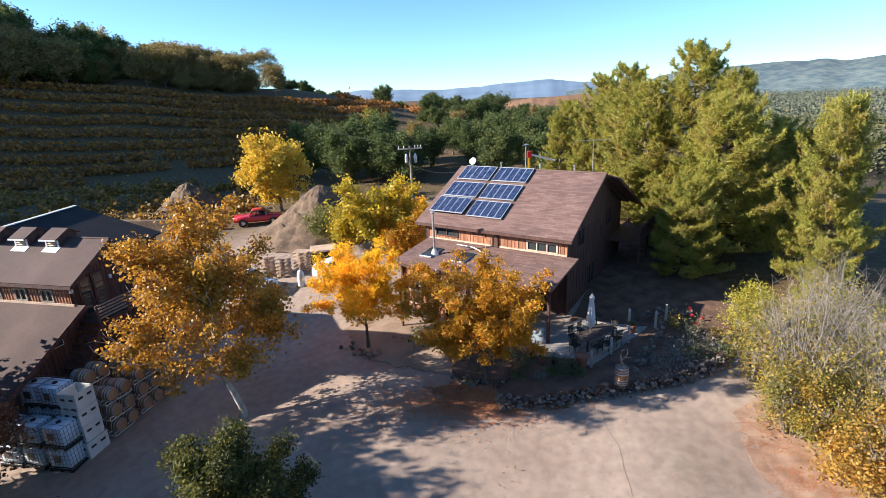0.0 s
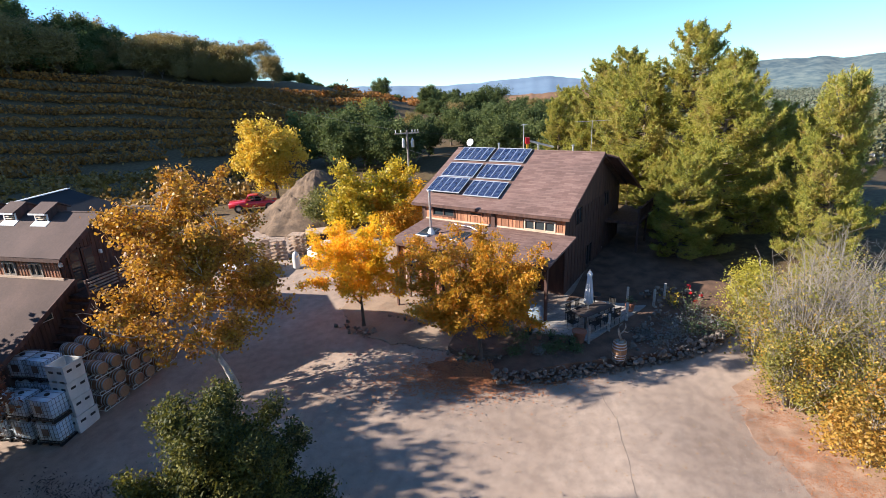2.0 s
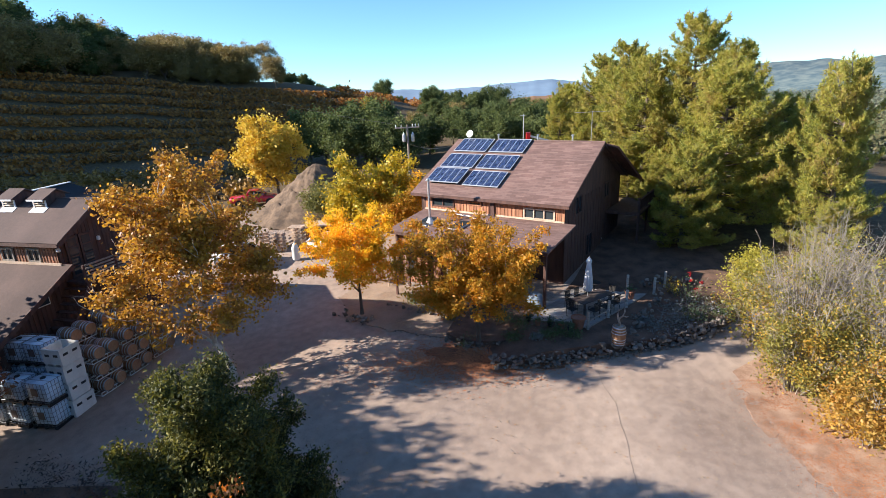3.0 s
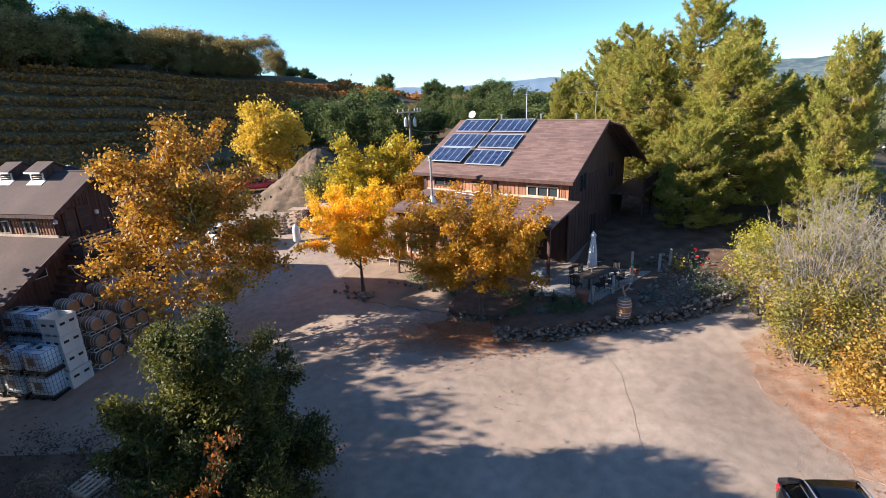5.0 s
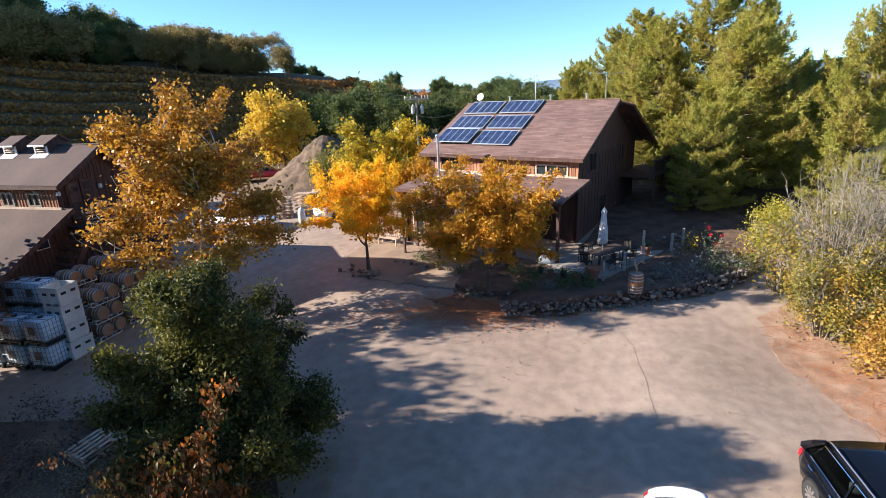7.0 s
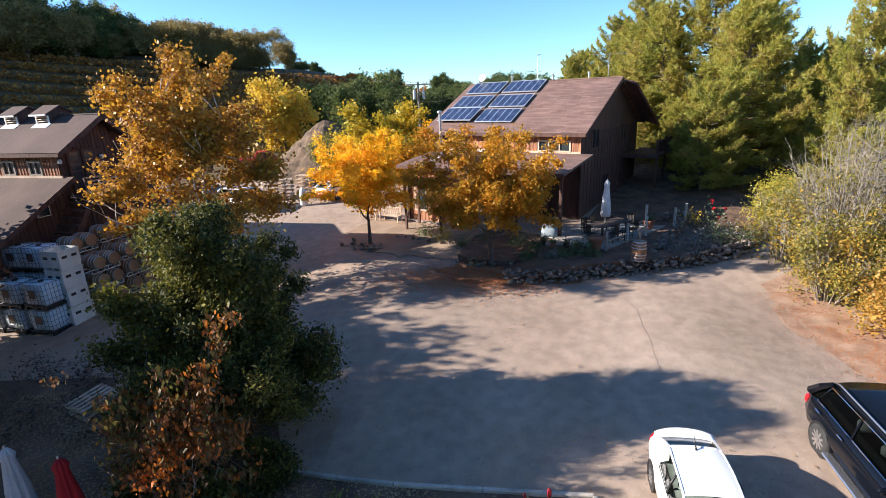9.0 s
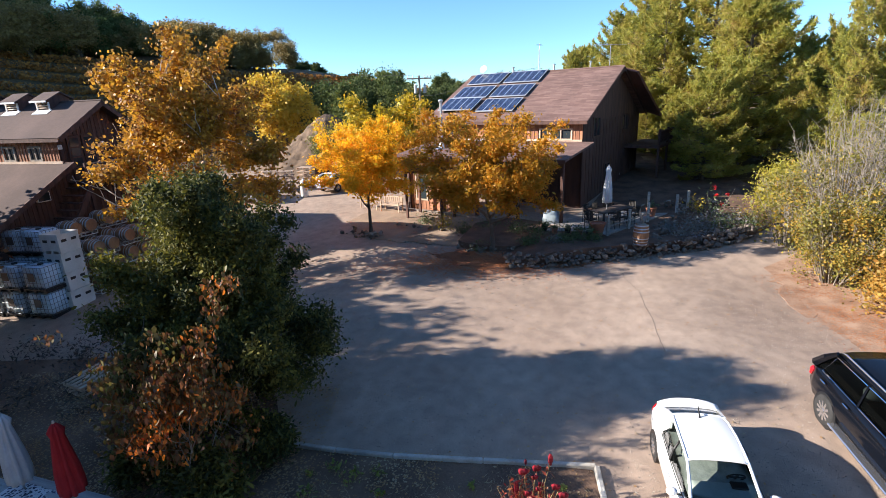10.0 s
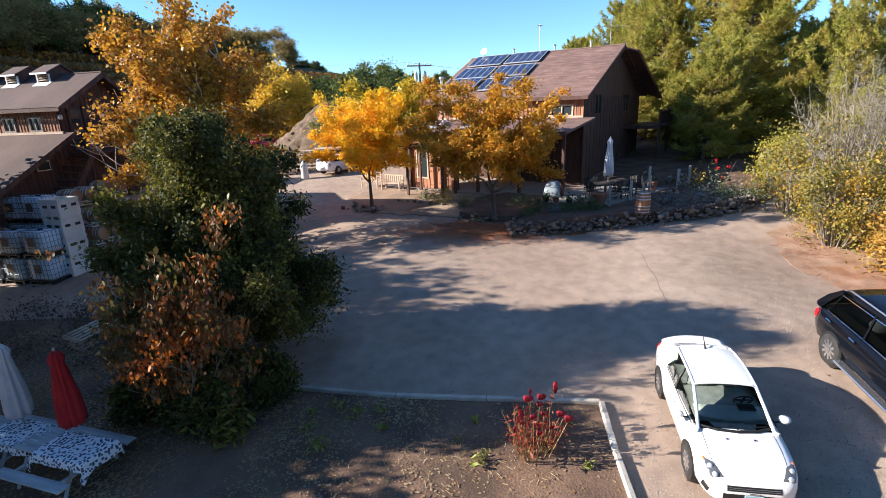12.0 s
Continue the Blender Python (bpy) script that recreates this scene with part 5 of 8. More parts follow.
patch("terrace", [(2.3, 20.9)] + [(x, y + 0.25) for x, y in WALL[1:]] + [(17, 24.6), (19, 30), (20, 43), (15.5, 43), (8.5, 29.6), (5.8, 25.6), (3.2, 25.2), (2.2, 23.2)], tz, MULCH, "raised planting bed and path behind a dry stone wall")
patch("planting_bed", [(0.2, 23.5), (0.7, 22.9), (1.7, 22.55), (2.9, 22.5), (4.2, 22.8), (5.7, 25.5), (3.0, 27.4), (1.2, 26.5)], lambda x, y: land(x, y) + 0.32, MULCH, "tree bed strewn with fallen leaves")
patch("bare_patch", [(-6.6, 29.6), (-5.2, 26.6), (-2.9, 24.6), (0, 23.5), (1.2, 26.4), (3.0, 27.5), (4.9, 26.5), (-3.2, 31.2), (-4.6, 33.0)], lambda x, y: land(x, y) + 0.05, surface("pale_dirt", (0.22, 0.15, 0.10), (0.36, 0.26, 0.18), 0.7, 12, 0.95, 0.5, contrast=0.5), "reddish bare dirt before the house", 0.3, ragged=0.3)
patch("leaf_drift", [(0.3, 21.0), (2.4, 20.5), (5.6, 20.4), (6.4, 20.95), (2.2, 21.2), (0.4, 22.9), (-1.2, 22.4)], lambda x, y: land(x, y) + 0.025, surface("leaf_litter", (0.13, 0.055, 0.03), (0.32, 0.16, 0.09), 1.6, 22, 0.95, 0.6, contrast=0.7), "drift of russet fallen leaves along the wall", 0.1, ragged=0.4)
patch("leaf_drift", [(12.9, 18.6), (12.6, 16.8), (12.9, 14.2), (13.3, 11.8), (15.2, 10.4), (20, 10), (20, 22), (14.9, 20.6)], lambda x, y: land(x, y) + 0.012, surface("leaf_carpet", (0.23, 0.13, 0.08), (0.43, 0.285, 0.195), 1.4, 26, 0.95, 0.5, contrast=0.6), "carpet of fallen leaves under the shrubs", 0.1, ragged=0.7)

# field stones: a few shapes shared by all
rng = np.random.default_rng(61)
STONES = []
for k in range(8):
    bm = bmesh.new()
    sx, sy, sz = 1.0, 0.62 + 0.3 * rng.random(), 0.46 + 0.3 * rng.random()
    for q in range(15 + k):
        v = Vector(rng.normal(size=3)).normalized() * (0.5 * (0.82 + 0.26 * rng.random()))
        bm.verts.new((v.x * sx, v.y * sy, max(-0.36, min(0.36, v.z * 1.15)) * sz))
    hull = bmesh.ops.convex_hull(bm, input=bm.verts[:])
    bmesh.ops.delete(bm, geom=[v for v in bm.verts if not v.link_faces], context='VERTS')
    bmesh.ops.bevel(bm, geom=bm.edges[:], offset=0.018, segments=1, affect='EDGES')
    me = bpy.data.meshes.new("stone")
    bm.to_mesh(me)
    bm.free()
    me.materials.append(surface("stone_%s" % "abcdefgh"[k], (0.075 + 0.01 * k, 0.06 + 0.008 * k, 0.048 + 0.006 * k), (0.21 + 0.02 * k, 0.17 + 0.016 * k, 0.135 + 0.013 * k), 1.3, 11, 0.9, 0.6, vary=0.35))
    STONES.append(me)


def stone_row(name, line, label, courses, size, per_m, width=0.35, base=0.0):
    ob = empty(name, Matrix.Identity(4), label, "stone wall", kind="structure")
    for (ax, ay), (bx, by) in zip(line, line[1:]):
        length = math.hypot(bx - ax, by - ay)
        for c in range(courses):
            for k in range(max(1, int(length * per_m))):
                t = (k + rng.random()) / max(1, int(length * per_m))
                s = size * (0.55 + 1.0 * rng.random() ** 1.6)
                off = rng.normal() * width * 0.3
                nx, ny = -(by - ay) / length, (bx - ax) / length
                x, y = ax + (bx - ax) * t + nx * (off + c * 0.08), ay + (by - ay) * t + ny * (off + c * 0.08)
                st = new("stone", STONES[rng.integers(8)])
                st.parent = ob
                st.matrix_world = Matrix.Translation((x, y, land(x, y) + base + s * 0.28 + c * size * 0.52)) @ Euler((rng.normal() * 0.3, rng.normal() * 0.3, rng.random() * 6.28)).to_matrix().to_4x4() @ Matrix.Scale(s, 4)
    return ob


stone_row("stone_wall", WALL[:6], "low dry wall of grey and brown field stones", 4, 0.27, 7.4, 0.3)
stone_row("stone_wall", WALL[5:], "low dry wall of dark field stones beside the flower bed", 4, 0.28, 7.0, 0.4)
stone_row("stone_edging", [(0.1, 23.4), (0.6, 22.75), (1.6, 22.4), (2.8, 22.3), (4.0, 22.6), (4.9, 22.9)], "rough edging of pale stones round the tree bed", 2, 0.26, 5.0)
stone_row("stone_edging", [(-6.1, 27.5), (-5.8, 26.8), (-5.3, 26.4), (-4.4, 25.7), (-4.0, 26.2)], "ring of grey stones at the foot of the amber tree", 2, 0.3, 6.0, 0.6)
stone_row("stone_edging", [(-4.2, 25.6), (-2.9, 24.7), (-1.0, 23.8), (0.0, 23.4)], "line of small stones along the bed's edge", 1, 0.14, 4.0, 0.1)
stone_row("stone_edging", [(-3.4, 28.1), (-2.8, 27.6), (-1.3, 26.7), (0.1, 26.0), (1.3, 25.4)], "broken line of pale edging stones before the house", 1, 0.26, 3.2, 0.2)
stone_row("stone_edging", [(12.2, 27.9), (13.3, 28.4), (14.6, 28.2), (15.6, 27.4)], "pale stones at the top of the flower bed", 2, 0.28, 4.0, 0.4, 0.1)
stone_row("stone_edging", [(9.2, 22.0), (10.4, 23.4), (11.8, 25.0), (12.8, 26.6)], "stones along the sunken path", 2, 0.3, 3.6, 0.4, 0.4)


# ---- vehicles ----
def on_ground(x, y, deg, lift=0.0):
    """A pose that lies on the sloping yard, heading deg."""
    n = Vector((-0.0342, -0.0794, 1)).normalized()
    f = Vector((math.cos(radians(deg)), math.sin(radians(deg)), 0))
    side = n.cross(f).normalized()
    f = side.cross(n)
    m = Matrix((f, side, n)).transposed().to_4x4()
    m.translation = (x, y, land(x, y) + lift)
    return m


RUBBER = surface("tyre_rubber", (0.015, 0.015, 0.015), (0.035, 0.034, 0.033), 4, 30, 0.9, 0.3)
ALLOY = plain("alloy", (0.6, 0.6, 0.62), 0.25, 0.9)
CHROME = plain("chrome", (0.75, 0.75, 0.77), 0.08, 1.0)
LAMP_RED = plain("tail_lamp_red", (0.45, 0.01, 0.015), 0.15, 0, 0.5)
LAMP_CLEAR = plain("headlamp_clear", (0.55, 0.57, 0.6), 0.1, 0.3, 0.5)
LAMP_AMBER = plain("indicator_amber", (0.6, 0.2, 0.06), 0.2, 0, 0.5)
HOUSING = plain("headlight_housing", (0.12, 0.13, 0.14), 0.12, 0.2, 0.6)
BLACK_TRIM = plain("black_trim", (0.015, 0.015, 0.016), 0.45)
CAR_SEAT = surface("car_seat_cloth", (0.16, 0.18, 0.17), (0.32, 0.34, 0.32), 4, 40, 0.9, 0.2)
DASH = surface("dashboard", (0.38, 0.41, 0.38), (0.52, 0.55, 0.52), 3, 40, 0.6, 0.1)


def see_through(name, tint, gloss=0.08):
    m, n, l, p = node_mat(name)
    p.inputs["Base Color"].default_value = (0.01, 0.012, 0.012, 1)
    p.inputs["Roughness"].default_value = 0.03
    tr, mixer, fr, mx = n.new("ShaderNodeBsdfTransparent"), n.new("ShaderNodeMixShader"), n.new("ShaderNodeFresnel"), n.new("ShaderNodeMath")
    tr.inputs[0].default_value = (*tint, 1)
    mx.operation = 'MAXIMUM'
    mx.inputs[1].default_value = gloss
    l.new(fr.outputs[0], mx.inputs[0])
    l.new(mx.outputs[0], mixer.inputs[0])
    l.new(tr.outputs[0], mixer.inputs[1])
    l.new(p.outputs[0], mixer.inputs[2])
    l.new(mixer.outputs[0], n["Material Output"].inputs["Surface"])
    return m


CAR_GLASS = see_through("car_glass", (0.9, 0.95, 0.92), 0.05)


def ring_of(w, zb, zt, crown=0.03):
    h = zt - zb
    half = [(0.0, zb), (0.78 * w, zb), (0.95 * w, zb + 0.14 * h), (1.0 * w, zb + 0.42 * h), (0.985 * w, zb + 0.68 * h), (0.93 * w, zt - 0.05 * h), (0.8 * w, zt), (0.4 * w, zt + crown * 0.8), (0, zt + crown)]
    return half + [(-y, z) for y, z in reversed(half[1:-1])]


def wheel(parent, x, y, r, width, side):
    s = Shape()
    prof = [(r * 0.62, -width / 2), (r * 0.93, -width / 2), (r, -width * 0.3), (r, width * 0.3), (r * 0.93, width / 2), (r * 0.62, width / 2)]
    m = Matrix.Translation((x, y, r)) @ Matrix.Rotation(radians(90), 4, 'X')
    wh = part("wheel", s.lathe(prof, 24, m), RUBBER, parent, "", True)
    rim = Shape().lathe([(r * 0.63, -width * 0.38), (r * 0.63, width * 0.38)], 20, m)
    part("rim", rim, BLACK_TRIM, wh)
    sp = Shape()
    off = width * 0.41 * side
    for k in range(10):
        a = 2 * math.pi * k / 10
        mm = Matrix.Translation((x, y + off, r)) @ Matrix.Rotation(a, 4, 'Y')
        sp.box(r * 0.08, -0.02, -0.025 * (1 + 0.3), r * 0.62, 0.02, 0.03, mm)
    sp.lathe([(r * 0.14, -0.03), (r * 0.14, 0.03)], 10, Matrix.Translation((x, y + off, r)) @ Matrix.Rotation(radians(90), 4, 'X'))
    part("spokes", sp, ALLOY, wh)


def car(name, m, paint, label, stations, cabin, wheels, width, roof_rails=False, chrome_line=False, glass=None):
    """A car along x (front at plus x). stations: (x, half width, z low, z top). cabin: x and z of the four corners of the glass from front to rear, half widths low and high."""
    ob = empty(name, m, label, "car")
    rings = [[(x, y, z) for y, z in ring_of(w, zb, zt)] for x, w, zb, zt in stations]
    bod = part("body", Shape().rings(rings), paint, ob, "", True)
    (x1, z1), (x2, z2), (x3, z3), (x4, z4), wl, wh = cabin
    g = Shape()
    sec = [(x1, wl, z1 - 0.03, z1), (x1 - 0.02, wl, z1 - 0.03, z1 + 0.03), (x2, wh + (wl - wh) * 0.0, z1 - 0.03, z2), (x3, wh, z1 - 0.03, z3), (x4 + 0.02, wl * 0.95, z4 - 0.06, z4 + 0.03), (x4, wl * 0.95, z4 - 0.06, z4)]
    rr = []
    for i, (x, wt, zl, zt) in enumerate(sec):
        top = wh if i in (2, 3) else wl * (0.93 if i > 3 else 0.97)
        rr.append([(x, -wl, zl), (x, -top, zt - 0.03), (x, -top * 0.82, zt), (x, 0, zt + 0.015), (x, top * 0.82, zt), (x, top, zt - 0.03), (x, wl, zl)])
    part("window", g.rings(rr), glass or CAR_GLASS, ob, "dark tinted glass")
    t = Shape()
    n = 7
    rows = []
    for i in range(n):
        f = i / (n - 1)
        x = x2 + 0.02 + (x3 - x2 - 0.04) * f
        z = z2 + (z3 - z2) * f + 0.035 * math.sin(math.pi * f) + 0.012
        rows.append([(x, -wh - 0.015, z - 0.075), (x, -wh * 0.9, z - 0.01), (x, -wh * 0.5, z + 0.02), (x, 0, z + 0.028), (x, wh * 0.5, z + 0.02), (x, wh * 0.9, z - 0.01), (x, wh + 0.015, z - 0.075)])
    part("roof", t.rings(rows), paint, ob, "", True)
    for sgn in (-1, 1):
        pil = Shape().tube([(x1 + 0.05, sgn * (wl + 0.0), z1 - 0.02), ((x1 + x2) / 2, sgn * (wl + wh) / 2, (z1 + z2) / 2 + 0.02), (x2, sgn * wh, z2 - 0.02)], [0.04, 0.034, 0.03], 6)
        part("pillar", pil, paint, ob)
        pil = Shape().tube([(x4 - 0.05, sgn * wl * 0.95, z4 - 0.02), ((x4 + x3) / 2, sgn * (wl + wh) / 2, (z4 + z3) / 2 + 0.03), (x3, sgn * wh, z3 - 0.02)], [0.11, 0.09, 0.05], 6)
        part("pillar", pil, paint, ob)
        pil = Shape().tube([((x2 + x3) / 2 + 0.12, sgn * (wl + 0.005), z1), ((x2 + x3) / 2 + 0.05, sgn * (wh + 0.005), z2 - 0.03)], [0.035, 0.03], 5)
        part("pillar", pil, paint, ob)
    for x in wheels[:2]:
        for sgn in (-1, 1):
            arch = Shape().lathe([(wheels[2] * 1.16, -0.06), (wheels[2] * 1.16, 0.06)], 20, Matrix.Translation((x, sgn * (width / 2 - 0.075), wheels[2])) @ Matrix.Rotation(radians(90), 4, 'X'))
            part("wheel_arch", arch, BLACK_TRIM, ob)
            wheel(ob, x, sgn * (width / 2 - 0.09), wheels[2], 0.21, sgn)
    fx, fw, fzb, fzt = stations[-3]
    rx, rw, rzb, rzt = stations[2]
    for sgn in (-1, 1):
        hm = Matrix.Translation((fx - 0.1, sgn * fw * 0.8, fzt - 0.045)) @ Matrix.Rotation(radians(-38 * sgn), 4, 'Z') @ Matrix.Rotation(radians(14), 4, 'Y')
        blob = lambda a, b, c, mm: Shape().rings([[(a * math.cos(u) * math.cos(v), b * math.cos(u) * math.sin(v), c * math.sin(u)) for v in [2 * math.pi * q / 14 for q in range(14)]] for u in [math.pi * (q / 8 - 0.5) * 0.98 for q in range(9)]], mm)
        h = part("headlight", blob(0.14, 0.22, 0.1, hm), HOUSING, ob, "", True)
        for dy in (-0.09, 0.04):
            part("lens", blob(0.05, 0.05, 0.03, hm @ Matrix.Translation((0.045, dy * sgn, 0.075))), LAMP_CLEAR, h, "", True)
        part("tail_light", Shape().box(-0.12, -0.12, -0.14, 0.06, 0.1, 0.1, Matrix.Translation((rx - 0.24, sgn * (rw - 0.2), rzt - 0.26)), 0.04), LAMP_RED, ob)
        mm = Matrix.Translation((x1 - 0.28, sgn * (wl + 0.27), z1 + 0.06))
        mi = part("mirror", Shape().box(-0.06, -0.11, -0.07, 0.07, 0.11, 0.07, mm, 0.04), paint, ob, "", True)
        part("mirror_arm", Shape().box(-0.03, -0.12 if sgn > 0 else 0.0, -0.05, 0.03, 0.0 if sgn > 0 else 0.12, -0.01, Matrix.Translation((x1 - 0.28, sgn * (wl + 0.17), z1 + 0.02))), BLACK_TRIM, mi)
        for dx in (0.15, -0.75):
            part("door_handle", Shape().box(-0.1, -0.02, -0.02, 0.1, 0.02, 0.02, Matrix.Translation(((x2 + x3) / 2 + dx - 0.2, sgn * (width / 2 - 0.005), z1 - 0.1)), 0.012), CHROME if chrome_line else paint, ob)
    lx, lw, lzb, lzt = stations[-1]
    part("grille", Shape().box(-0.06, -0.42, -0.055, 0.03, 0.42, 0.055, Matrix.Translation((lx - 0.01, 0, lzt + 0.01)), 0.02), BLACK_TRIM, ob)
    part("bumper_intake", Shape().box(-0.05, -0.5, -0.1, 0.05, 0.5, 0.08, Matrix.Translation((lx - 0.01, 0, lzb + 0.08)), 0.02), BLACK_TRIM, ob)
    part("number_plate", Shape().box(0, -0.16, -0.07, 0.02, 0.16, 0.07, Matrix.Translation((lx + 0.045, 0, lzb + 0.1))), plain("plate", (0.35, 0.5, 0.55), 0.4), ob, "pale blue-green number plate")
    # the cabin behind the glass
    part("cabin_tray", Shape().box(x4 + 0.12, -wl * 0.93, z1 + 0.03, x1 - 0.06, wl * 0.93, z1 + 0.045), BLACK_TRIM, ob)
    for sy in (-1, 1):
        part("door_card", Shape().box(x4 + 0.5, sy * wl * 0.88 - 0.015, z1 + 0.046, x1 - 0.4, sy * wl * 0.88 + 0.015, z1 + 0.2), BLACK_TRIM, ob)
    part("dashboard", Shape().box(x1 - 0.5, -wl * 0.9, z1 + 0.046, x1 - 0.2, wl * 0.9, z1 + 0.09, None, 0.03), DASH, ob)
    for sy in (-1, 1):
        for sx in (x1 - 1.15, x1 - 1.95):
            if sx > x4 + 0.4:
                sm = Matrix.Translation((sx, sy * wl * 0.48, z1 + 0.03)) @ Matrix.Rotation(radians(-14), 4, 'Y')
                st = part("seat", Shape().box(-0.07, -0.23, 0.0, 0.06, 0.23, (z2 - z1) * 0.55, sm, 0.05), CAR_SEAT, ob, "", True)
                part("headrest", Shape().box(-0.05, -0.12, (z2 - z1) * 0.57, 0.04, 0.12, (z2 - z1) * 0.85, sm, 0.04), CAR_SEAT, st, "", True)
    wm = Matrix.Translation((x1 - 0.62, wl * 0.48, z1 + 0.13)) @ Matrix.Rotation(radians(-62), 4, 'Y')
    sw = Shape().tube([wm @ Vector((0.17 * math.cos(k * math.pi / 8), 0.17 * math.sin(k * math.pi / 8), 0)) for k in range(17)], 0.016, 5)
    sw.box(-0.16, -0.02, -0.012, 0.16, 0.02, 0.012, wm).box(-0.02, -0.16, -0.011, 0.02, 0.16, 0.011, wm)
    part("steering_wheel", sw, BLACK_TRIM, ob)
    for sy in (-0.34, 0.12):
        part("wiper", Shape().tube([(x1 + 0.0, sy, z1 + 0.05), (x1 - 0.07, sy + 0.45, z1 + 0.085)], 0.012, 4), BLACK_TRIM, ob)
    if roof_rails:
        for sgn in (-1, 1):
            part("roof_rail", Shape().tube([(x2 - 0.05, sgn * (wh - 0.05), z2 + 0.03), (x2 - 0.2, sgn * (wh - 0.03), z2 + 0.09), (x3 + 0.2, sgn * (wh - 0.03), z3 + 0.09), (x3 + 0.05, sgn * (wh - 0.05), z3 + 0.03)], 0.022, 6), ALLOY, ob)
            part("running_board", Shape().box(-1.05, -0.1, -0.03, 1.05, 0.1, 0.03, Matrix.Translation((0.02, sgn * (width / 2 + 0.02), 0.33)), 0.02), ALLOY, ob)
    if chrome_line:
        for sgn in (-1, 1):
            part("window_trim", Shape().tube([(x1 - 0.15, sgn * (wl + 0.012), z1), (x4 + 0.35, sgn * (wl + 0.012), z1 + 0.02), (x3 + 0.05, sgn * (wh + 0.022), z3 - 0.1), (x2 - 0.1, sgn * (wh + 0.022), z2 - 0.06)], 0.015, 5), CHROME, ob)
    return ob


WPAINT = plain("white_car_paint", (0.78, 0.78, 0.77), 0.3, 0.0, 0.8)
BPAINT = plain("black_car_paint", (0.004, 0.005, 0.008), 0.12, 0.0, 0.1)
BPAINT.node_tree.nodes["Principled BSDF"].inputs["Specular IOR Level"].default_value = 0.3
SEDAN = [(-2.2, 0.55, 0.45, 0.88), (-2.12, 0.74, 0.34, 1.0), (-1.75, 0.84, 0.24, 1.04), (-1.1, 0.865, 0.2, 1.0), (0.0, 0.868, 0.19, 0.97), (0.85, 0.866, 0.19, 0.96), (1.3, 0.86, 0.2, 0.9), (1.7, 0.84, 0.22, 0.84), (1.95, 0.8, 0.22, 0.77), (2.1, 0.74, 0.23, 0.7), (2.18, 0.64, 0.26, 0.62), (2.21, 0.5, 0.3, 0.56)]
# the saloon's body along x: half width, sill, shoulder and crown heights
HULL = np.array([(-2.19, 0.58, 0.46, 0.74, 0.82), (-2.14, 0.70, 0.36, 0.86, 0.97), (-2.0, 0.79, 0.28, 0.93, 1.07), (-1.6, 0.845, 0.22, 0.95, 1.09), (-1.0, 0.865, 0.2, 0.94, 1.03), (0.0, 0.868, 0.19, 0.92, 0.99),
                 (0.8, 0.866, 0.19, 0.91, 1.0), (1.15, 0.862, 0.19, 0.9, 1.0), (1.5, 0.85, 0.2, 0.865, 0.965), (1.8, 0.82, 0.21, 0.81, 0.9), (2.0, 0.77, 0.22, 0.74, 0.81), (2.12, 0.69, 0.24, 0.66, 0.715), (2.19, 0.58, 0.27, 0.58, 0.62), (2.22, 0.46, 0.31, 0.5, 0.53)])


def hull_at(x):
    """The saloon's half section at x, from under the sill up over the shoulder to the middle of the top."""
    i = int(np.clip(np.searchsorted(HULL[:, 0], x) - 1, 0, len(HULL) - 2))
    t = (x - HULL[i, 0]) / (HULL[i + 1, 0] - HULL[i, 0])
    lo, hi = HULL[max(i - 1, 0)], HULL[min(i + 2, len(HULL) - 1)]
    a, b = HULL[i], HULL[i + 1]
    ta, tb = (b - lo) / (b[0] - lo[0]) * (b[0] - a[0]), (hi - a) / (hi[0] - a[0]) * (b[0] - a[0])
    w, zs, zb, zt = ((2 * t ** 3 - 3 * t ** 2 + 1) * a + (t ** 3 - 2 * t ** 2 + t) * ta + (3 * t ** 2 - 2 * t ** 3) * b + (t ** 3 - t ** 2) * tb)[1:]
    h, c = zb - zs, zt - zb
    return [(0.0, zs), (0.7 * w, zs), (0.9 * w, zs + 0.05 * h), (0.975 * w, zs + 0.2 * h), (1.0 * w, zs + 0.45 * h), (0.995 * w, zs + 0.7 * h), (0.965 * w, zs + 0.92 * h),
            (0.9 * w, zb + 0.22 * c), (0.78 * w, zb + 0.55 * c), (0.58 * w, zb + 0.8 * c), (0.3 * w, zb + 0.96 * c), (0.0, zt)]


def on_hull(x, u, lift, sgn):
    """A point on the saloon's skin: u runs from 0 under the sill to 11 at the middle of the top."""
    h = hull_at(x)
    i = min(int(u), 10)
    (ya, za), (yb, zb) = h[i], h[i + 1]
    f = u - i
    y, z = ya + (yb - ya) * f, za + (zb - za) * f
    d = Vector((max(0.0, x - 1.6) * 1.2, y * 0.9, (z - 0.55) * 0.9)).normalized() if x > 0 else Vector((-max(0.0, -x - 1.8) * 2, y * 0.9, (z - 0.55) * 0.9)).normalized()
    return (x + d.x * lift, sgn * (y + d.y * lift), z + d.z * lift)


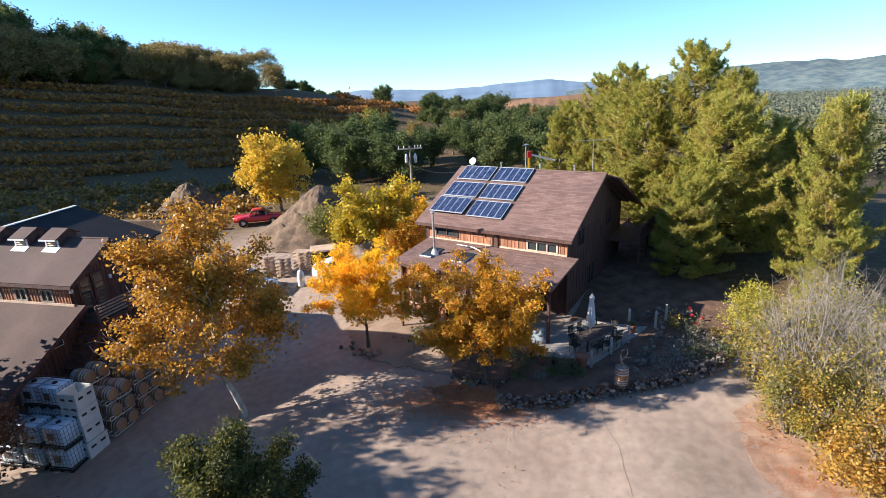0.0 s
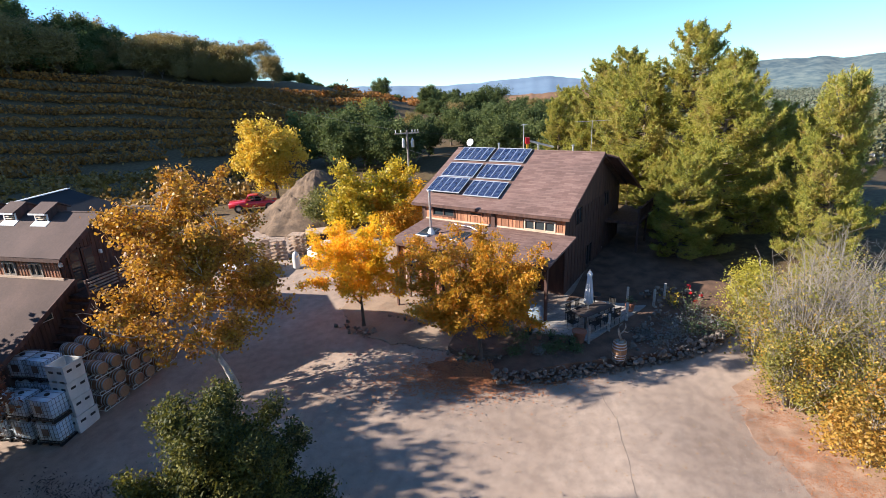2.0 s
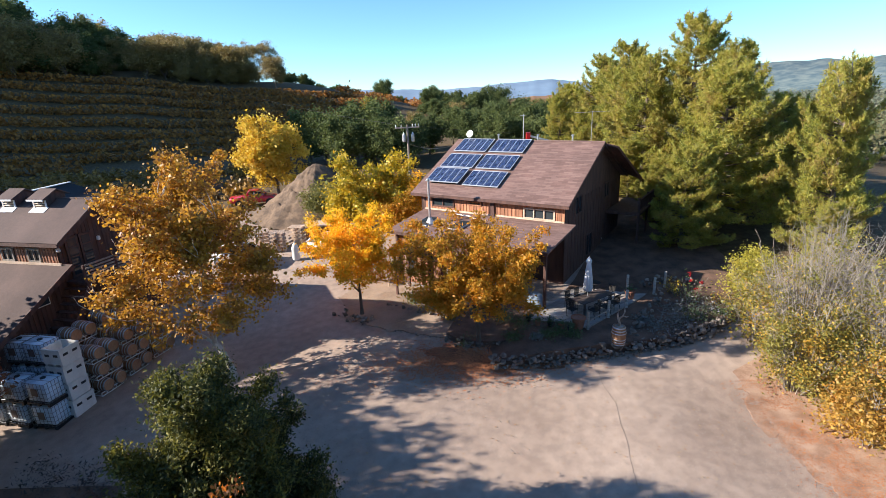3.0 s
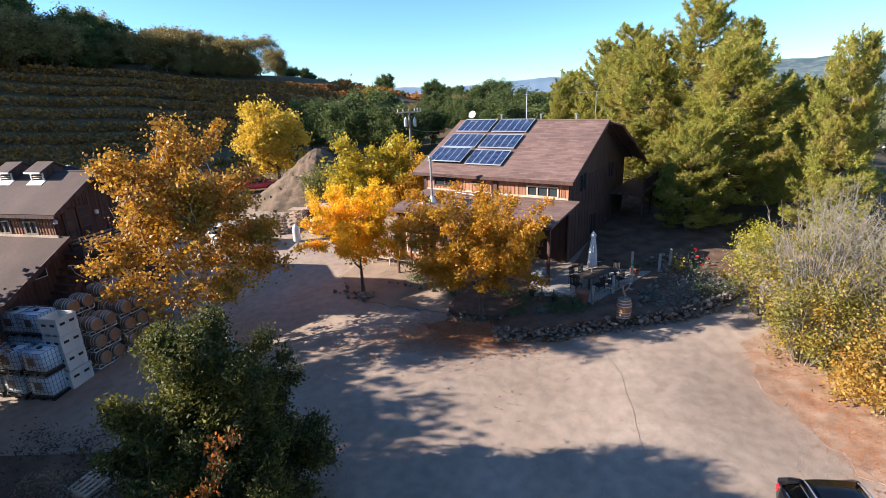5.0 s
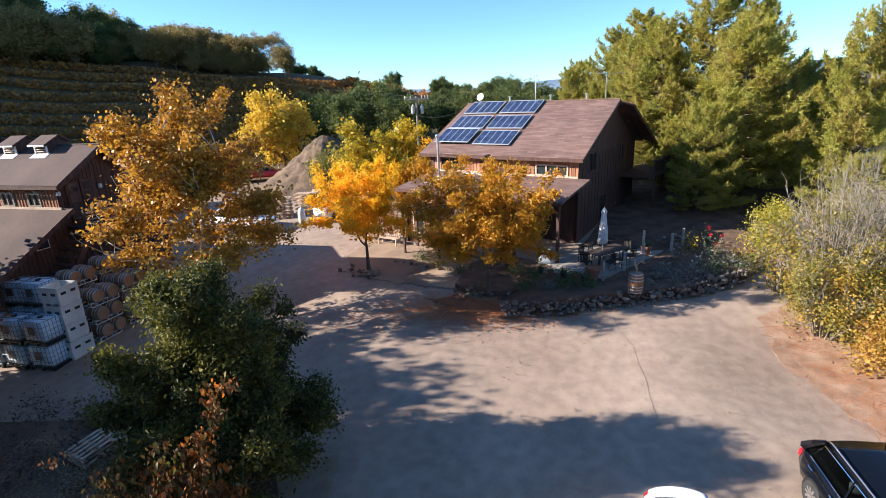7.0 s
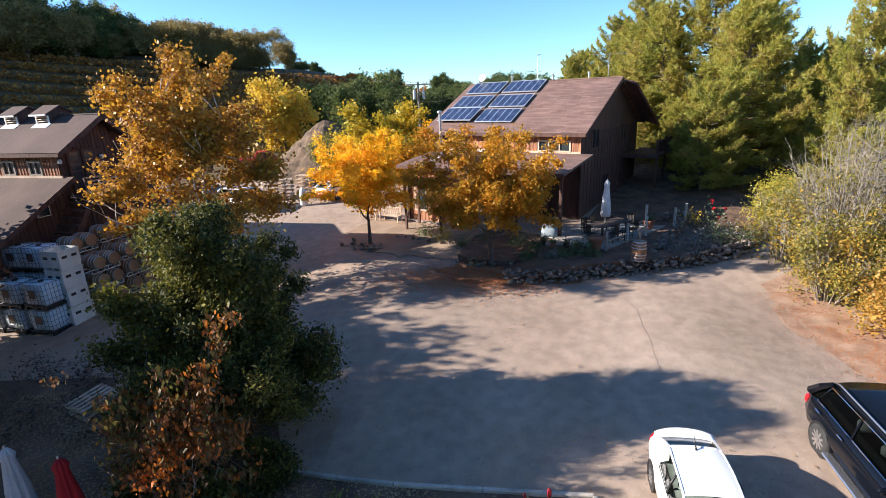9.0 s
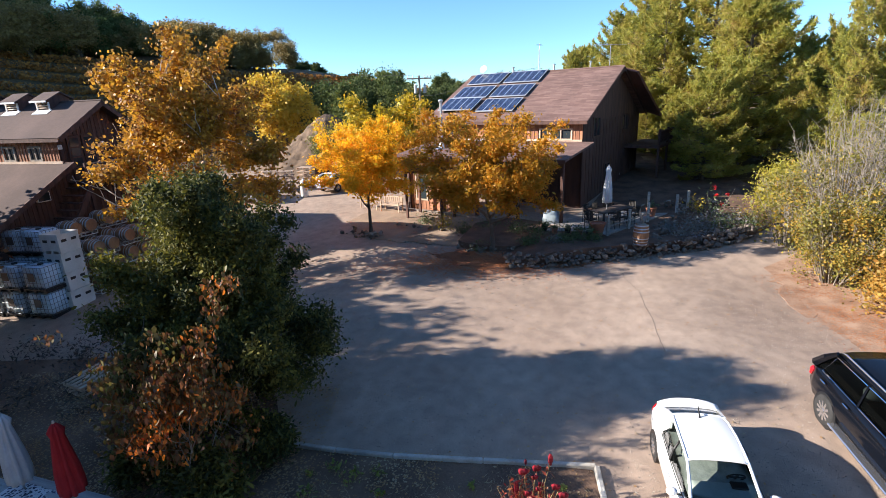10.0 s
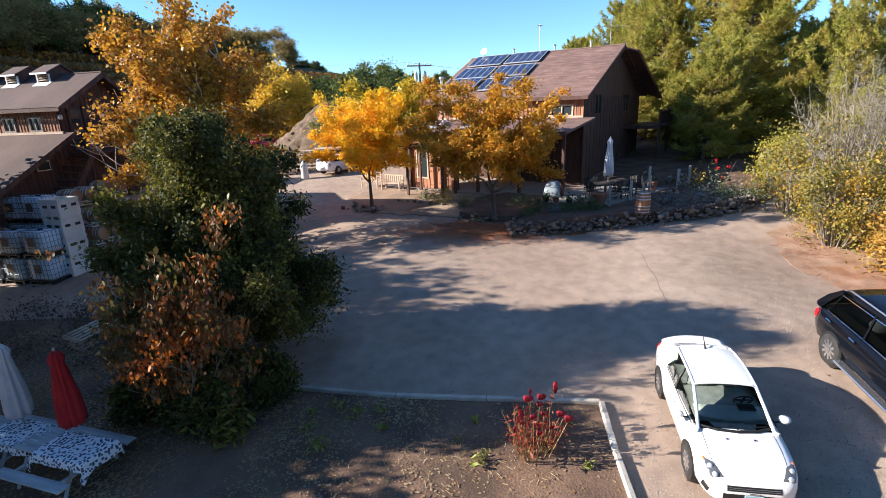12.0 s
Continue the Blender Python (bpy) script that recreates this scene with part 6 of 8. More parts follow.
def skin_patch(corners, sgn, lift=0.012, n=7, both=False):
    """A thin piece that lies on the saloon's skin between four (x, u) corners, wrapped over the middle if both."""
    (ax, au), (bx, bu), (cx, cu), (dx, du) = corners
    s = Shape()
    rows = []
    for i in range(n + 1):
        f = i / n
        row = []
        for j in range(n + 1):
            g = j / n
            x = (ax * (1 - g) + bx * g) * (1 - f) + (dx * (1 - g) + cx * g) * f
            u = (au * (1 - g) + bu * g) * (1 - f) + (du * (1 - g) + cu * g) * f
            edge = 0.0 if i in (0, n) or j in (0, n) else 1.0
            row.append(on_hull(x, u, -0.006 + (lift + 0.006) * edge, sgn))
        rows.append(row)
    s.v = [p for r in rows for p in r]
    s.f = [(i * (n + 1) + j, (i + 1) * (n + 1) + j, (i + 1) * (n + 1) + j + 1, i * (n + 1) + j + 1) for i in range(n) for j in range(n)]
    return s


def cross_band(x0, x1, z0, z1, half, lift=0.012):
    """A band across the saloon's nose, following its curve in plan."""
    s = Shape()
    n = 14
    for k in range(n + 1):
        y = -half + 2 * half * k / n
        for z in (z0, z1):
            # the foremost x whose skin still holds this y and z
            x = x1
            while x > x0:
                h = hull_at(x)
                top = np.interp(abs(y), [p[0] for p in h[5:]][::-1], [p[1] for p in h[5:]][::-1])
                low = np.interp(abs(y), [p[0] for p in h[:5]], [p[1] for p in h[:5]])
                if abs(y) <= h[4][0] and low <= z <= top:
                    break
                x -= 0.004
            s.v.append((x + lift, y, z))
    for k in range(n):
        s.f.append((2 * k, 2 * k + 2, 2 * k + 3, 2 * k + 1))
    back = [(x - 0.05, y, z) for x, y, z in s.v]
    o = len(s.v)
    s.v += back
    s.f += [(2 * k + 1, 2 * k + 3, o + 2 * k + 3, o + 2 * k + 1) for k in range(n)] + [(2 * k + 2, 2 * k, o + 2 * k, o + 2 * k + 2) for k in range(n)]
    return s


def saloon(m, paint, label):
    ob = empty("white_sedan", m, label, "car")
    body = Shape()
    xs = list(np.linspace(-2.19, -1.9, 8)) + list(np.linspace(-1.7, 1.4, 14)) + list(np.linspace(1.55, 2.22, 18))
    body.rings([[(x, y, z) for y, z in hull_at(x)] + [(x, -y, z) for y, z in reversed(hull_at(x)[1:-1])] for x in xs])
    bod = part("body", body, paint, ob, "", True)
    # greenhouse: x, half width at its foot, at its top, foot and top heights
    GH = [(1.13, 0.70, 0.69, 0.99, 1.0), (0.72, 0.745, 0.64, 0.985, 1.24), (0.32, 0.765, 0.60, 0.98, 1.44), (0.0, 0.775, 0.60, 0.98, 1.485), (-0.4, 0.775, 0.60, 0.98, 1.495), (-0.85, 0.765, 0.585, 0.98, 1.465), (-1.12, 0.75, 0.565, 1.0, 1.41), (-1.45, 0.72, 0.59, 1.03, 1.26), (-1.78, 0.68, 0.64, 1.06, 1.09)]
    cab = lambda a, b, c, d, e: [(a, -b, d), (a, -(b * 0.35 + c * 0.65), d + (e - d) * 0.68), (a, -c * 0.95, e - 0.035), (a, -c * 0.8, e - 0.01), (a, -c * 0.4, e + 0.012), (a, 0, e + 0.018), (a, c * 0.4, e + 0.012), (a, c * 0.8, e - 0.01), (a, c * 0.95, e - 0.035), (a, (b * 0.35 + c * 0.65), d + (e - d) * 0.68), (a, b, d)]
    part("window", Shape().rings([cab(*g) for g in GH]), CAR_GLASS, ob, "clear greenish car glass", True)
    grow_ = lambda g, k: (g[0], g[1] + k, g[2] + k, g[3], g[4] + k)
    roof = []
    for a, b, c, d, e in [grow_(g, 0.012) for g in GH[2:7]]:
        full = cab(a, b, c, d, e)
        roof.append(full[2:9])
    low = [[(x, y, z - 0.03) for x, y, z in r] for r in roof]
    n = len(roof[0])
    rs = Shape()
    rs.v = [p for r in roof for p in r] + [p for r in low for p in r]
    rs.f = [(i * n + j, i * n + j + 1, (i + 1) * n + j + 1, (i + 1) * n + j) for i in range(len(roof) - 1) for j in range(n - 1)]
    part("roof", rs, paint, ob, "", True)
    part("header_rail", Shape().tube([roof[0][j] for j in range(n)], 0.022, 6), paint, ob, "", True)
    part("rear_rail", Shape().tube([roof[-1][j] for j in range(n)], 0.03, 6), paint, ob, "", True)
    for sg in (-1, 1):
        line = [(a, sg * (c * 0.955 + 0.012), e - 0.03) for a, b, c, d, e in GH]
        part("roof_pillar", Shape().tube([(1.2, sg * 0.73, 0.985)] + line[:7], [0.04, 0.04, 0.036, 0.034, 0.03, 0.03, 0.032, 0.036], 7), paint, ob, "", True)
        cp = Shape()
        quarter = [(-1.0, 0.785, 0.97), (-1.86, 0.72, 1.03), (-1.78, 0.655, 1.1), (-1.42, 0.60, 1.285), (-1.1, 0.57, 1.42), (-0.82, 0.665, 1.24)]
        cp.rings([[(x, sg * (y - 0.05), z) for x, y, z in quarter], [(x, sg * (y + 0.012), z) for x, y, z in quarter]])
        part("quarter_panel", cp, paint, ob)
        part("door_pillar", Shape().tube([(-0.12, sg * 0.785, 0.97), (-0.16, sg * 0.715, 1.25), (-0.2, sg * 0.605, 1.45)], [0.035, 0.03, 0.026], 5), BLACK_TRIM, ob)
        part("window_seal", Shape().tube([(1.0, sg * 0.765, 0.985), (0.3, sg * 0.79, 0.975), (-0.95, sg * 0.79, 0.985)], 0.012, 4), BLACK_TRIM, ob)
        # swept headlights, fog lamp grilles and tail lights on the skin
        hl = part("headlight", skin_patch([(1.73, 7.0), (1.86, 8.3), (2.1, 8.7), (2.1, 6.4)], sg, 0.014), HOUSING, ob, "swept clear headlight", True)
        for x, u in ((1.92, 7.55), (2.05, 7.7)):
            c = Vector(on_hull(x, u, 0.012, sg))
            part("lens", Shape().lathe([(0.055, -0.01), (0.05, 0.012), (0.02, 0.022), (0.0, 0.024)], 12, Matrix.Translation(c) @ Vector((0, 0, 1)).rotation_difference(Vector((0.75, sg * 0.3, 0.55))).to_matrix().to_4x4()), LAMP_CLEAR, hl, "", True)
        part("indicator", skin_patch([(1.7, 6.9), (1.74, 7.4), (1.82, 7.2), (1.8, 6.6)], sg, 0.016, 3), LAMP_AMBER, hl)
        part("bumper_slot", skin_patch([(1.9, 3.4), (1.98, 4.9), (2.13, 4.5), (2.1, 3.2)], sg, 0.008, 5), BLACK_TRIM, ob)
        part("tail_light", skin_patch([(-1.98, 5.2), (-1.9, 7.2), (-2.16, 7.4), (-2.15, 5.0)], sg, 0.016), LAMP_RED, ob, "", True)
        for x in (1.3, -1.24):
            cx = Matrix.Translation((x, sg * 0.79, 0.33)) @ Matrix.Rotation(radians(90), 4, 'X')
            part("wheel_arch", Shape().lathe([(0.39, -0.082), (0.39, 0.082)], 26, cx), BLACK_TRIM, ob)
            wheel(ob, x, sg * 0.775, 0.315, 0.2, sg)
        mm = Matrix.Translation((0.82, sg * 0.96, 1.03)) @ Matrix.Rotation(radians(-14 * sg), 4, 'Z')
        shell = Shape().rings([[(-0.08 * q, 0.115 * r * math.cos(a), 0.075 * r * math.sin(a)) for a in (2 * math.pi * k / 12 for k in range(12))] for q, r in ((-1.0, 0.35), (-0.6, 0.8), (0.1, 1.0), (0.7, 0.96))], mm)
        mi = part("mirror", shell, paint, ob, "", True)
        part("mirror_glass", Shape().lathe([(0.095, -0.003), (0.095, 0.003)], 12, mm @ Matrix.Translation((-0.06, 0, 0)) @ Matrix.Rotation(radians(90), 4, 'Y') @ Matrix.Diagonal((0.65, 1, 1, 1))), CHROME, mi)
        part("mirror_arm", Shape().tube([(0.84, sg * 0.78, 0.98), (0.83, sg * 0.9, 1.0)], 0.022, 5), BLACK_TRIM, mi)
        for dx in (0.12, -0.82):
            part("door_handle", Shape().box(dx - 0.09, sg * 0.872 - 0.012, 0.79, dx + 0.09, sg * 0.872 + 0.012, 0.82, None, 0.01), paint, ob)
        for x0 in (0.92, -0.12, -0.98):
            part("door_seam", Shape().tube([on_hull(x0 - 0.02 * k, 1.9 + 0.85 * k, 0.002, sg) for k in range(6)], 0.004, 4), BLACK_TRIM, ob)
    part("grille", cross_band(1.6, 2.22, 0.54, 0.63, 0.44, 0.008), BLACK_TRIM, ob, "narrow dark upper grille")
    for z in (0.57, 0.6):
        part("grille_bar", cross_band(1.6, 2.22, z - 0.003, z + 0.003, 0.42, 0.014), HOUSING, ob)
    part("bumper_intake", cross_band(1.6, 2.22, 0.36, 0.48, 0.5, 0.006), BLACK_TRIM, ob, "wide dark lower grille")
    part("badge", cross_band(1.9, 2.22, 0.495, 0.525, 0.08, 0.02), ALLOY, ob)
    plate = part("number_plate", Shape().box(2.225, -0.155, 0.355, 2.245, 0.155, 0.485, None, 0.006), plain("plate", (0.35, 0.5, 0.55), 0.4), ob, "pale blue-green number plate")
    part("plate_bar", Shape().box(2.2455, -0.11, 0.395, 2.2475, 0.11, 0.445), plain("plate_bar", (0.05, 0.1, 0.2), 0.5), plate)
    part("bonnet_seam", Shape().tube([on_hull(2.0 - 0.1 * k, 8.1 + 0.02 * k, 0.002, 1) for k in range(9)], 0.004, 4), BLACK_TRIM, ob)
    part("bonnet_seam", Shape().tube([on_hull(2.0 - 0.1 * k, 8.1 + 0.02 * k, 0.002, -1) for k in range(9)], 0.004, 4), BLACK_TRIM, ob)
    for y in (-0.24, 0.24):
        part("washer_jet", Shape().box(1.38, y - 0.014, 0.95, 1.41, y + 0.014, 1.0, None, 0.005), BLACK_TRIM, ob)
    part("cowl", Shape().tube([(1.04, -0.68, 1.0), (1.18, -0.35, 1.005), (1.22, 0, 1.01), (1.18, 0.35, 1.005), (1.04, 0.68, 1.0)], 0.03, 5), BLACK_TRIM, ob)
    for ya, yb in ((-0.5, 0.05), (0.0, 0.55)):
        part("wiper", Shape().tube([(1.17, ya, 1.025), (1.12, (ya + yb) / 2, 1.05), (1.08, yb, 1.06)], 0.01, 4), BLACK_TRIM, ob)
    # cabin
    part("cabin_tray", Shape().box(-1.7, -0.68, 1.045, 1.0, 0.68, 1.055), CAR_SEAT, ob)
    part("dashboard", Shape().rings([[(0.98 - 0.25 * abs(y) ** 2, y, 1.06), (0.9 - 0.25 * abs(y) ** 2, y, 1.1), (0.55, y, 1.105), (0.5, y, 1.06)] for y in np.linspace(-0.62, 0.62, 9)]), DASH, ob, "", True)
    part("instrument_hood", Shape().box(0.52, 0.18, 1.106, 0.72, 0.5, 1.15, None, 0.03), BLACK_TRIM, ob)
    for sy in (-1, 1):
        for sx in (-0.15, -1.0):
            sm = Matrix.Translation((sx, sy * 0.34, 1.05)) @ Matrix.Rotation(radians(-14), 4, 'Y')
            st = part("seat", Shape().box(-0.06, -0.22, 0.0, 0.05, 0.22, 0.22, sm, 0.05), CAR_SEAT, ob, "", True)
            part("headrest", Shape().box(-0.045, -0.12, 0.225, 0.035, 0.12, 0.36, sm, 0.04), CAR_SEAT, st, "", True)
    wm = Matrix.Translation((0.42, 0.34, 1.15)) @ Matrix.Rotation(radians(-62), 4, 'Y')
    sw = Shape().tube([wm @ Vector((0.17 * math.cos(k * math.pi / 8), 0.17 * math.sin(k * math.pi / 8), 0)) for k in range(17)], 0.016, 5)
    sw.box(-0.16, -0.02, -0.012, 0.16, 0.02, 0.012, wm).box(-0.02, -0.16, -0.011, 0.02, 0.16, 0.011, wm)
    part("steering_wheel", sw, BLACK_TRIM, ob)
    lip = []
    for k in range(15):
        y = -0.7 + 1.4 * k / 14
        e = 1 - (y / 0.76) ** 4
        bx = -2.08 + 0.16 * (y / 0.7) ** 2
        lip.append([(bx + 0.3, y, 1.04), (bx + 0.22, y, 1.055 + 0.045 * e), (bx, y, 1.075 + 0.075 * e), (bx - 0.05, y, 1.065 + 0.06 * e), (bx - 0.02, y, 1.0)])
    part("boot_spoiler", Shape().rings(lip), paint, ob, "", True)
    part("aerial", Shape().tube([(-0.98, 0, 1.45), (-1.0, 0, 1.475), (-1.22, 0, 1.66)], [0.04, 0.02, 0.005], 6), BLACK_TRIM, ob)
    return ob


saloon(on_ground(5.12, 8.1, -100) @ Matrix.Scale(0.955, 4), WPAINT, "white compact saloon car parked on the gravel")
SUVS = [(-2.42, 0.7, 0.5, 0.95), (-2.36, 0.86, 0.4, 1.08), (-2.1, 0.94, 0.3, 1.13), (-1.2, 0.965, 0.26, 1.12), (0.0, 0.97, 0.25, 1.1), (0.9, 0.968, 0.25, 1.1), (1.45, 0.96, 0.27, 1.06), (1.9, 0.93, 0.3, 1.0), (2.2, 0.84, 0.33, 0.92), (2.34, 0.68, 0.36, 0.84), (2.4, 0.5, 0.4, 0.76)]
car("black_suv", on_ground(9.72, 8.6, -98) @ Matrix.Scale(1.03, 4), BPAINT, "glossy black sport utility car with roof rails", SUVS, ((1.15, 1.12), (0.4, 1.7), (-1.85, 1.7), (-2.3, 1.14), 0.84, 0.66), (1.42, -1.42, 0.38), 1.95, roof_rails=True, chrome_line=True, glass=see_through("privacy_glass", (0.28, 0.31, 0.31), 0.05))
car("white_suv", place(-15.4, 36.6, land(-15.4, 36.6), -20, 1.0), WPAINT, "dusty white sport utility car by the dirt mound", SUVS, ((1.1, 1.12), (0.4, 1.68), (-1.85, 1.7), (-2.3, 1.14), 0.84, 0.66), (1.42, -1.42, 0.38), 1.95)
car("white_hatchback", place(-8.9, 38.8, land(-8.9, 38.8), 60, 0.95), WPAINT, "small white car parked behind the amber tree", SEDAN, ((1.05, 0.97), (0.28, 1.42), (-1.35, 1.44), (-1.95, 1.05), 0.74, 0.57), (1.3, -1.24, 0.32), 1.735)
RPAINT = plain("red_truck_paint", (0.5, 0.012, 0.02), 0.3, 0.0, 0.6)
TRUCK = [(-2.6, 0.85, 0.55, 1.0), (-2.55, 0.93, 0.5, 1.12), (-1.2, 0.95, 0.45, 1.14), (0.0, 0.95, 0.42, 1.14), (0.9, 0.95, 0.42, 1.12), (1.6, 0.94, 0.42, 1.1), (2.2, 0.9, 0.45, 1.04), (2.5, 0.8, 0.48, 0.96), (2.6, 0.7, 0.5, 0.9)]
car("red_pickup", place(-20.9, 55.6, land(-20.9, 55.6), 15), RPAINT, "bright red pickup truck behind the dirt mound", TRUCK, ((1.25, 1.12), (0.6, 1.75), (-0.5, 1.75), (-0.75, 1.14), 0.85, 0.7), (1.65, -1.6, 0.4), 1.95)

# ---- totes, bins and barrels by the barn ----
CAGE = surface("cage_tube", (0.16, 0.18, 0.2), (0.3, 0.32, 0.34), 3, 20, 0.5, 0.1, metal=0.5)
TOTE = surface("tote_plastic", (0.55, 0.66, 0.76), (0.76, 0.83, 0.88), 1.5, 8, 0.35, 0.05)
BINW = surface("bin_plastic", (0.55, 0.54, 0.5), (0.72, 0.71, 0.67), 1.5, 10, 0.6, 0.1)


def tote(m, group="stacked totes"):
    ob = empty("tote", m, "white plastic liquid tote in a galvanised cage on a pallet", "tote", group)
    part("bottle", Shape().box(-0.56, -0.46, 0.18, 0.56, 0.46, 1.1, None, 0.08), TOTE, ob, "cloudy white plastic bottle", True)
    p = Shape().box(-0.6, -0.5, 0.1, 0.6, 0.5, 0.15)
    for x in (-0.55, 0, 0.55):
        p.box(x - 0.06, -0.5, 0.0, x + 0.06, 0.5, 0.099)
    part("pallet", p, BLACK_TRIM, ob)
    c = Shape()
    for z in (0.2, 0.42, 0.64, 0.86, 1.1):
        c.tube([(-0.59, -0.49, z), (0.59, -0.49, z), (0.59, 0.49, z), (-0.59, 0.49, z), (-0.59, -0.49, z)], 0.011, 4)
    for k in range(7):
        x = -0.59 + 1.18 * k / 6
        c.tube([(x, -0.49, 0.15), (x, -0.49, 1.12)], 0.01, 4).tube([(x, 0.49, 0.15), (x, 0.49, 1.12)], 0.01, 4)
        y = -0.49 + 0.98 * k / 6
        c.tube([(-0.59, y, 0.15), (-0.59, y, 1.12)], 0.01, 4).tube([(0.59, y, 0.15), (0.59, y, 1.12)], 0.01, 4)
    for y in (-0.2, 0.2):
        c.tube([(-0.59, y, 1.12), (0.59, y, 1.12)], 0.012, 4)
    part("cage", c, CAGE, ob)
    part("cap", Shape().lathe([(0.11, 1.1), (0.11, 1.15), (0.0, 1.15)], 12), BLACK_TRIM, ob, "round black cap")
    part("label_plate", Shape().box(-0.2, -0.505, 0.5, 0.15, -0.5, 0.85), plain("dark_label", (0.1, 0.07, 0.06), 0.6), ob)
    return ob


gz = lambda x, y: land(x, y) - 0.02
t0 = None
for x, y, lv, deg in ((-17.58, 19.22, 2, -11), (-18.95, 19.5, 2, -14), (-18.35, 20.5, 3, -13), (-19.5, 20.75, 3, -9), (-20.25, 19.75, 2, -12)):
    for k in range(lv):
        mm = place(x + 0.02 * (k % 2), y + 0.02 * k, gz(x, y) + 1.16 * k, deg + 3 * math.sin(x * 7 + k * 3))
        if t0 is None:
            t0 = tote(mm)
        else:
            copy_thing(t0, mm)


def crate(m):
    ob = empty("harvest_bin", m, "off-white plastic harvest bin with hand slots", "bin", "stacked harvest bins")
    s = Shape()
    for x0, y0, x1, y1 in ((-0.6, -0.6, 0.6, -0.56), (-0.6, 0.56, 0.6, 0.6), (-0.6, -0.559, -0.56, 0.559), (0.56, -0.559, 0.6, 0.559)):
        s.box(x0, y0, 0.12, x1, y1, 0.84)
    s.box(-0.559, -0.559, 0.13, 0.559, 0.559, 0.18)
    part("tub", s, BINW, ob)
    s = Shape().box(-0.62, -0.62, 0.78, 0.62, -0.601, 0.84).box(-0.62, 0.601, 0.78, 0.62, 0.62, 0.84).box(0.601, -0.6, 0.78, 0.62, 0.6, 0.84).box(-0.62, -0.6, 0.78, -0.601, 0.6, 0.84)
    part("rim", s, BINW, ob)
    for x in (-0.5, 0.0, 0.5):
        part("runner", Shape().box(x - 0.08, -0.58, 0.0, x + 0.08, 0.58, 0.119), BINW, ob)
    for sgn in (-1, 1):
        for y in (-0.28, 0.28):
            part("slot", Shape().box(0.598 * sgn - 0.005, y - 0.15, 0.48, 0.598 * sgn + 0.005, y + 0.15, 0.6), BLACK_TRIM, ob)
            part("slot", Shape().box(y - 0.15, 0.598 * sgn - 0.005, 0.48, y + 0.15, 0.598 * sgn + 0.005, 0.6), BLACK_TRIM, ob)
    return ob


c0 = crate(place(-17.12, 20.02, gz(-17.12, 20.02), -13) @ Matrix.Diagonal((0.9, 0.9, 1, 1)))
for k in range(1, 4):
    copy_thing(c0, place(-17.12 + 0.01 * k, 20.02, gz(-17.12, 20.02) + 0.845 * k, -13 + (1, -1.5, 0.8)[k - 1]) @ Matrix.Diagonal((0.9, 0.9, 1, 1)))

OAKSTAVE = surface("oak_stave", (0.20, 0.095, 0.045), (0.38, 0.20, 0.10), 2.5, 20, 0.7, 0.3, stretch=(6, 6, 0.8), vary=0.2)
BARRELHEAD = surface("barrel_head", (0.24, 0.13, 0.07), (0.42, 0.25, 0.14), 2, 16, 0.7, 0.3, vary=0.15)


def barrel(m, label="oak wine barrel with steel hoops", group="", hoops=STEEL):
    ob = empty("wine_barrel", m, label, "barrel", group)
    prof = [(0.28, 0.0), (0.31, 0.12), (0.338, 0.3), (0.347, 0.47), (0.338, 0.64), (0.31, 0.82), (0.28, 0.94)]
    s = Shape()
    n = 24
    s.rings([[(r * math.cos(2 * math.pi * k / n), r * math.sin(2 * math.pi * k / n), z) for k in range(n)] for r, z in prof], cap=False)
    part("shell", s, OAKSTAVE, ob, "", True)
    for z in (0.03, 0.91):
        part("head", Shape().lathe([(0.283, z - 0.012), (0.283, z + 0.012)], 24), BARRELHEAD, ob)
    for z0, z1, r0, r1 in ((0.005, 0.07, 0.285, 0.3), (0.15, 0.2, 0.318, 0.326), (0.29, 0.34, 0.339, 0.343), (0.60, 0.65, 0.343, 0.339), (0.74, 0.79, 0.326, 0.318), (0.87, 0.935, 0.3, 0.285)):
        h = Shape().rings([[(r * math.cos(2 * math.pi * k / n), r * math.sin(2 * math.pi * k / n), z) for k in range(n)] for r, z in ((r0, z0), (r0 + 0.004, z0), (r1 + 0.004, z1), (r1, z1))], cap=False)
        part("hoop", h, hoops, ob, "", True)
    return ob


def rack(m):
    ob = empty("barrel_rack", m, "white steel barrel rack", "rack", "stacked barrel racks")
    s = Shape()
    for x in (-0.28, 0.28):
        s.tube([(x, -0.7, 0.03), (x, 0.7, 0.03)], 0.025, 5).tube([(x, -0.7, 0.2), (x, 0.7, 0.2)], 0.025, 5)
        for y in (-0.7, -0.42, -0.1, 0.1, 0.42, 0.7):
            s.tube([(x, y, 0.03), (x, y, 0.2)], 0.02, 5)
    for y in (-0.7, 0.0, 0.7):
        s.tube([(-0.28, y, 0.05), (0.28, y, 0.05)], 0.02, 5)
    part("frame", s, WHITE, ob)
    return ob


b0 = r0 = None
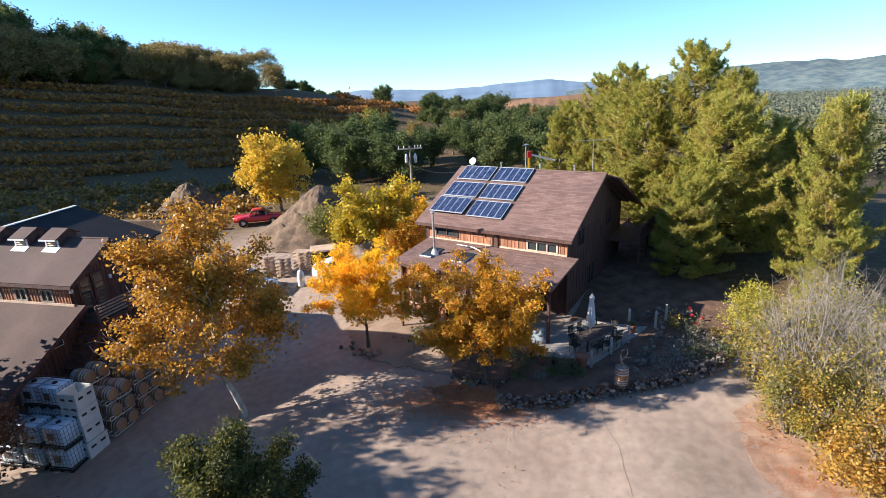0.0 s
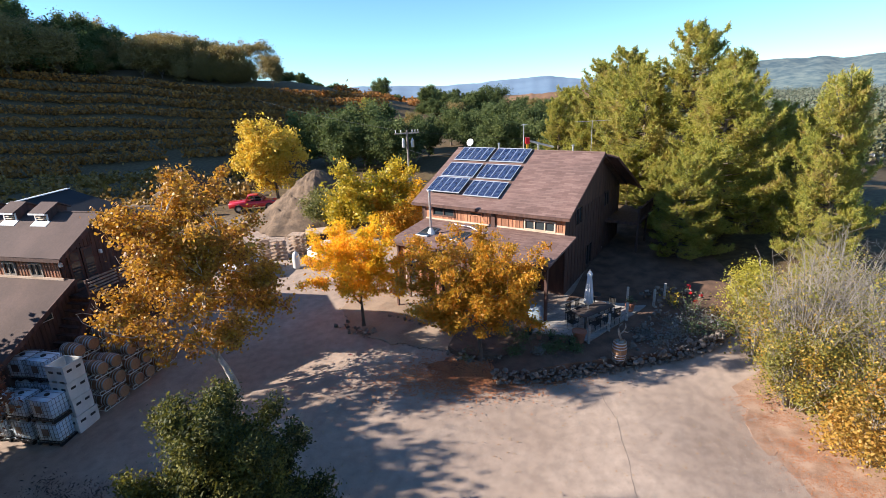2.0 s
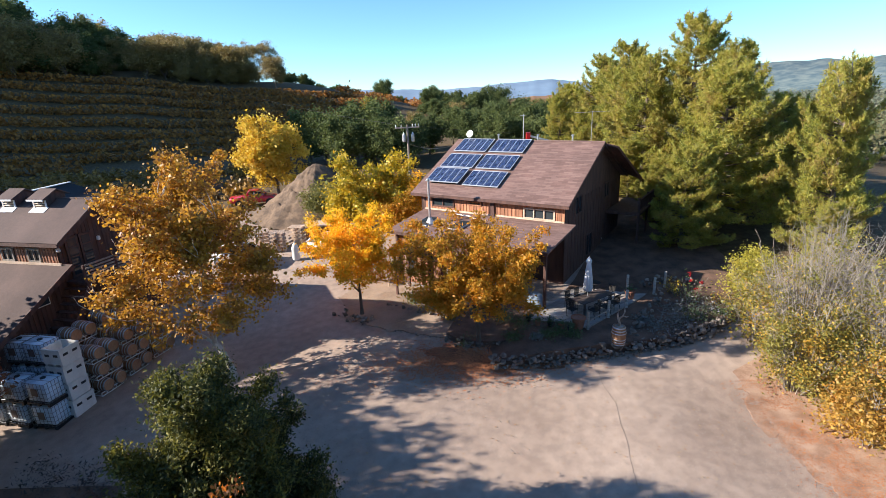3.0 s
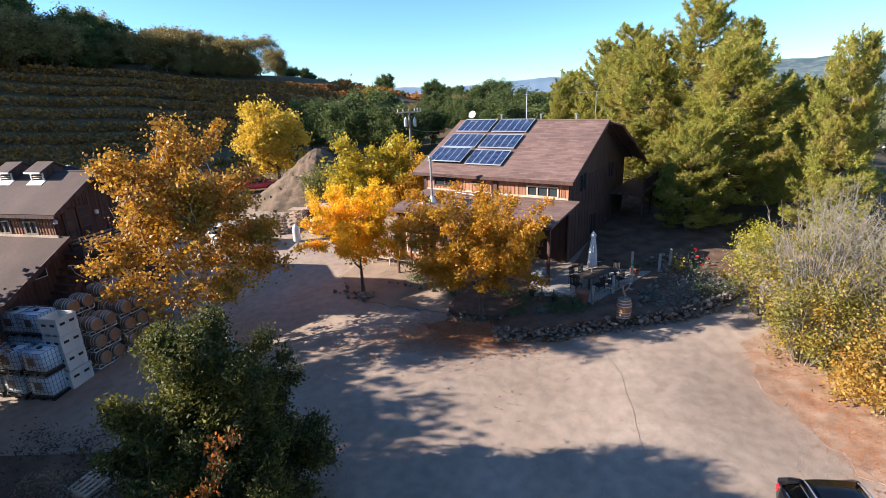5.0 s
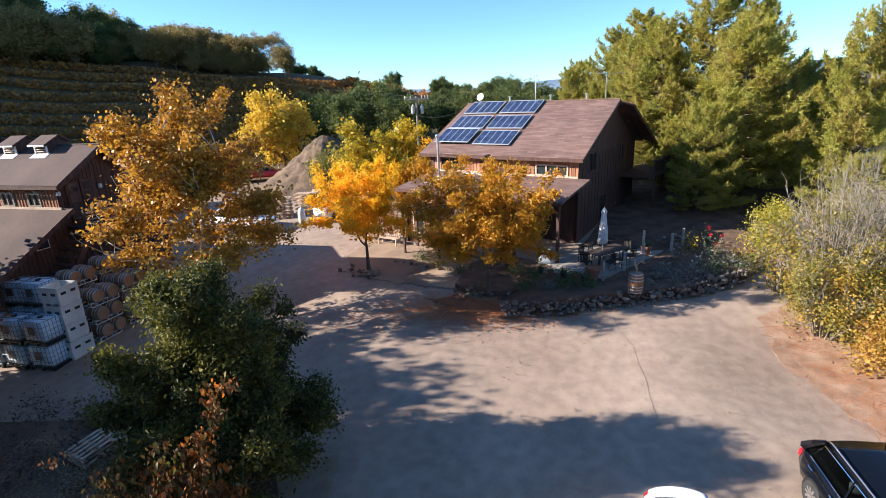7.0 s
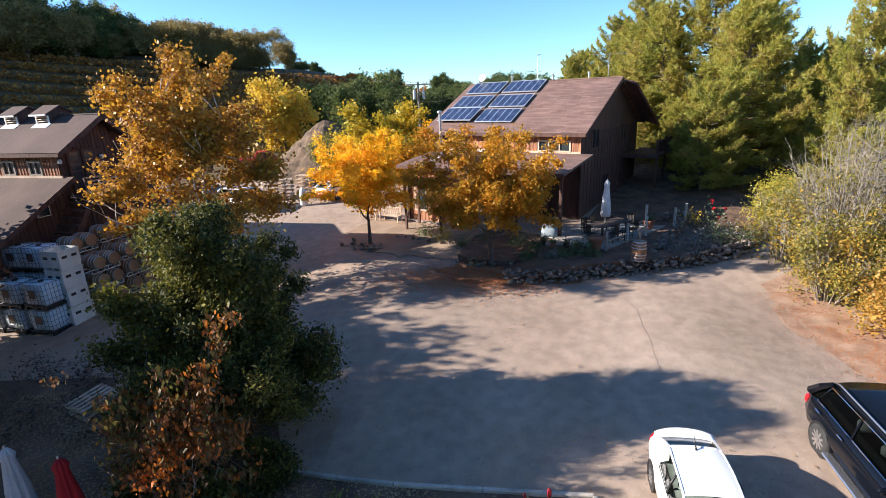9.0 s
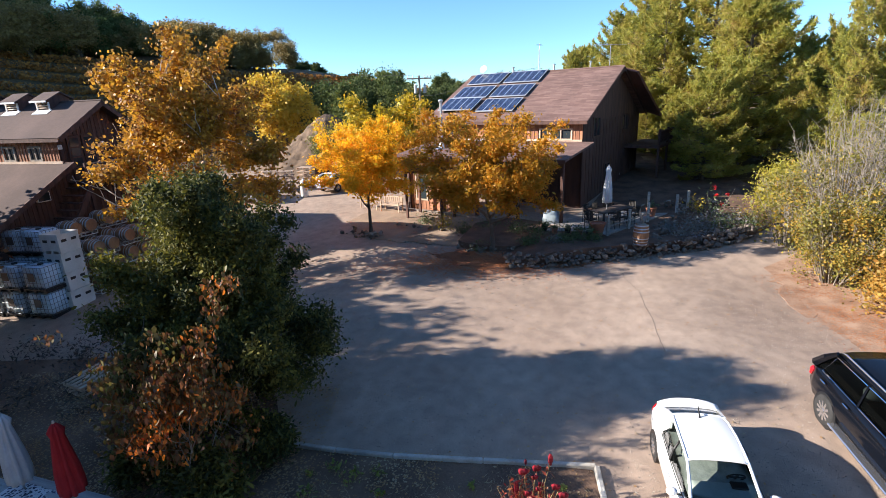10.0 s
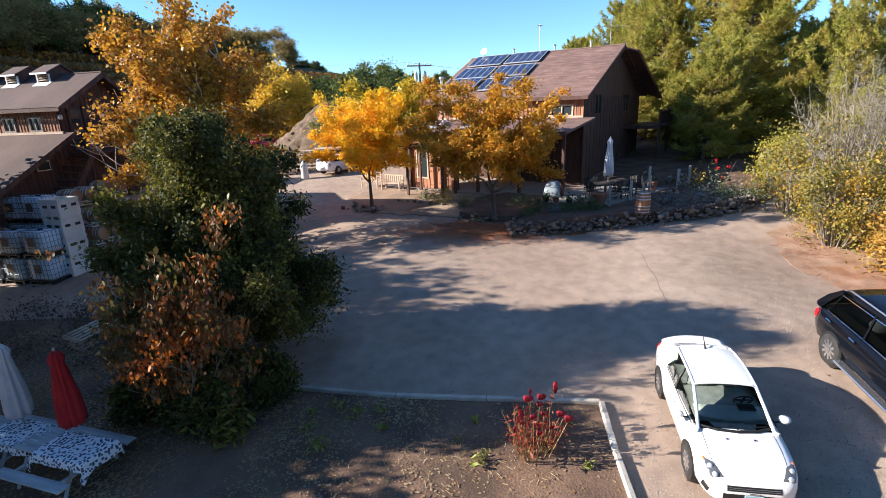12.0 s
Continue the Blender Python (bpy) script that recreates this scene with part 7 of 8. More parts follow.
for cx, cy, levels in ((-16.5, 21.5, 3), (-17.55, 21.75, 4), (-16.05, 23.1, 3), (-17.1, 23.35, 4), (-15.6, 24.6, 3)):
    for k in range(levels):
        mm = place(cx, cy, gz(cx, cy) + 0.02 + 0.86 * k, -16 + 2 * math.sin(k + cx))
        if r0 is None:
            r0 = rack(mm)
        else:
            copy_thing(r0, mm)
        for y in (-0.36, 0.36):
            bm = mm @ Matrix.Translation((-0.47, y, 0.5)) @ Matrix.Rotation(radians(90), 4, 'Y')
            if b0 is None:
                b0 = barrel(bm, "used oak wine barrel lying on a rack", "racked barrels")
            else:
                copy_thing(b0, bm)

# ---- picnic tables, umbrellas ----
CLOTH, tn, tl, tp_ = node_mat("leaf_print_cloth")
ttc, tv, tr_ = tn.new("ShaderNodeTexCoord"), tn.new("ShaderNodeTexVoronoi"), tn.new("ShaderNodeValToRGB")
tv.inputs["Scale"].default_value = 15.0
tl.new(ttc.outputs["Object"], tv.inputs["Vector"])
tl.new(tv.outputs["Distance"], tr_.inputs["Fac"])
tr_.color_ramp.elements[0].position, tr_.color_ramp.elements[1].position = 0.4, 0.47
tr_.color_ramp.elements[0].color, tr_.color_ramp.elements[1].color = (0.05, 0.07, 0.12, 1), (0.7, 0.72, 0.75, 1)
tl.new(tr_.outputs["Color"], tp_.inputs["Base Color"])
tp_.inputs["Roughness"].default_value = 0.8
TABLEWOOD = surface("grey_plank", (0.3, 0.3, 0.3), (0.5, 0.5, 0.5), 1.5, 16, 0.8, 0.3, stretch=(0.6, 6, 6))


def picnic_table(m):
    ob = empty("picnic_table", m, "grey wooden picnic table with benches on both sides", "table", "picnic tables")
    for k in range(5):
        part("plank", Shape().box(-0.95, -0.38 + k * 0.152, 0.72, 0.95, -0.38 + k * 0.152 + 0.145, 0.76, bevel=0.008), TABLEWOOD, ob)
    for y in (-0.86, 0.62):
        part("bench", Shape().box(-0.95, y, 0.42, 0.95, y + 0.25, 0.46, bevel=0.008), TABLEWOOD, ob)
    for x in (-0.65, 0.65):
        part("brace", Shape().box(x - 0.04, -0.8, 0.36, x + 0.04, 0.8, 0.415), TABLEWOOD, ob)
        for sgn in (-1, 1):
            part("leg", Shape().tube([(x, sgn * 0.62, 0.0), (x, sgn * 0.22, 0.715)], 0.045, 4), TABLEWOOD, ob)
    return ob


def tablecloth(m, seed):
    rng = np.random.default_rng(seed)
    s = Shape()
    nx, ny = 34, 20
    for i in range(nx + 1):
        for j in range(ny + 1):
            u, v = -0.98 + 1.96 * i / nx, -0.6 + 1.2 * j / ny
            ox, oy = max(0, abs(u) - 0.72), max(0, abs(v) - 0.4)
            drop = ox + oy
            x = math.copysign(min(abs(u), 0.72) + 0.15 * ox, u)
            y = math.copysign(min(abs(v), 0.4) + 0.15 * oy, v)
            w = noise.noise((u * 4, v * 4, seed)) * (0.03 + 0.3 * drop)
            s.v.append((x + w, y + w * 0.7, 0.772 - drop * 0.95 + max(0, w) * 0.3))
    s.f = [(i * (ny + 1) + j, (i + 1) * (ny + 1) + j, (i + 1) * (ny + 1) + j + 1, i * (ny + 1) + j + 1) for i in range(nx) for j in range(ny)]
    return thing("tablecloth", s, CLOTH, "white cloth with a dark blue leaf print, draped and rumpled", "tablecloth", m, "tablecloths", smooth=True)


def closed_umbrella(m, height, fabric, label, group=""):
    ob = empty("closed_umbrella", m, label, "umbrella", group)
    part("pole", Shape().tube([(0, 0, 0), (0, 0, height)], 0.022, 8), STEEL, ob)
    n = 32
    rings = []
    for z, r in ((height * 0.36, 0.2), (height * 0.42, 0.21), (height * 0.58, 0.19), (height * 0.75, 0.14), (height * 0.88, 0.1), (height * 0.93, 0.13), (height * 0.97, 0.08), (height * 1.0, 0.02)):
        rings.append([(r * (1 + 0.28 * math.cos(8 * a)) * math.cos(a), r * (1 + 0.28 * math.cos(8 * a)) * math.sin(a), z + 0.02 * math.cos(8 * a + 1)) for a in (2 * math.pi * k / n for k in range(n))])
    part("canopy", Shape().rings(rings), fabric, ob, "folded fabric canopy", True)
    part("finial", Shape().lathe([(0.03, height), (0.02, height + 0.06), (0.0, height + 0.07)], 8), STEEL, ob)
    return ob


def base_z(x, y):
    return land(x, y)


pt = picnic_table(place(-8.5, 7.85, base_z(-8.5, 7.85), -17))
copy_thing(pt, place(-10.4, 8.45, base_z(-10.4, 8.45), -17))
tablecloth(place(-8.15, 7.72, base_z(-8.5, 7.85), -17), 1)
tablecloth(place(-9.75, 8.28, base_z(-9.7, 8.3) - 0.01, -16), 2)
REDCLOTH = surface("red_canvas", (0.36, 0.012, 0.016), (0.52, 0.025, 0.028), 2, 20, 0.85, 0.2)
WHITECLOTH = surface("white_canvas", (0.58, 0.57, 0.56), (0.76, 0.75, 0.73), 2, 20, 0.85, 0.2)
closed_umbrella(place(-8.45, 8.2, base_z(-8.4, 8.2), 0), 2.7, REDCLOTH, "folded red patio umbrella through a picnic table")
closed_umbrella(place(-9.95, 8.6, base_z(-9.9, 8.6), 0), 2.7, WHITECLOTH, "folded white patio umbrella through a picnic table")

# ---- the flower bed by the drive ----
BED = [(-5.0, 10.5), (-3.2, 10.05), (-1.7, 9.75), (0.5, 9.45), (3.1, 9.1)]
patch("garden_bed", [(-18, 15.5), (-16, 2.0), (2.6, 2.0), (2.92, 6.5), (3.0, 9.05), (0.5, 9.4), (-1.7, 9.7), (-3.2, 10.0), (-4.7, 10.5), (-5.5, 12.4), (-7, 14.4), (-12, 15.2)], lambda x, y: land(x, y) + 0.04, EARTH, "dark soil bed with dry leaves", 0.2, "soil", ragged=0.0)
PALEWOOD = surface("bleached_timber", (0.30, 0.27, 0.23), (0.52, 0.48, 0.42), 2.0, 18.0, 0.9, 0.5, vary=0.2)
edge = empty("timber_edging", Matrix.Identity(4), "weathered timber edging round the garden bed", "edging", kind="structure")
line = [(x, y) for x, y in BED] + [(2.95, 7.6), (2.88, 6.2), (2.75, 4.5)]
for (ax, ay), (bx, by) in zip(line, line[1:]):
    d = Vector((bx - ax, by - ay, 0))
    m = Matrix.Translation((ax, ay, land(ax, ay) + 0.02)) @ Vector((1, 0, 0)).rotation_difference(Vector((bx - ax, by - ay, land(bx, by) - land(ax, ay)))).to_matrix().to_4x4()
    part("timber", Shape().box(0.01, -0.06, -0.05, d.length - 0.01, 0.06, 0.11, m, 0.02), PALEWOOD, edge)


def celosia(x, y):
    rng = np.random.default_rng(71)
    ob = empty("cockscomb_plant", place(x, y, land(x, y)), "dry cockscomb plants with dark red flower heads", "plant")
    stems, leaf = Shape(), []
    velvet = surface("crimson_velvet", (0.13, 0.004, 0.012), (0.40, 0.010, 0.026), 12, 60, 0.9, 0.5)
    for k in range(40):
        a, r = rng.random() * 6.28, 0.55 * math.sqrt(rng.random())
        foot = Vector((r * 0.7 * math.cos(a), r * 0.7 * math.sin(a), 0))
        tip = Vector((r * 1.6 * math.cos(a), r * 1.3 * math.sin(a), 0.5 + 0.75 * rng.random()))
        mid = foot.lerp(tip, 0.5) + Vector((rng.normal(), rng.normal(), 0)) * 0.05
        stems.tube([foot, mid, tip], [0.013, 0.01, 0.006], 4)
        if k < 17:
            rr = 0.03 + 0.035 * rng.random()
            tall = 1.6 if k % 3 else 3.4
            part("flower", Shape().rings([[(tip.x + s * rr * math.cos(t) * (1.7 if k % 3 else 0.9), tip.y + s * rr * math.sin(t) * 0.7 + 0.015 * math.sin(5 * t), tip.z + z * rr * tall + 0.015 * math.sin(3 * t)) for t in (2 * math.pi * q / 9 for q in range(9))] for z, s in ((-0.5, 0.3), (0, 0.9), (0.5, 1.0), (0.9, 0.35))]), velvet, ob, "", True)
        for q in range(16):
            leaf.append(foot.lerp(tip, 0.25 + 0.75 * rng.random()) + Vector(rng.normal(size=3)) * 0.06)
    part("stem", stems, surface("dry_stalk", (0.3, 0.2, 0.08), (0.5, 0.36, 0.16), 4, 20, 0.9, 0.2), ob)
    part("leaves", leaves_mesh("leaves", leaf, 0.1, rng, 0.35, 0.6), leaf_mat("dry_red_leaf", [(0.42, 0.02, 0.03), (0.34, 0.05, 0.03), (0.4, 0.28, 0.1), (0.16, 0.14, 0.04)]), ob)


celosia(1.35, 7.75)

# small weeds and straw in the bed
SPROUT = leaf_mat("sprout_leaf", [(0.12, 0.17, 0.03), (0.24, 0.27, 0.05), (0.34, 0.32, 0.07)], 0.3)
rng = np.random.default_rng(88)
for x, y, r, n in ((-3.25, 8.15, 0.22, 60), (0.2, 7.5, 0.2, 50), (-1.9, 8.6, 0.1, 22), (0.2, 8.7, 0.1, 20), (-0.2, 8.1, 0.08, 14), (-3.7, 9.3, 0.12, 24), (-2.6, 9.1, 0.2, 40), (-3.1, 9.4, 0.2, 44), (-2.0, 9.2, 0.16, 30), (-3.6, 8.7, 0.18, 36), (2.2, 8.5, 0.09, 16), (2.3, 7.2, 0.1, 20)):
    pts = [(rng.normal() * r * 0.6, rng.normal() * r * 0.6, 0.05 + rng.random() * r * 0.8) for _ in range(n)]
    thing("weed", leaves_mesh("weed", pts, 0.11, rng, 0.35, 0.8, shaped=True), SPROUT, "small yellow-green weed growing in the soil bed", "weed", place(x, y, land(x, y) + 0.03), group="weeds in the bed")
pts = [(-4.5 + 7.3 * rng.random(), 5.2 + 4.2 * rng.random()) for _ in range(2600)]
pts = [(x, y, land(x, y) + 0.06) for x, y in pts if noise.noise((x * 0.7, y * 0.7, 5)) > -0.15 and y < 9.35 - 0.12 * x]
thing("straw", leaves_mesh("straw", pts, 0.15, rng, 0.07, 0.0), leaf_mat("dry_straw", [(0.3, 0.22, 0.12), (0.44, 0.34, 0.19), (0.2, 0.14, 0.08)], 0.2), "fine dry straw strewn over the soil bed", "straw", kind="stuff")


# ---- patio ----
DZ = 1.42
DECKWOOD = surface("bleached_deck", (0.29, 0.26, 0.225), (0.5, 0.455, 0.4), 2.0, 18.0, 0.9, 0.5, stretch=(0.6, 6, 6), vary=0.25)
deck_dir = Vector((6.45, 5.6, 0)).normalized()
deck_n = Vector((-deck_dir.y, deck_dir.x, 0))
deck = empty("deck", Matrix.Identity(4), "weathered plank deck beside the gable wall", "deck", kind="structure")
for k in range(18):
    a = Vector((7.4, 22.95, 0)) + deck_n * (k * 0.2)
    b = a + deck_dir * (8.5 - 0.02 * (k % 3))
    m = Matrix.Translation((a.x, a.y, DZ - 0.05)) @ Matrix.Rotation(math.atan2(deck_dir.y, deck_dir.x), 4, 'Z')
    part("plank", Shape().box(0, 0.006, 0, (b - a).length, 0.194, 0.05, m), DECKWOOD, deck)
part("skirt", Shape().box(0, -0.03, -0.6, 8.5, -0.001, -0.02, Matrix.Translation((7.4, 22.95, DZ)) @ Matrix.Rotation(math.atan2(deck_dir.y, deck_dir.x), 4, 'Z')), GREYWOOD, deck)
PAVE = surface("patio_concrete", (0.2, 0.18, 0.165), (0.34, 0.31, 0.28), 0.8, 12, 0.9, 0.3)
patch("patio", [(4.6, 24.3), (7.1, 23.7), (9.6, 27.6), (7.9, 28.9), (6.0, 26.0)], lambda x, y: DZ - 0.04, PAVE, "worn concrete patio in the shade of the house", 0.5, "patio")
fence = empty("fence", Matrix.Identity(4), "weathered posts with a low rail along the deck", "fence")
for x, y, h in ((7.45, 22.9, 0.95), (8.9, 24.15, 0.95), (10.3, 25.35, 1.0), (12.5, 26.95, 1.05), (13.45, 27.7, 1.1), (10.94, 27.05, 1.24)):
    p = Vector((x, y, 0))
    part("post", Shape().box(p.x - 0.06, p.y - 0.06, DZ - 0.5, p.x + 0.06, p.y + 0.06, DZ + h, bevel=0.01), DECKWOOD, fence)
a, b = Vector((7.45, 22.9, DZ + 0.4)), Vector((10.3, 25.35, DZ + 0.4))
part("rail", Shape().tube([a, b], 0.04, 6), GREYWOOD, fence)
barrel(place(8.42, 21.25, 1.38, 30), "upright oak barrel with bright steel hoops on the wall")


def vine_sculpture(m):
    ob = thing("vine_stump", Shape().tube([(0, 0, 0), (0.02, 0, 0.12), (-0.05, 0.02, 0.3), (-0.1, 0, 0.5), (-0.06, 0, 0.68), (0.06, 0, 0.74)], [0.05, 0.045, 0.04, 0.035, 0.03, 0.02], 7)
               .tube([(-0.05, 0.02, 0.28), (0.12, 0.02, 0.38), (0.2, 0, 0.56), (0.18, 0, 0.72)], [0.035, 0.03, 0.025, 0.015], 6)
               .tube([(0.14, 0.02, 0.4), (0.28, 0, 0.34), (0.36, 0, 0.36)], [0.025, 0.02, 0.01], 5)
               .lathe([(0.16, -0.01), (0.16, 0.02), (0.0, 0.03)], 12), GREYTWIG, "grey gnarled vine stump standing on the barrel", "sculpture", m, smooth=True)
    return ob


vine_sculpture(place(8.42, 21.25, 1.38 + 0.93, 10, 1.25))
BLACKWOOD = surface("dark_table_wood", (0.05, 0.035, 0.03), (0.11, 0.085, 0.07), 1.5, 18, 0.6, 0.3)


def patio_table(m):
    ob = empty("patio_table", m, "long dark wooden patio table", "table")
    for k in range(6):
        part("plank", Shape().box(-1.2, -0.48 + k * 0.162, 0.71, 1.2, -0.48 + k * 0.162 + 0.155, 0.75), BLACKWOOD, ob)
    for x in (-1.05, 1.05):
        for y in (-0.4, 0.4):
            part("leg", Shape().box(x - 0.045, y - 0.045, 0, x + 0.045, y + 0.045, 0.708), BLACKWOOD, ob)
    return ob


def patio_chair(m):
    ob = empty("patio_chair", m, "dark metal patio chair with slatted back", "chair", "chairs round the patio table")
    part("seat", Shape().box(-0.23, -0.23, 0.42, 0.23, 0.23, 0.46, bevel=0.01), DARKMETAL, ob)
    for k in range(5):
        part("back_slat", Shape().box(-0.2 + k * 0.09, 0.21, 0.5, -0.15 + k * 0.09, 0.23, 0.9), DARKMETAL, ob)
    part("back_rail", Shape().box(-0.24, 0.2, 0.9, 0.24, 0.24, 0.95), DARKMETAL, ob)
    for x in (-0.2, 0.2):
        for y in (-0.2, 0.2):
            part("leg", Shape().tube([(x, y, 0), (x, y, 0.42)], 0.016, 5), DARKMETAL, ob)
        part("arm", Shape().tube([(x * 1.15, -0.2, 0.42), (x * 1.15, -0.2, 0.65), (x * 1.15, 0.21, 0.66)], 0.014, 5), DARKMETAL, ob)
    return ob


TD = 33
TC = Vector((8.35, 25.3, DZ))
patio_table(place(*TC, TD))
ch = None
for x, y, a in ((-0.8, -0.85, 180), (0.0, -0.9, 184), (0.8, -0.85, 176), (-0.8, 0.85, 0), (0.0, 0.9, 6), (0.8, 0.85, -4), (-1.6, 0.0, 92), (1.6, 0.1, -88)):
    m = place(*TC, TD) @ Matrix.Translation((x, y, 0)) @ Matrix.Rotation(radians(a), 4, 'Z')
    if ch is None:
        ch = patio_chair(m)
    else:
        copy_thing(ch, m)
closed_umbrella(place(8.1, 25.35, DZ), 3.0, WHITECLOTH, "folded white market umbrella over the patio table")
t2 = empty("side_table", place(9.1, 27.4, DZ, 20), "small round dark metal side table", "table")
part("top", Shape().lathe([(0.36, 0.7), (0.38, 0.72), (0.36, 0.74), (0.0, 0.74)], 20), DARKMETAL, t2)
part("stem", Shape().tube([(0, 0, 0), (0, 0, 0.7)], 0.04, 8), DARKMETAL, t2)
part("foot", Shape().lathe([(0.28, 0), (0.26, 0.03), (0.04, 0.06)], 14), DARKMETAL, t2)


def pot(m, r, h, material, label, leaf=None, seed=1, spread=0.3, size=0.1):
    ob = empty("flower_pot", m, label, "flower pot", "pots on the patio")
    part("pot", Shape().lathe([(r * 0.68, 0), (r * 0.95, h * 0.85), (r * 1.05, h * 0.86), (r * 1.05, h), (r * 0.92, h), (r * 0.9, h * 0.9), (0.0, h * 0.88)], 18), material, ob)
    if leaf:
        rng = np.random.default_rng(seed)
        q = rng.normal(size=(120, 3)) * spread * np.array([0.5, 0.5, 0.45])
        q[:, 2] = np.abs(q[:, 2]) + h
        tagged(part("plant", leaves_mesh("plant", q, size, rng, 0.5), leaf, ob), kind="stuff")
    return ob


TERRA = surface("terracotta", (0.24, 0.09, 0.05), (0.4, 0.17, 0.10), 2, 20, 0.85, 0.2)
GREENLEAF = leaf_mat("bedding_leaf", [(0.06, 0.09, 0.03), (0.11, 0.15, 0.05), (0.18, 0.2, 0.08)], 0.25)
SILVER = leaf_mat("silver_leaf", [(0.12, 0.13, 0.11), (0.2, 0.21, 0.18), (0.28, 0.24, 0.3)], 0.25)
ROSE = leaf_mat("rose_bloom", [(0.5, 0.01, 0.02), (0.6, 0.03, 0.03)], 0.3)
pot(place(7.0, 23.1, 1.38), 0.36, 0.62, TERRA, "large terracotta pot at the deck's corner")
pot(place(10.9, 26.5, DZ), 0.3, 0.5, TERRA, "terracotta pot on the deck", GREENLEAF, 3)
for i, (x, y) in enumerate(((5.6, 23.3), (6.1, 23.0), (6.5, 22.7), (5.0, 23.5), (4.6, 24.0))):
    pot(place(x, y, land(x, y) + 0.55), 0.16, 0.28, TERRA if i % 2 else DARKMETAL, "small planted pot at the bed's edge", GREENLEAF, 10 + i, 0.28, 0.09)
cover = empty("covered_armchair", place(5.3, 25.9, DZ - 0.1, -20, 0.85), "armchair under a blue-grey weatherproof cover", "chair")
n = 20
rings = []
for z, sx, sy, off in ((0.0, 0.55, 0.5, 0), (0.35, 0.54, 0.49, 0.0), (0.62, 0.5, 0.45, 0.02), (0.85, 0.42, 0.28, 0.14), (1.0, 0.34, 0.16, 0.2), (1.04, 0.2, 0.08, 0.21)):
    rings.append([(sx * math.copysign(abs(math.cos(a)) ** 0.6, math.cos(a)) * (1 + 0.04 * math.sin(7 * a)), off + sy * math.copysign(abs(math.sin(a)) ** 0.6, math.sin(a)), z) for a in (2 * math.pi * k / n for k in range(n))])
part("cover", Shape().rings(rings), surface("weather_cover", (0.2, 0.25, 0.28), (0.32, 0.38, 0.42), 2, 20, 0.8, 0.2), cover, "", True)

# flower bed plants
def clump(name, x, y, r, h, leaf, size, seed, label, n=300, bloom=None, dz=0.0):
    rng = np.random.default_rng(seed)
    ob = empty(name, place(x, y, tz(x, y) + dz), label, "plant", "patio plants")
    q = rng.normal(size=(n, 3)) * np.array([r * 0.5, r * 0.5, h * 0.35])
    q[:, 2] = np.abs(q[:, 2])
    s = Shape()
    for k in range(14):
        t = q[rng.integers(n)]
        s.tube([(t[0] * 0.2, t[1] * 0.2, -0.05), (t[0] * 0.7, t[1] * 0.7, t[2] * 0.6), tuple(t)], [0.012, 0.009, 0.004], 4)
    part("stem", s, GREYTWIG, ob)
    part("foliage", leaves_mesh("foliage", q, size, rng, 0.4, -0.2), leaf, ob)
    if bloom:
        w = rng.normal(size=(26, 3)) * np.array([r * 0.4, r * 0.4, h * 0.2]) + np.array([0, 0, h * 0.75])
        w = np.repeat(w[:5], 9, axis=0) + rng.normal(size=(45, 3)) * 0.05
        tagged(part("bloom", leaves_mesh("bloom", w, 0.11, rng, 0.9), bloom, ob), kind="stuff")
    return ob


clump("rose_bush", 14.0, 25.8, 0.8, 1.9, GREENLEAF, 0.13, 1, "green rose bush with red blooms", 260, ROSE)
clump("rose_bush", 13.6, 26.9, 0.5, 1.2, LEMON, 0.12, 2, "small yellow-green bush by the steps", 160)
for i, (x, y, r, h, lf) in enumerate(((11.0, 22.6, 0.8, 0.8, SILVER), (12.2, 23.1, 0.9, 0.9, SILVER), (13.3, 23.6, 0.8, 0.9, GREENLEAF), (12.7, 24.6, 0.8, 0.7, SILVER), (14.2, 24.6, 0.9, 1.0, SILVER), (10.6, 23.6, 0.5, 0.5, SILVER), (14.8, 23.8, 0.8, 0.8, GREENLEAF), (15.6, 25.2, 0.8, 1.0, HEDGE))):
    clump("lavender_bush", x, y, r, h, lf, 0.11, 20 + i, "grey-green lavender bush in the raised bed", 420)
for i, (x, y, r, h, lf) in enumerate(((5.9, 22.6, 0.5, 0.6, GREENLEAF), (6.6, 22.3, 0.4, 0.5, GREENLEAF), (5.2, 22.4, 0.5, 0.5, GREENLEAF), (4.2, 23.6, 0.6, 0.8, GREENLEAF), (3.6, 22.6, 0.5, 0.5, GREENLEAF), (1.2, 22.9, 0.45, 0.45, GREENLEAF), (0.6, 25.6, 0.6, 0.9, GREENLEAF), (-0.6, 27.0, 0.8, 1.3, LEMON), (1.9, 25.8, 0.7, 1.0, GREENLEAF), (-1.6, 28.0, 0.6, 1.0, GREENLEAF), (3.4, 24.6, 0.6, 0.9, GREENLEAF), (4.7, 22.2, 0.3, 0.4, SILVER))):
    clump("bedding_plant", x, y, r, h, lf, 0.1, 40 + i, "low green bedding plant among fallen leaves", 480)


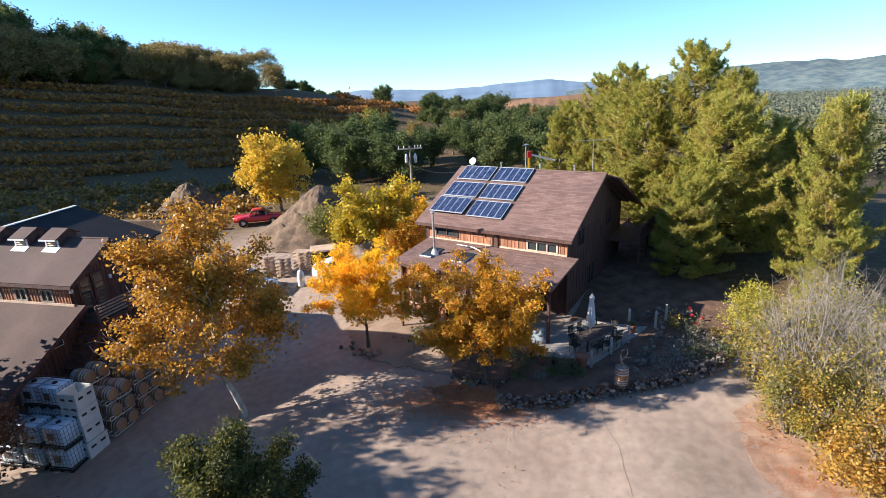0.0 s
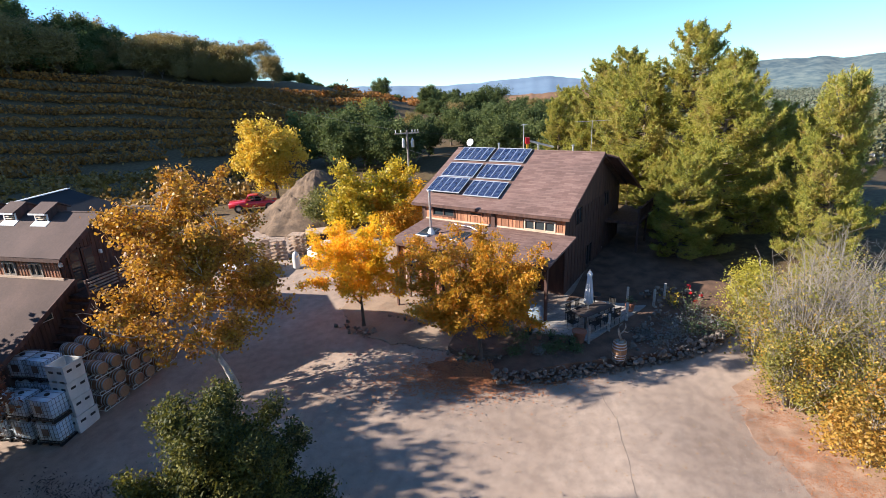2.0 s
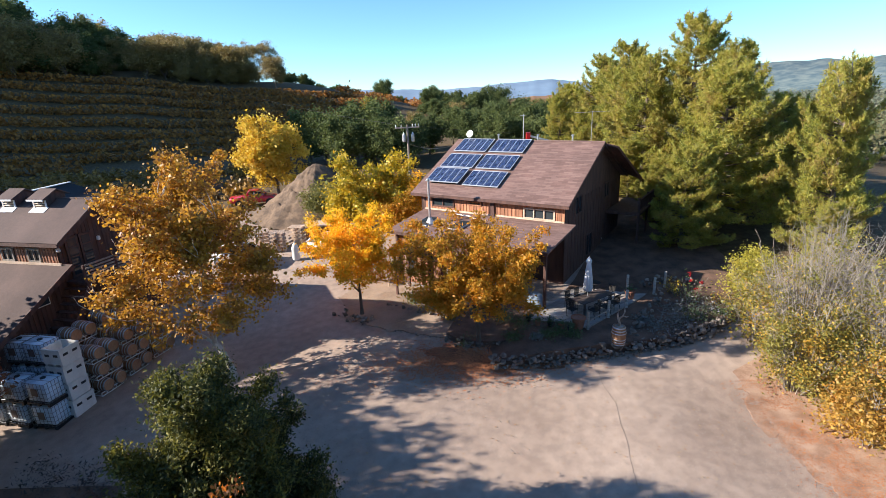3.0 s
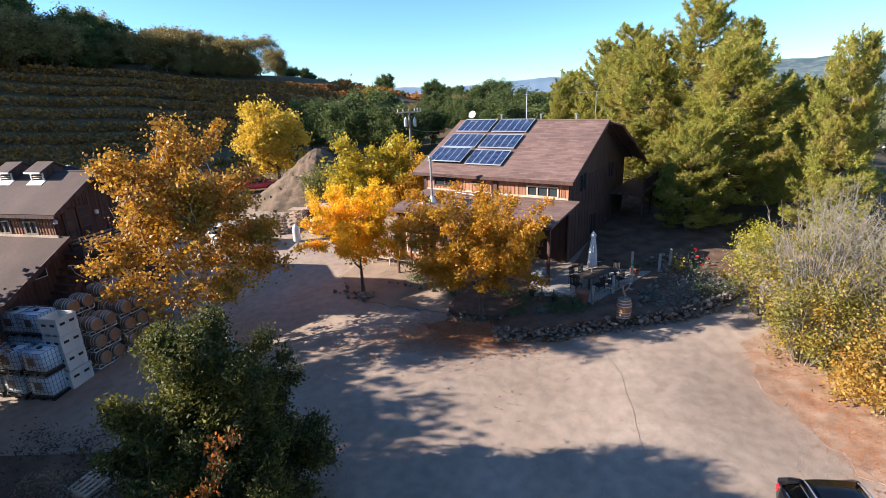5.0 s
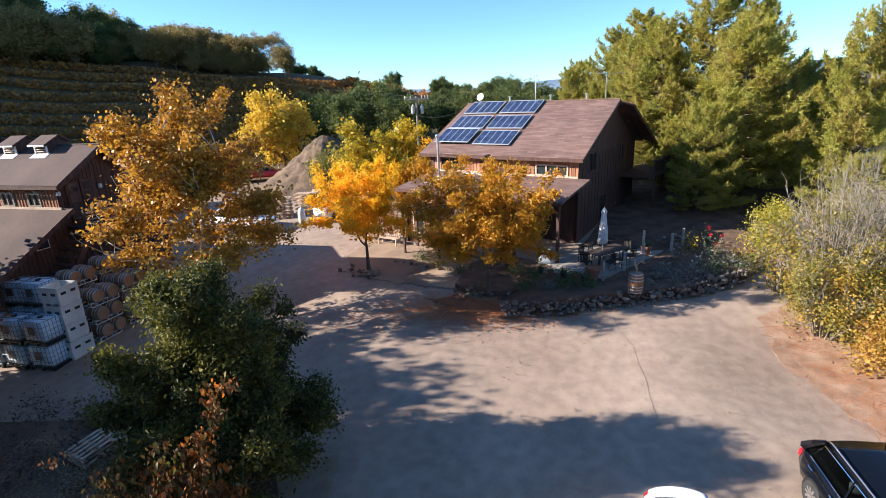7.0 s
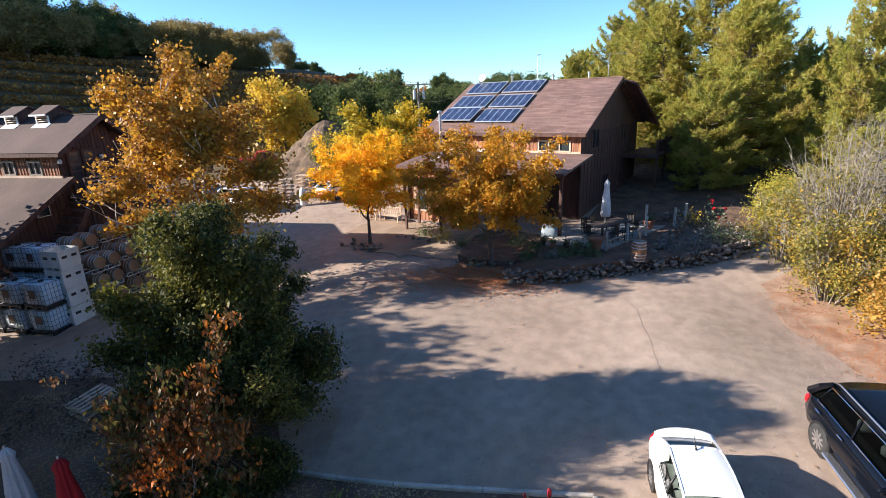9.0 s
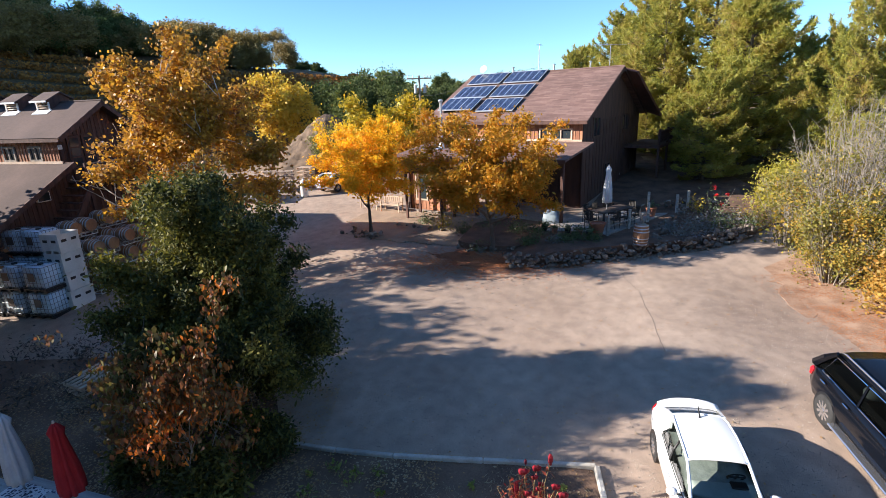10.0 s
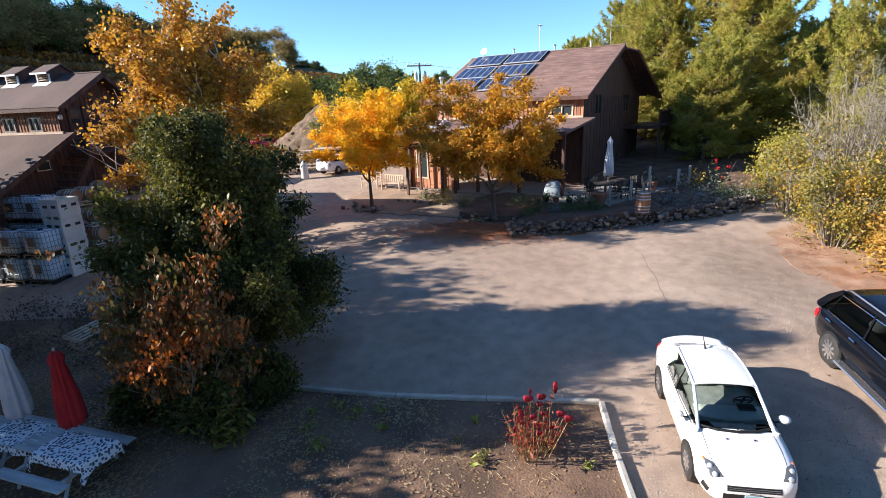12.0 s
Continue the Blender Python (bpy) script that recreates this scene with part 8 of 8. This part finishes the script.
def garden_bench(m):
    ob = empty("garden_bench", m, "weathered pinkish-white wooden garden bench", "bench", "benches by the amber tree")
    for k in range(4):
        part("seat_slat", Shape().box(-0.75, -0.25 + k * 0.12, 0.42, 0.75, -0.15 + k * 0.12, 0.45), TRIM, ob)
    for k in range(9):
        part("back_slat", Shape().box(-0.7 + k * 0.16, 0.22, 0.5, -0.63 + k * 0.16, 0.25, 0.88), TRIM, ob)
    part("back_rail", Shape().box(-0.76, 0.215, 0.88, 0.76, 0.255, 0.95), TRIM, ob)
    for x in (-0.7, 0.7):
        for y, h in ((-0.22, 0.62), (0.24, 0.9)):
            part("leg", Shape().box(x - 0.03, y - 0.03, 0, x + 0.03, y + 0.03, h - 0.02), TRIM, ob)
        part("armrest", Shape().box(x - 0.035, -0.26, 0.6, x + 0.035, 0.24, 0.63), TRIM, ob)
    return ob


g = garden_bench(place(-4.0, 31.2, land(-4.0, 31.2) + 0.04, -30))
copy_thing(g, place(-5.5, 32.2, land(-5.5, 32.2) + 0.04, -34))

# ---- beyond the yard ----
def mound(name, x, y, h, rx, ry, seed, label):
    s = Shape()
    n, m = 72, 26
    z0 = land(x, y)
    s.v.append((x, y, z0 + h))
    for i in range(1, m + 1):
        f = i / m
        for k in range(n):
            a = 2 * math.pi * k / n
            wob = 1 + 0.2 * noise.noise((math.cos(a) * 1.3 + seed, math.sin(a) * 1.3, f)) + 0.09 * noise.noise((math.cos(a) * 7 + seed, math.sin(a) * 7, f * 1.5))
            px, py = x + rx * f * math.cos(a) * wob, y + ry * f * math.sin(a) * wob
            z = z0 + h * (1.12 * (1 - f) - 0.12 * math.exp(-f * 9)) + 0.34 * noise.fractal((px * 1.6, py * 1.6, seed), 0.55, 2.1, 6) * (1 - abs(2 * f - 1) * 0.6) - 0.25 * f
            s.v.append((px, py, z))
    s.f = [(0, 1 + k, 1 + (k + 1) % n) for k in range(n)]
    for i in range(m - 1):
        o = 1 + i * n
        s.f += [(o + k, o + n + k, o + n + (k + 1) % n, o + (k + 1) % n) for k in range(n)]
    return thing(name, s, MOUND, label, "dirt mound", smooth=True)


mound("dirt_mound", -12.2, 50, 4.9, 6.9, 6.0, 1, "tall heap of bare brown earth beside the drive")
mound("dirt_mound", -32.5, 64, 3.6, 5.0, 4.0, 2, "low grey heap of earth below the vines")

pole = empty("power_pole", place(-2.95, 51.8, land(-2.95, 51.8), 12), "weathered wooden power pole with transformers and a crossarm", "power pole")
ph_ = 10.45 - land(-2.95, 51.8)
part("pole", Shape().tube([(0, 0, -0.3), (0, 0, ph_)], [0.16, 0.1], 10), GREYWOOD, pole)
part("crossarm", Shape().box(-1.25, -0.06, ph_ - 0.35, 1.25, 0.06, ph_ - 0.22), TRIM, pole)
for x in (-1.15, -0.6, 0.55, 0.85, 1.15):
    part("insulator", Shape().lathe([(0.03, ph_ - 0.22), (0.05, ph_ - 0.14), (0.03, ph_ - 0.08), (0.05, ph_ - 0.02), (0.02, ph_ + 0.05)], 8, Matrix.Translation((x, 0, 0))), WHITE, pole)
for x in (-0.42, 0.5):
    part("transformer", Shape().lathe([(0.15, ph_ - 1.7), (0.17, ph_ - 1.62), (0.17, ph_ - 1.0), (0.1, ph_ - 0.92), (0.04, ph_ - 0.75)], 14, Matrix.Translation((x, -0.15, 0))), STEEL, pole, "grey transformer can")
CABLE = plain("black_cable", (0.02, 0.02, 0.02), 0.7)


def cable(a, b, sag, label):
    a, b = Vector(a), Vector(b)
    pts = [a.lerp(b, k / 12) - Vector((0, 0, sag * 4 * (k / 12) * (1 - k / 12))) for k in range(13)]
    thing("overhead_cable", Shape().tube(pts, 0.011, 4), CABLE, label, "cable", group="overhead cables")


for dx in (-1.1,):
    cable((-2.95 + dx, 51.8, 10.5), (-75 + dx, 150, 27), 2.5, "thin black power line running up the hill")
    cable((-2.95 + dx, 51.8, 10.5), (60, 66 + dx, 9), 2.0, "thin black power line across the valley side")
cable((-2.95, 51.7, 8.6), (1.5, 40.2, 9.3), 0.4, "service cable from the pole to the house")
thing("radio_mast", Shape().tube([(0, 0, 0), (0, 0, 14)], 0.12, 5).tube([(-1.6, 0, 12), (1.6, 0, 12)], 0.08, 4).tube([(-1.1, 0, 13.3), (1.1, 0, 13.3)], 0.06, 4), STEEL, "thin radio mast on the wooded crest", "mast", place(-126, 178, land(-126, 178) + 3))

# pallets, drums and a lift behind the drive
def pallet_stack(m, n):
    ob = empty("pallet_stack", m, "stack of pale wooden pallets and crates", "pallets", "stacks by the mound")
    for k in range(n):
        z = k * 0.3
        for i in range(5):
            part("board", Shape().box(-0.6, -0.5 + i * 0.22, z + 0.1, 0.6, -0.38 + i * 0.22, z + 0.125), TRIM, ob)
        for x in (-0.55, 0.0, 0.55):
            part("bearer", Shape().box(x - 0.05, -0.5, z, x + 0.05, 0.5, z + 0.099), TRIM, ob)
    return ob


ps = pallet_stack(place(-13.3, 39.2, land(-13.3, 39.2), 10), 6)
copy_thing(ps, place(-14.8, 39.8, land(-14.8, 39.8), 25))
copy_thing(ps, place(-12.0, 40.3, land(-12.0, 40.3), -8))
for x, y, h in ((-11.25, 36.8, 1.4),):
    d = empty("gas_cylinder", place(x, y, land(x, y)), "white upright gas cylinder by the drive", "cylinder", "cylinders")
    part("tank", Shape().lathe([(0.26, 0), (0.28, 0.08), (0.28, h * 0.7), (0.2, h * 0.88), (0.1, h * 0.95), (0.0, h)], 16), BINW, d, "", True)
    part("valve", Shape().tube([(0, 0, h * 0.96), (0, 0, h + 0.1)], 0.04, 6), STEEL, d)
hut = empty("small_hut", place(-10.2, 40.6, land(-10.2, 40.6), 12), "low brown timber shelter with a flat roof", "hut")
part("roof", Shape().box(-1.1, -0.9, 1.55, 1.1, 0.9, 1.68), TRIM, hut)
for x in (-1.0, 1.0):
    for y in (-0.8, 0.8):
        part("post", Shape().box(x - 0.06, y - 0.06, -0.1, x + 0.06, y + 0.06, 1.55), DARKWOOD, hut)
part("back_wall", Shape().box(-1.0, 0.75, 0, 1.0, 0.82, 1.55), DARKWOOD, hut)
YELLOWPAINT = surface("yellow_machine_paint", (0.5, 0.3, 0.02), (0.65, 0.42, 0.03), 2, 20, 0.5, 0.05)
lift = empty("boom_lift", place(10.4, 57.8, land(10.4, 57.8)), "yellow boom lift with a red basket and white arm", "boom lift")
part("boom", Shape().box(-0.12, -0.12, 0.4, 0.12, 0.12, 4.9), YELLOWPAINT, lift)
part("basket", Shape().box(-0.22, -0.3, 4.9, 0.22, 0.3, 5.6), RPAINT, lift)
part("arm", Shape().tube([(0.2, 0, 5.2), (3.0, 0, 4.4)], 0.13, 6), WHITE, lift)
part("base", Shape().box(-1.0, -0.8, 0.0, 1.0, 0.8, 0.7), YELLOWPAINT, lift)
# low stone retaining wall and pipes behind the barn
thing("retaining_wall", Shape().box(-7, -0.3, -0.5, 7, 0.3, 1.3, bevel=0.05), MOUND, "low earth-coloured retaining wall behind the barn", "wall", place(-33, 55, land(-33, 55), -8), kind="structure")
thing("steel_pipe", Shape().tube([(0, 0, 0), (4.6, 0, 0.05)], 0.14, 8), WHITE, "long pale pipe lying on blocks", "pipe", place(-27.5, 41.0, land(-27.5, 41.0) + 1.2, -12))

# scrap pallets and weeds by the laurel
junk = pallet_stack(on_ground(-10.9, 14.3, 20), 2)
copy_thing(junk, on_ground(-11.9, 13.6, 65))
DEADWEED = leaf_mat("dead_weed", [(0.04, 0.03, 0.03), (0.08, 0.06, 0.05), (0.11, 0.09, 0.06)], 0.2)
rng = np.random.default_rng(81)
pts = []
for k in range(60):
    cx, cy = rng.uniform(-17, -9.5), rng.uniform(12.2, 16.4)
    q = rng.normal(size=(50, 3)) * np.array([0.28, 0.28, 0.3])
    q[:, 2] = np.abs(q[:, 2]) + land(cx, cy)
    pts += [(cx + a, cy + b, c) for a, b, c in q]
thing("dead_weeds", leaves_mesh("dead_weeds", pts, 0.13, rng, 0.3, -0.5), DEADWEED, "patch of dark dead weeds beside the yard", "weeds", kind="stuff")


# fallen leaves, pebbles and the crack in the drive
def flat_scatter(name, n, pick, size, seed, lift=0.03, ratio=0.6):
    rng = np.random.default_rng(seed)
    v, f = [], []
    while len(f) < n:
        x, y = pick(rng)
        s, a = size * (0.6 + 0.8 * rng.random()), rng.random() * 6.28
        tx, ty = rng.normal() * 0.25, rng.normal() * 0.25
        z = land(x, y) + lift
        k = len(v)
        for u, w in ((-0.5, 0), (0, ratio * 0.5), (0.5, 0), (0, -ratio * 0.5)):
            dx, dy = s * (u * math.cos(a) - w * math.sin(a)), s * (u * math.sin(a) + w * math.cos(a))
            v.append((x + dx, y + dy, z + 0.5 * abs(tx * dx + ty * dy) + 0.006))
        f.append((k, k + 1, k + 2, k + 3))
    me = bpy.data.meshes.new(name)
    me.from_pydata(v, [], f)
    return me


FALLEN = leaf_mat("fallen_leaf", [(0.20, 0.09, 0.04), (0.36, 0.20, 0.08), (0.52, 0.36, 0.17), (0.42, 0.36, 0.24)], 0.15, 0.8)
RUSSET = leaf_mat("russet_leaf", [(0.36, 0.12, 0.05), (0.5, 0.2, 0.08), (0.42, 0.24, 0.12), (0.26, 0.09, 0.04)], 0.15, 0.8)
def in_bed(r):
    while True:
        x, y = r.uniform(-15, 2.8), r.uniform(3, 14.5)
        if y < (10.1 - 0.13 * max(0, x + 3.2) if x > -3.6 else 12.6 - 0.25 * (x + 3.6)) and r.random() < (0.9 if noise.noise((x * 0.5, y * 0.5, 2.0)) > 0.0 else 0.3) * (1.0 if x < -2.5 else 0.75 if y > 8.8 and x < -0.5 else 0.18):
            return x, y
thing("fallen_leaves", flat_scatter("fallen_leaves", 26000, in_bed, 0.068, 91, 0.04), FALLEN, "dry leaves scattered over the garden bed", "leaves", kind="stuff")
thing("fallen_leaves", flat_scatter("fallen_leaves", 7000, lambda r: (r.normal() * 2.2 + 1.2, r.normal() * 0.8 + 21.2), 0.1, 92, 0.06), RUSSET, "russet leaves drifted against the stone wall", "leaves", kind="stuff")
thing("fallen_leaves", flat_scatter("fallen_leaves", 6500, lambda r: (13.9 + r.normal() * 0.75, r.uniform(10.5, 19.0)), 0.055, 93, 0.012), RUSSET, "orange-brown leaves under the shrubs", "leaves", kind="stuff")
thing("fallen_leaves", flat_scatter("fallen_leaves", 1200, lambda r: (r.uniform(-9, 11), r.uniform(8, 26)), 0.08, 94, 0.02), FALLEN, "stray leaves on the gravel", "leaves", kind="stuff")


def pebbles(n, seed):
    rng = np.random.default_rng(seed)
    v, f = [], []
    for k in range(n):
        x, y = rng.uniform(-6, 12.5), 6 + 16 * rng.random() ** 1.6
        s = 0.008 + 0.016 * rng.random() ** 2
        z = land(x, y)
        o = len(v)
        a = rng.random() * 6.28
        for q in range(4):
            v.append((x + s * math.cos(a + q * 1.57) * (0.8 + 0.4 * rng.random()), y + s * math.sin(a + q * 1.57) * (0.8 + 0.4 * rng.random()), z))
        v.append((x, y, z + s * 0.9))
        f += [(o + q, o + (q + 1) % 4, o + 4) for q in range(4)]
    me = bpy.data.meshes.new("pebbles")
    me.from_pydata(v, [], f)
    return me


thing("pebbles", pebbles(26000, 95), surface("pebble", (0.2, 0.165, 0.13), (0.4, 0.345, 0.285), 3, 30, 0.9, 0.0, vary=0.35, island=True), "loose gravel strewn over the drive", "gravel", kind="stuff")
crk = Shape()
L = [(7.15, 20.2), (7.05, 19.0), (7.2, 17.8), (6.98, 16.6), (6.9, 15.6), (6.72, 14.9), (6.6, 14.2), (6.5, 13.5)]
fine = []
for (ax, ay), (bx, by) in zip(L, L[1:]):
    fine += [(ax + (bx - ax) * k / 5 + 0.035 * noise.noise((ax * 3 + k, ay * 3, 0)), ay + (by - ay) * k / 5) for k in range(5)]
for k, (x, y) in enumerate(fine):
    w = 0.009 + 0.009 * noise.noise((k * 0.7, 3, 1))
    crk.v += [(x - w, y, land(x - w, y) + 0.006), (x + w, y, land(x + w, y) + 0.006)]
crk.f = [(2 * k, 2 * k + 1, 2 * k + 3, 2 * k + 2) for k in range(len(fine) - 1)]
thing("drive_crack", crk, surface("crack_dirt", (0.14, 0.105, 0.08), (0.24, 0.19, 0.15), 2, 20, 0.95, 0.2), "thin dark crack running across the drive", "crack", kind="structure")
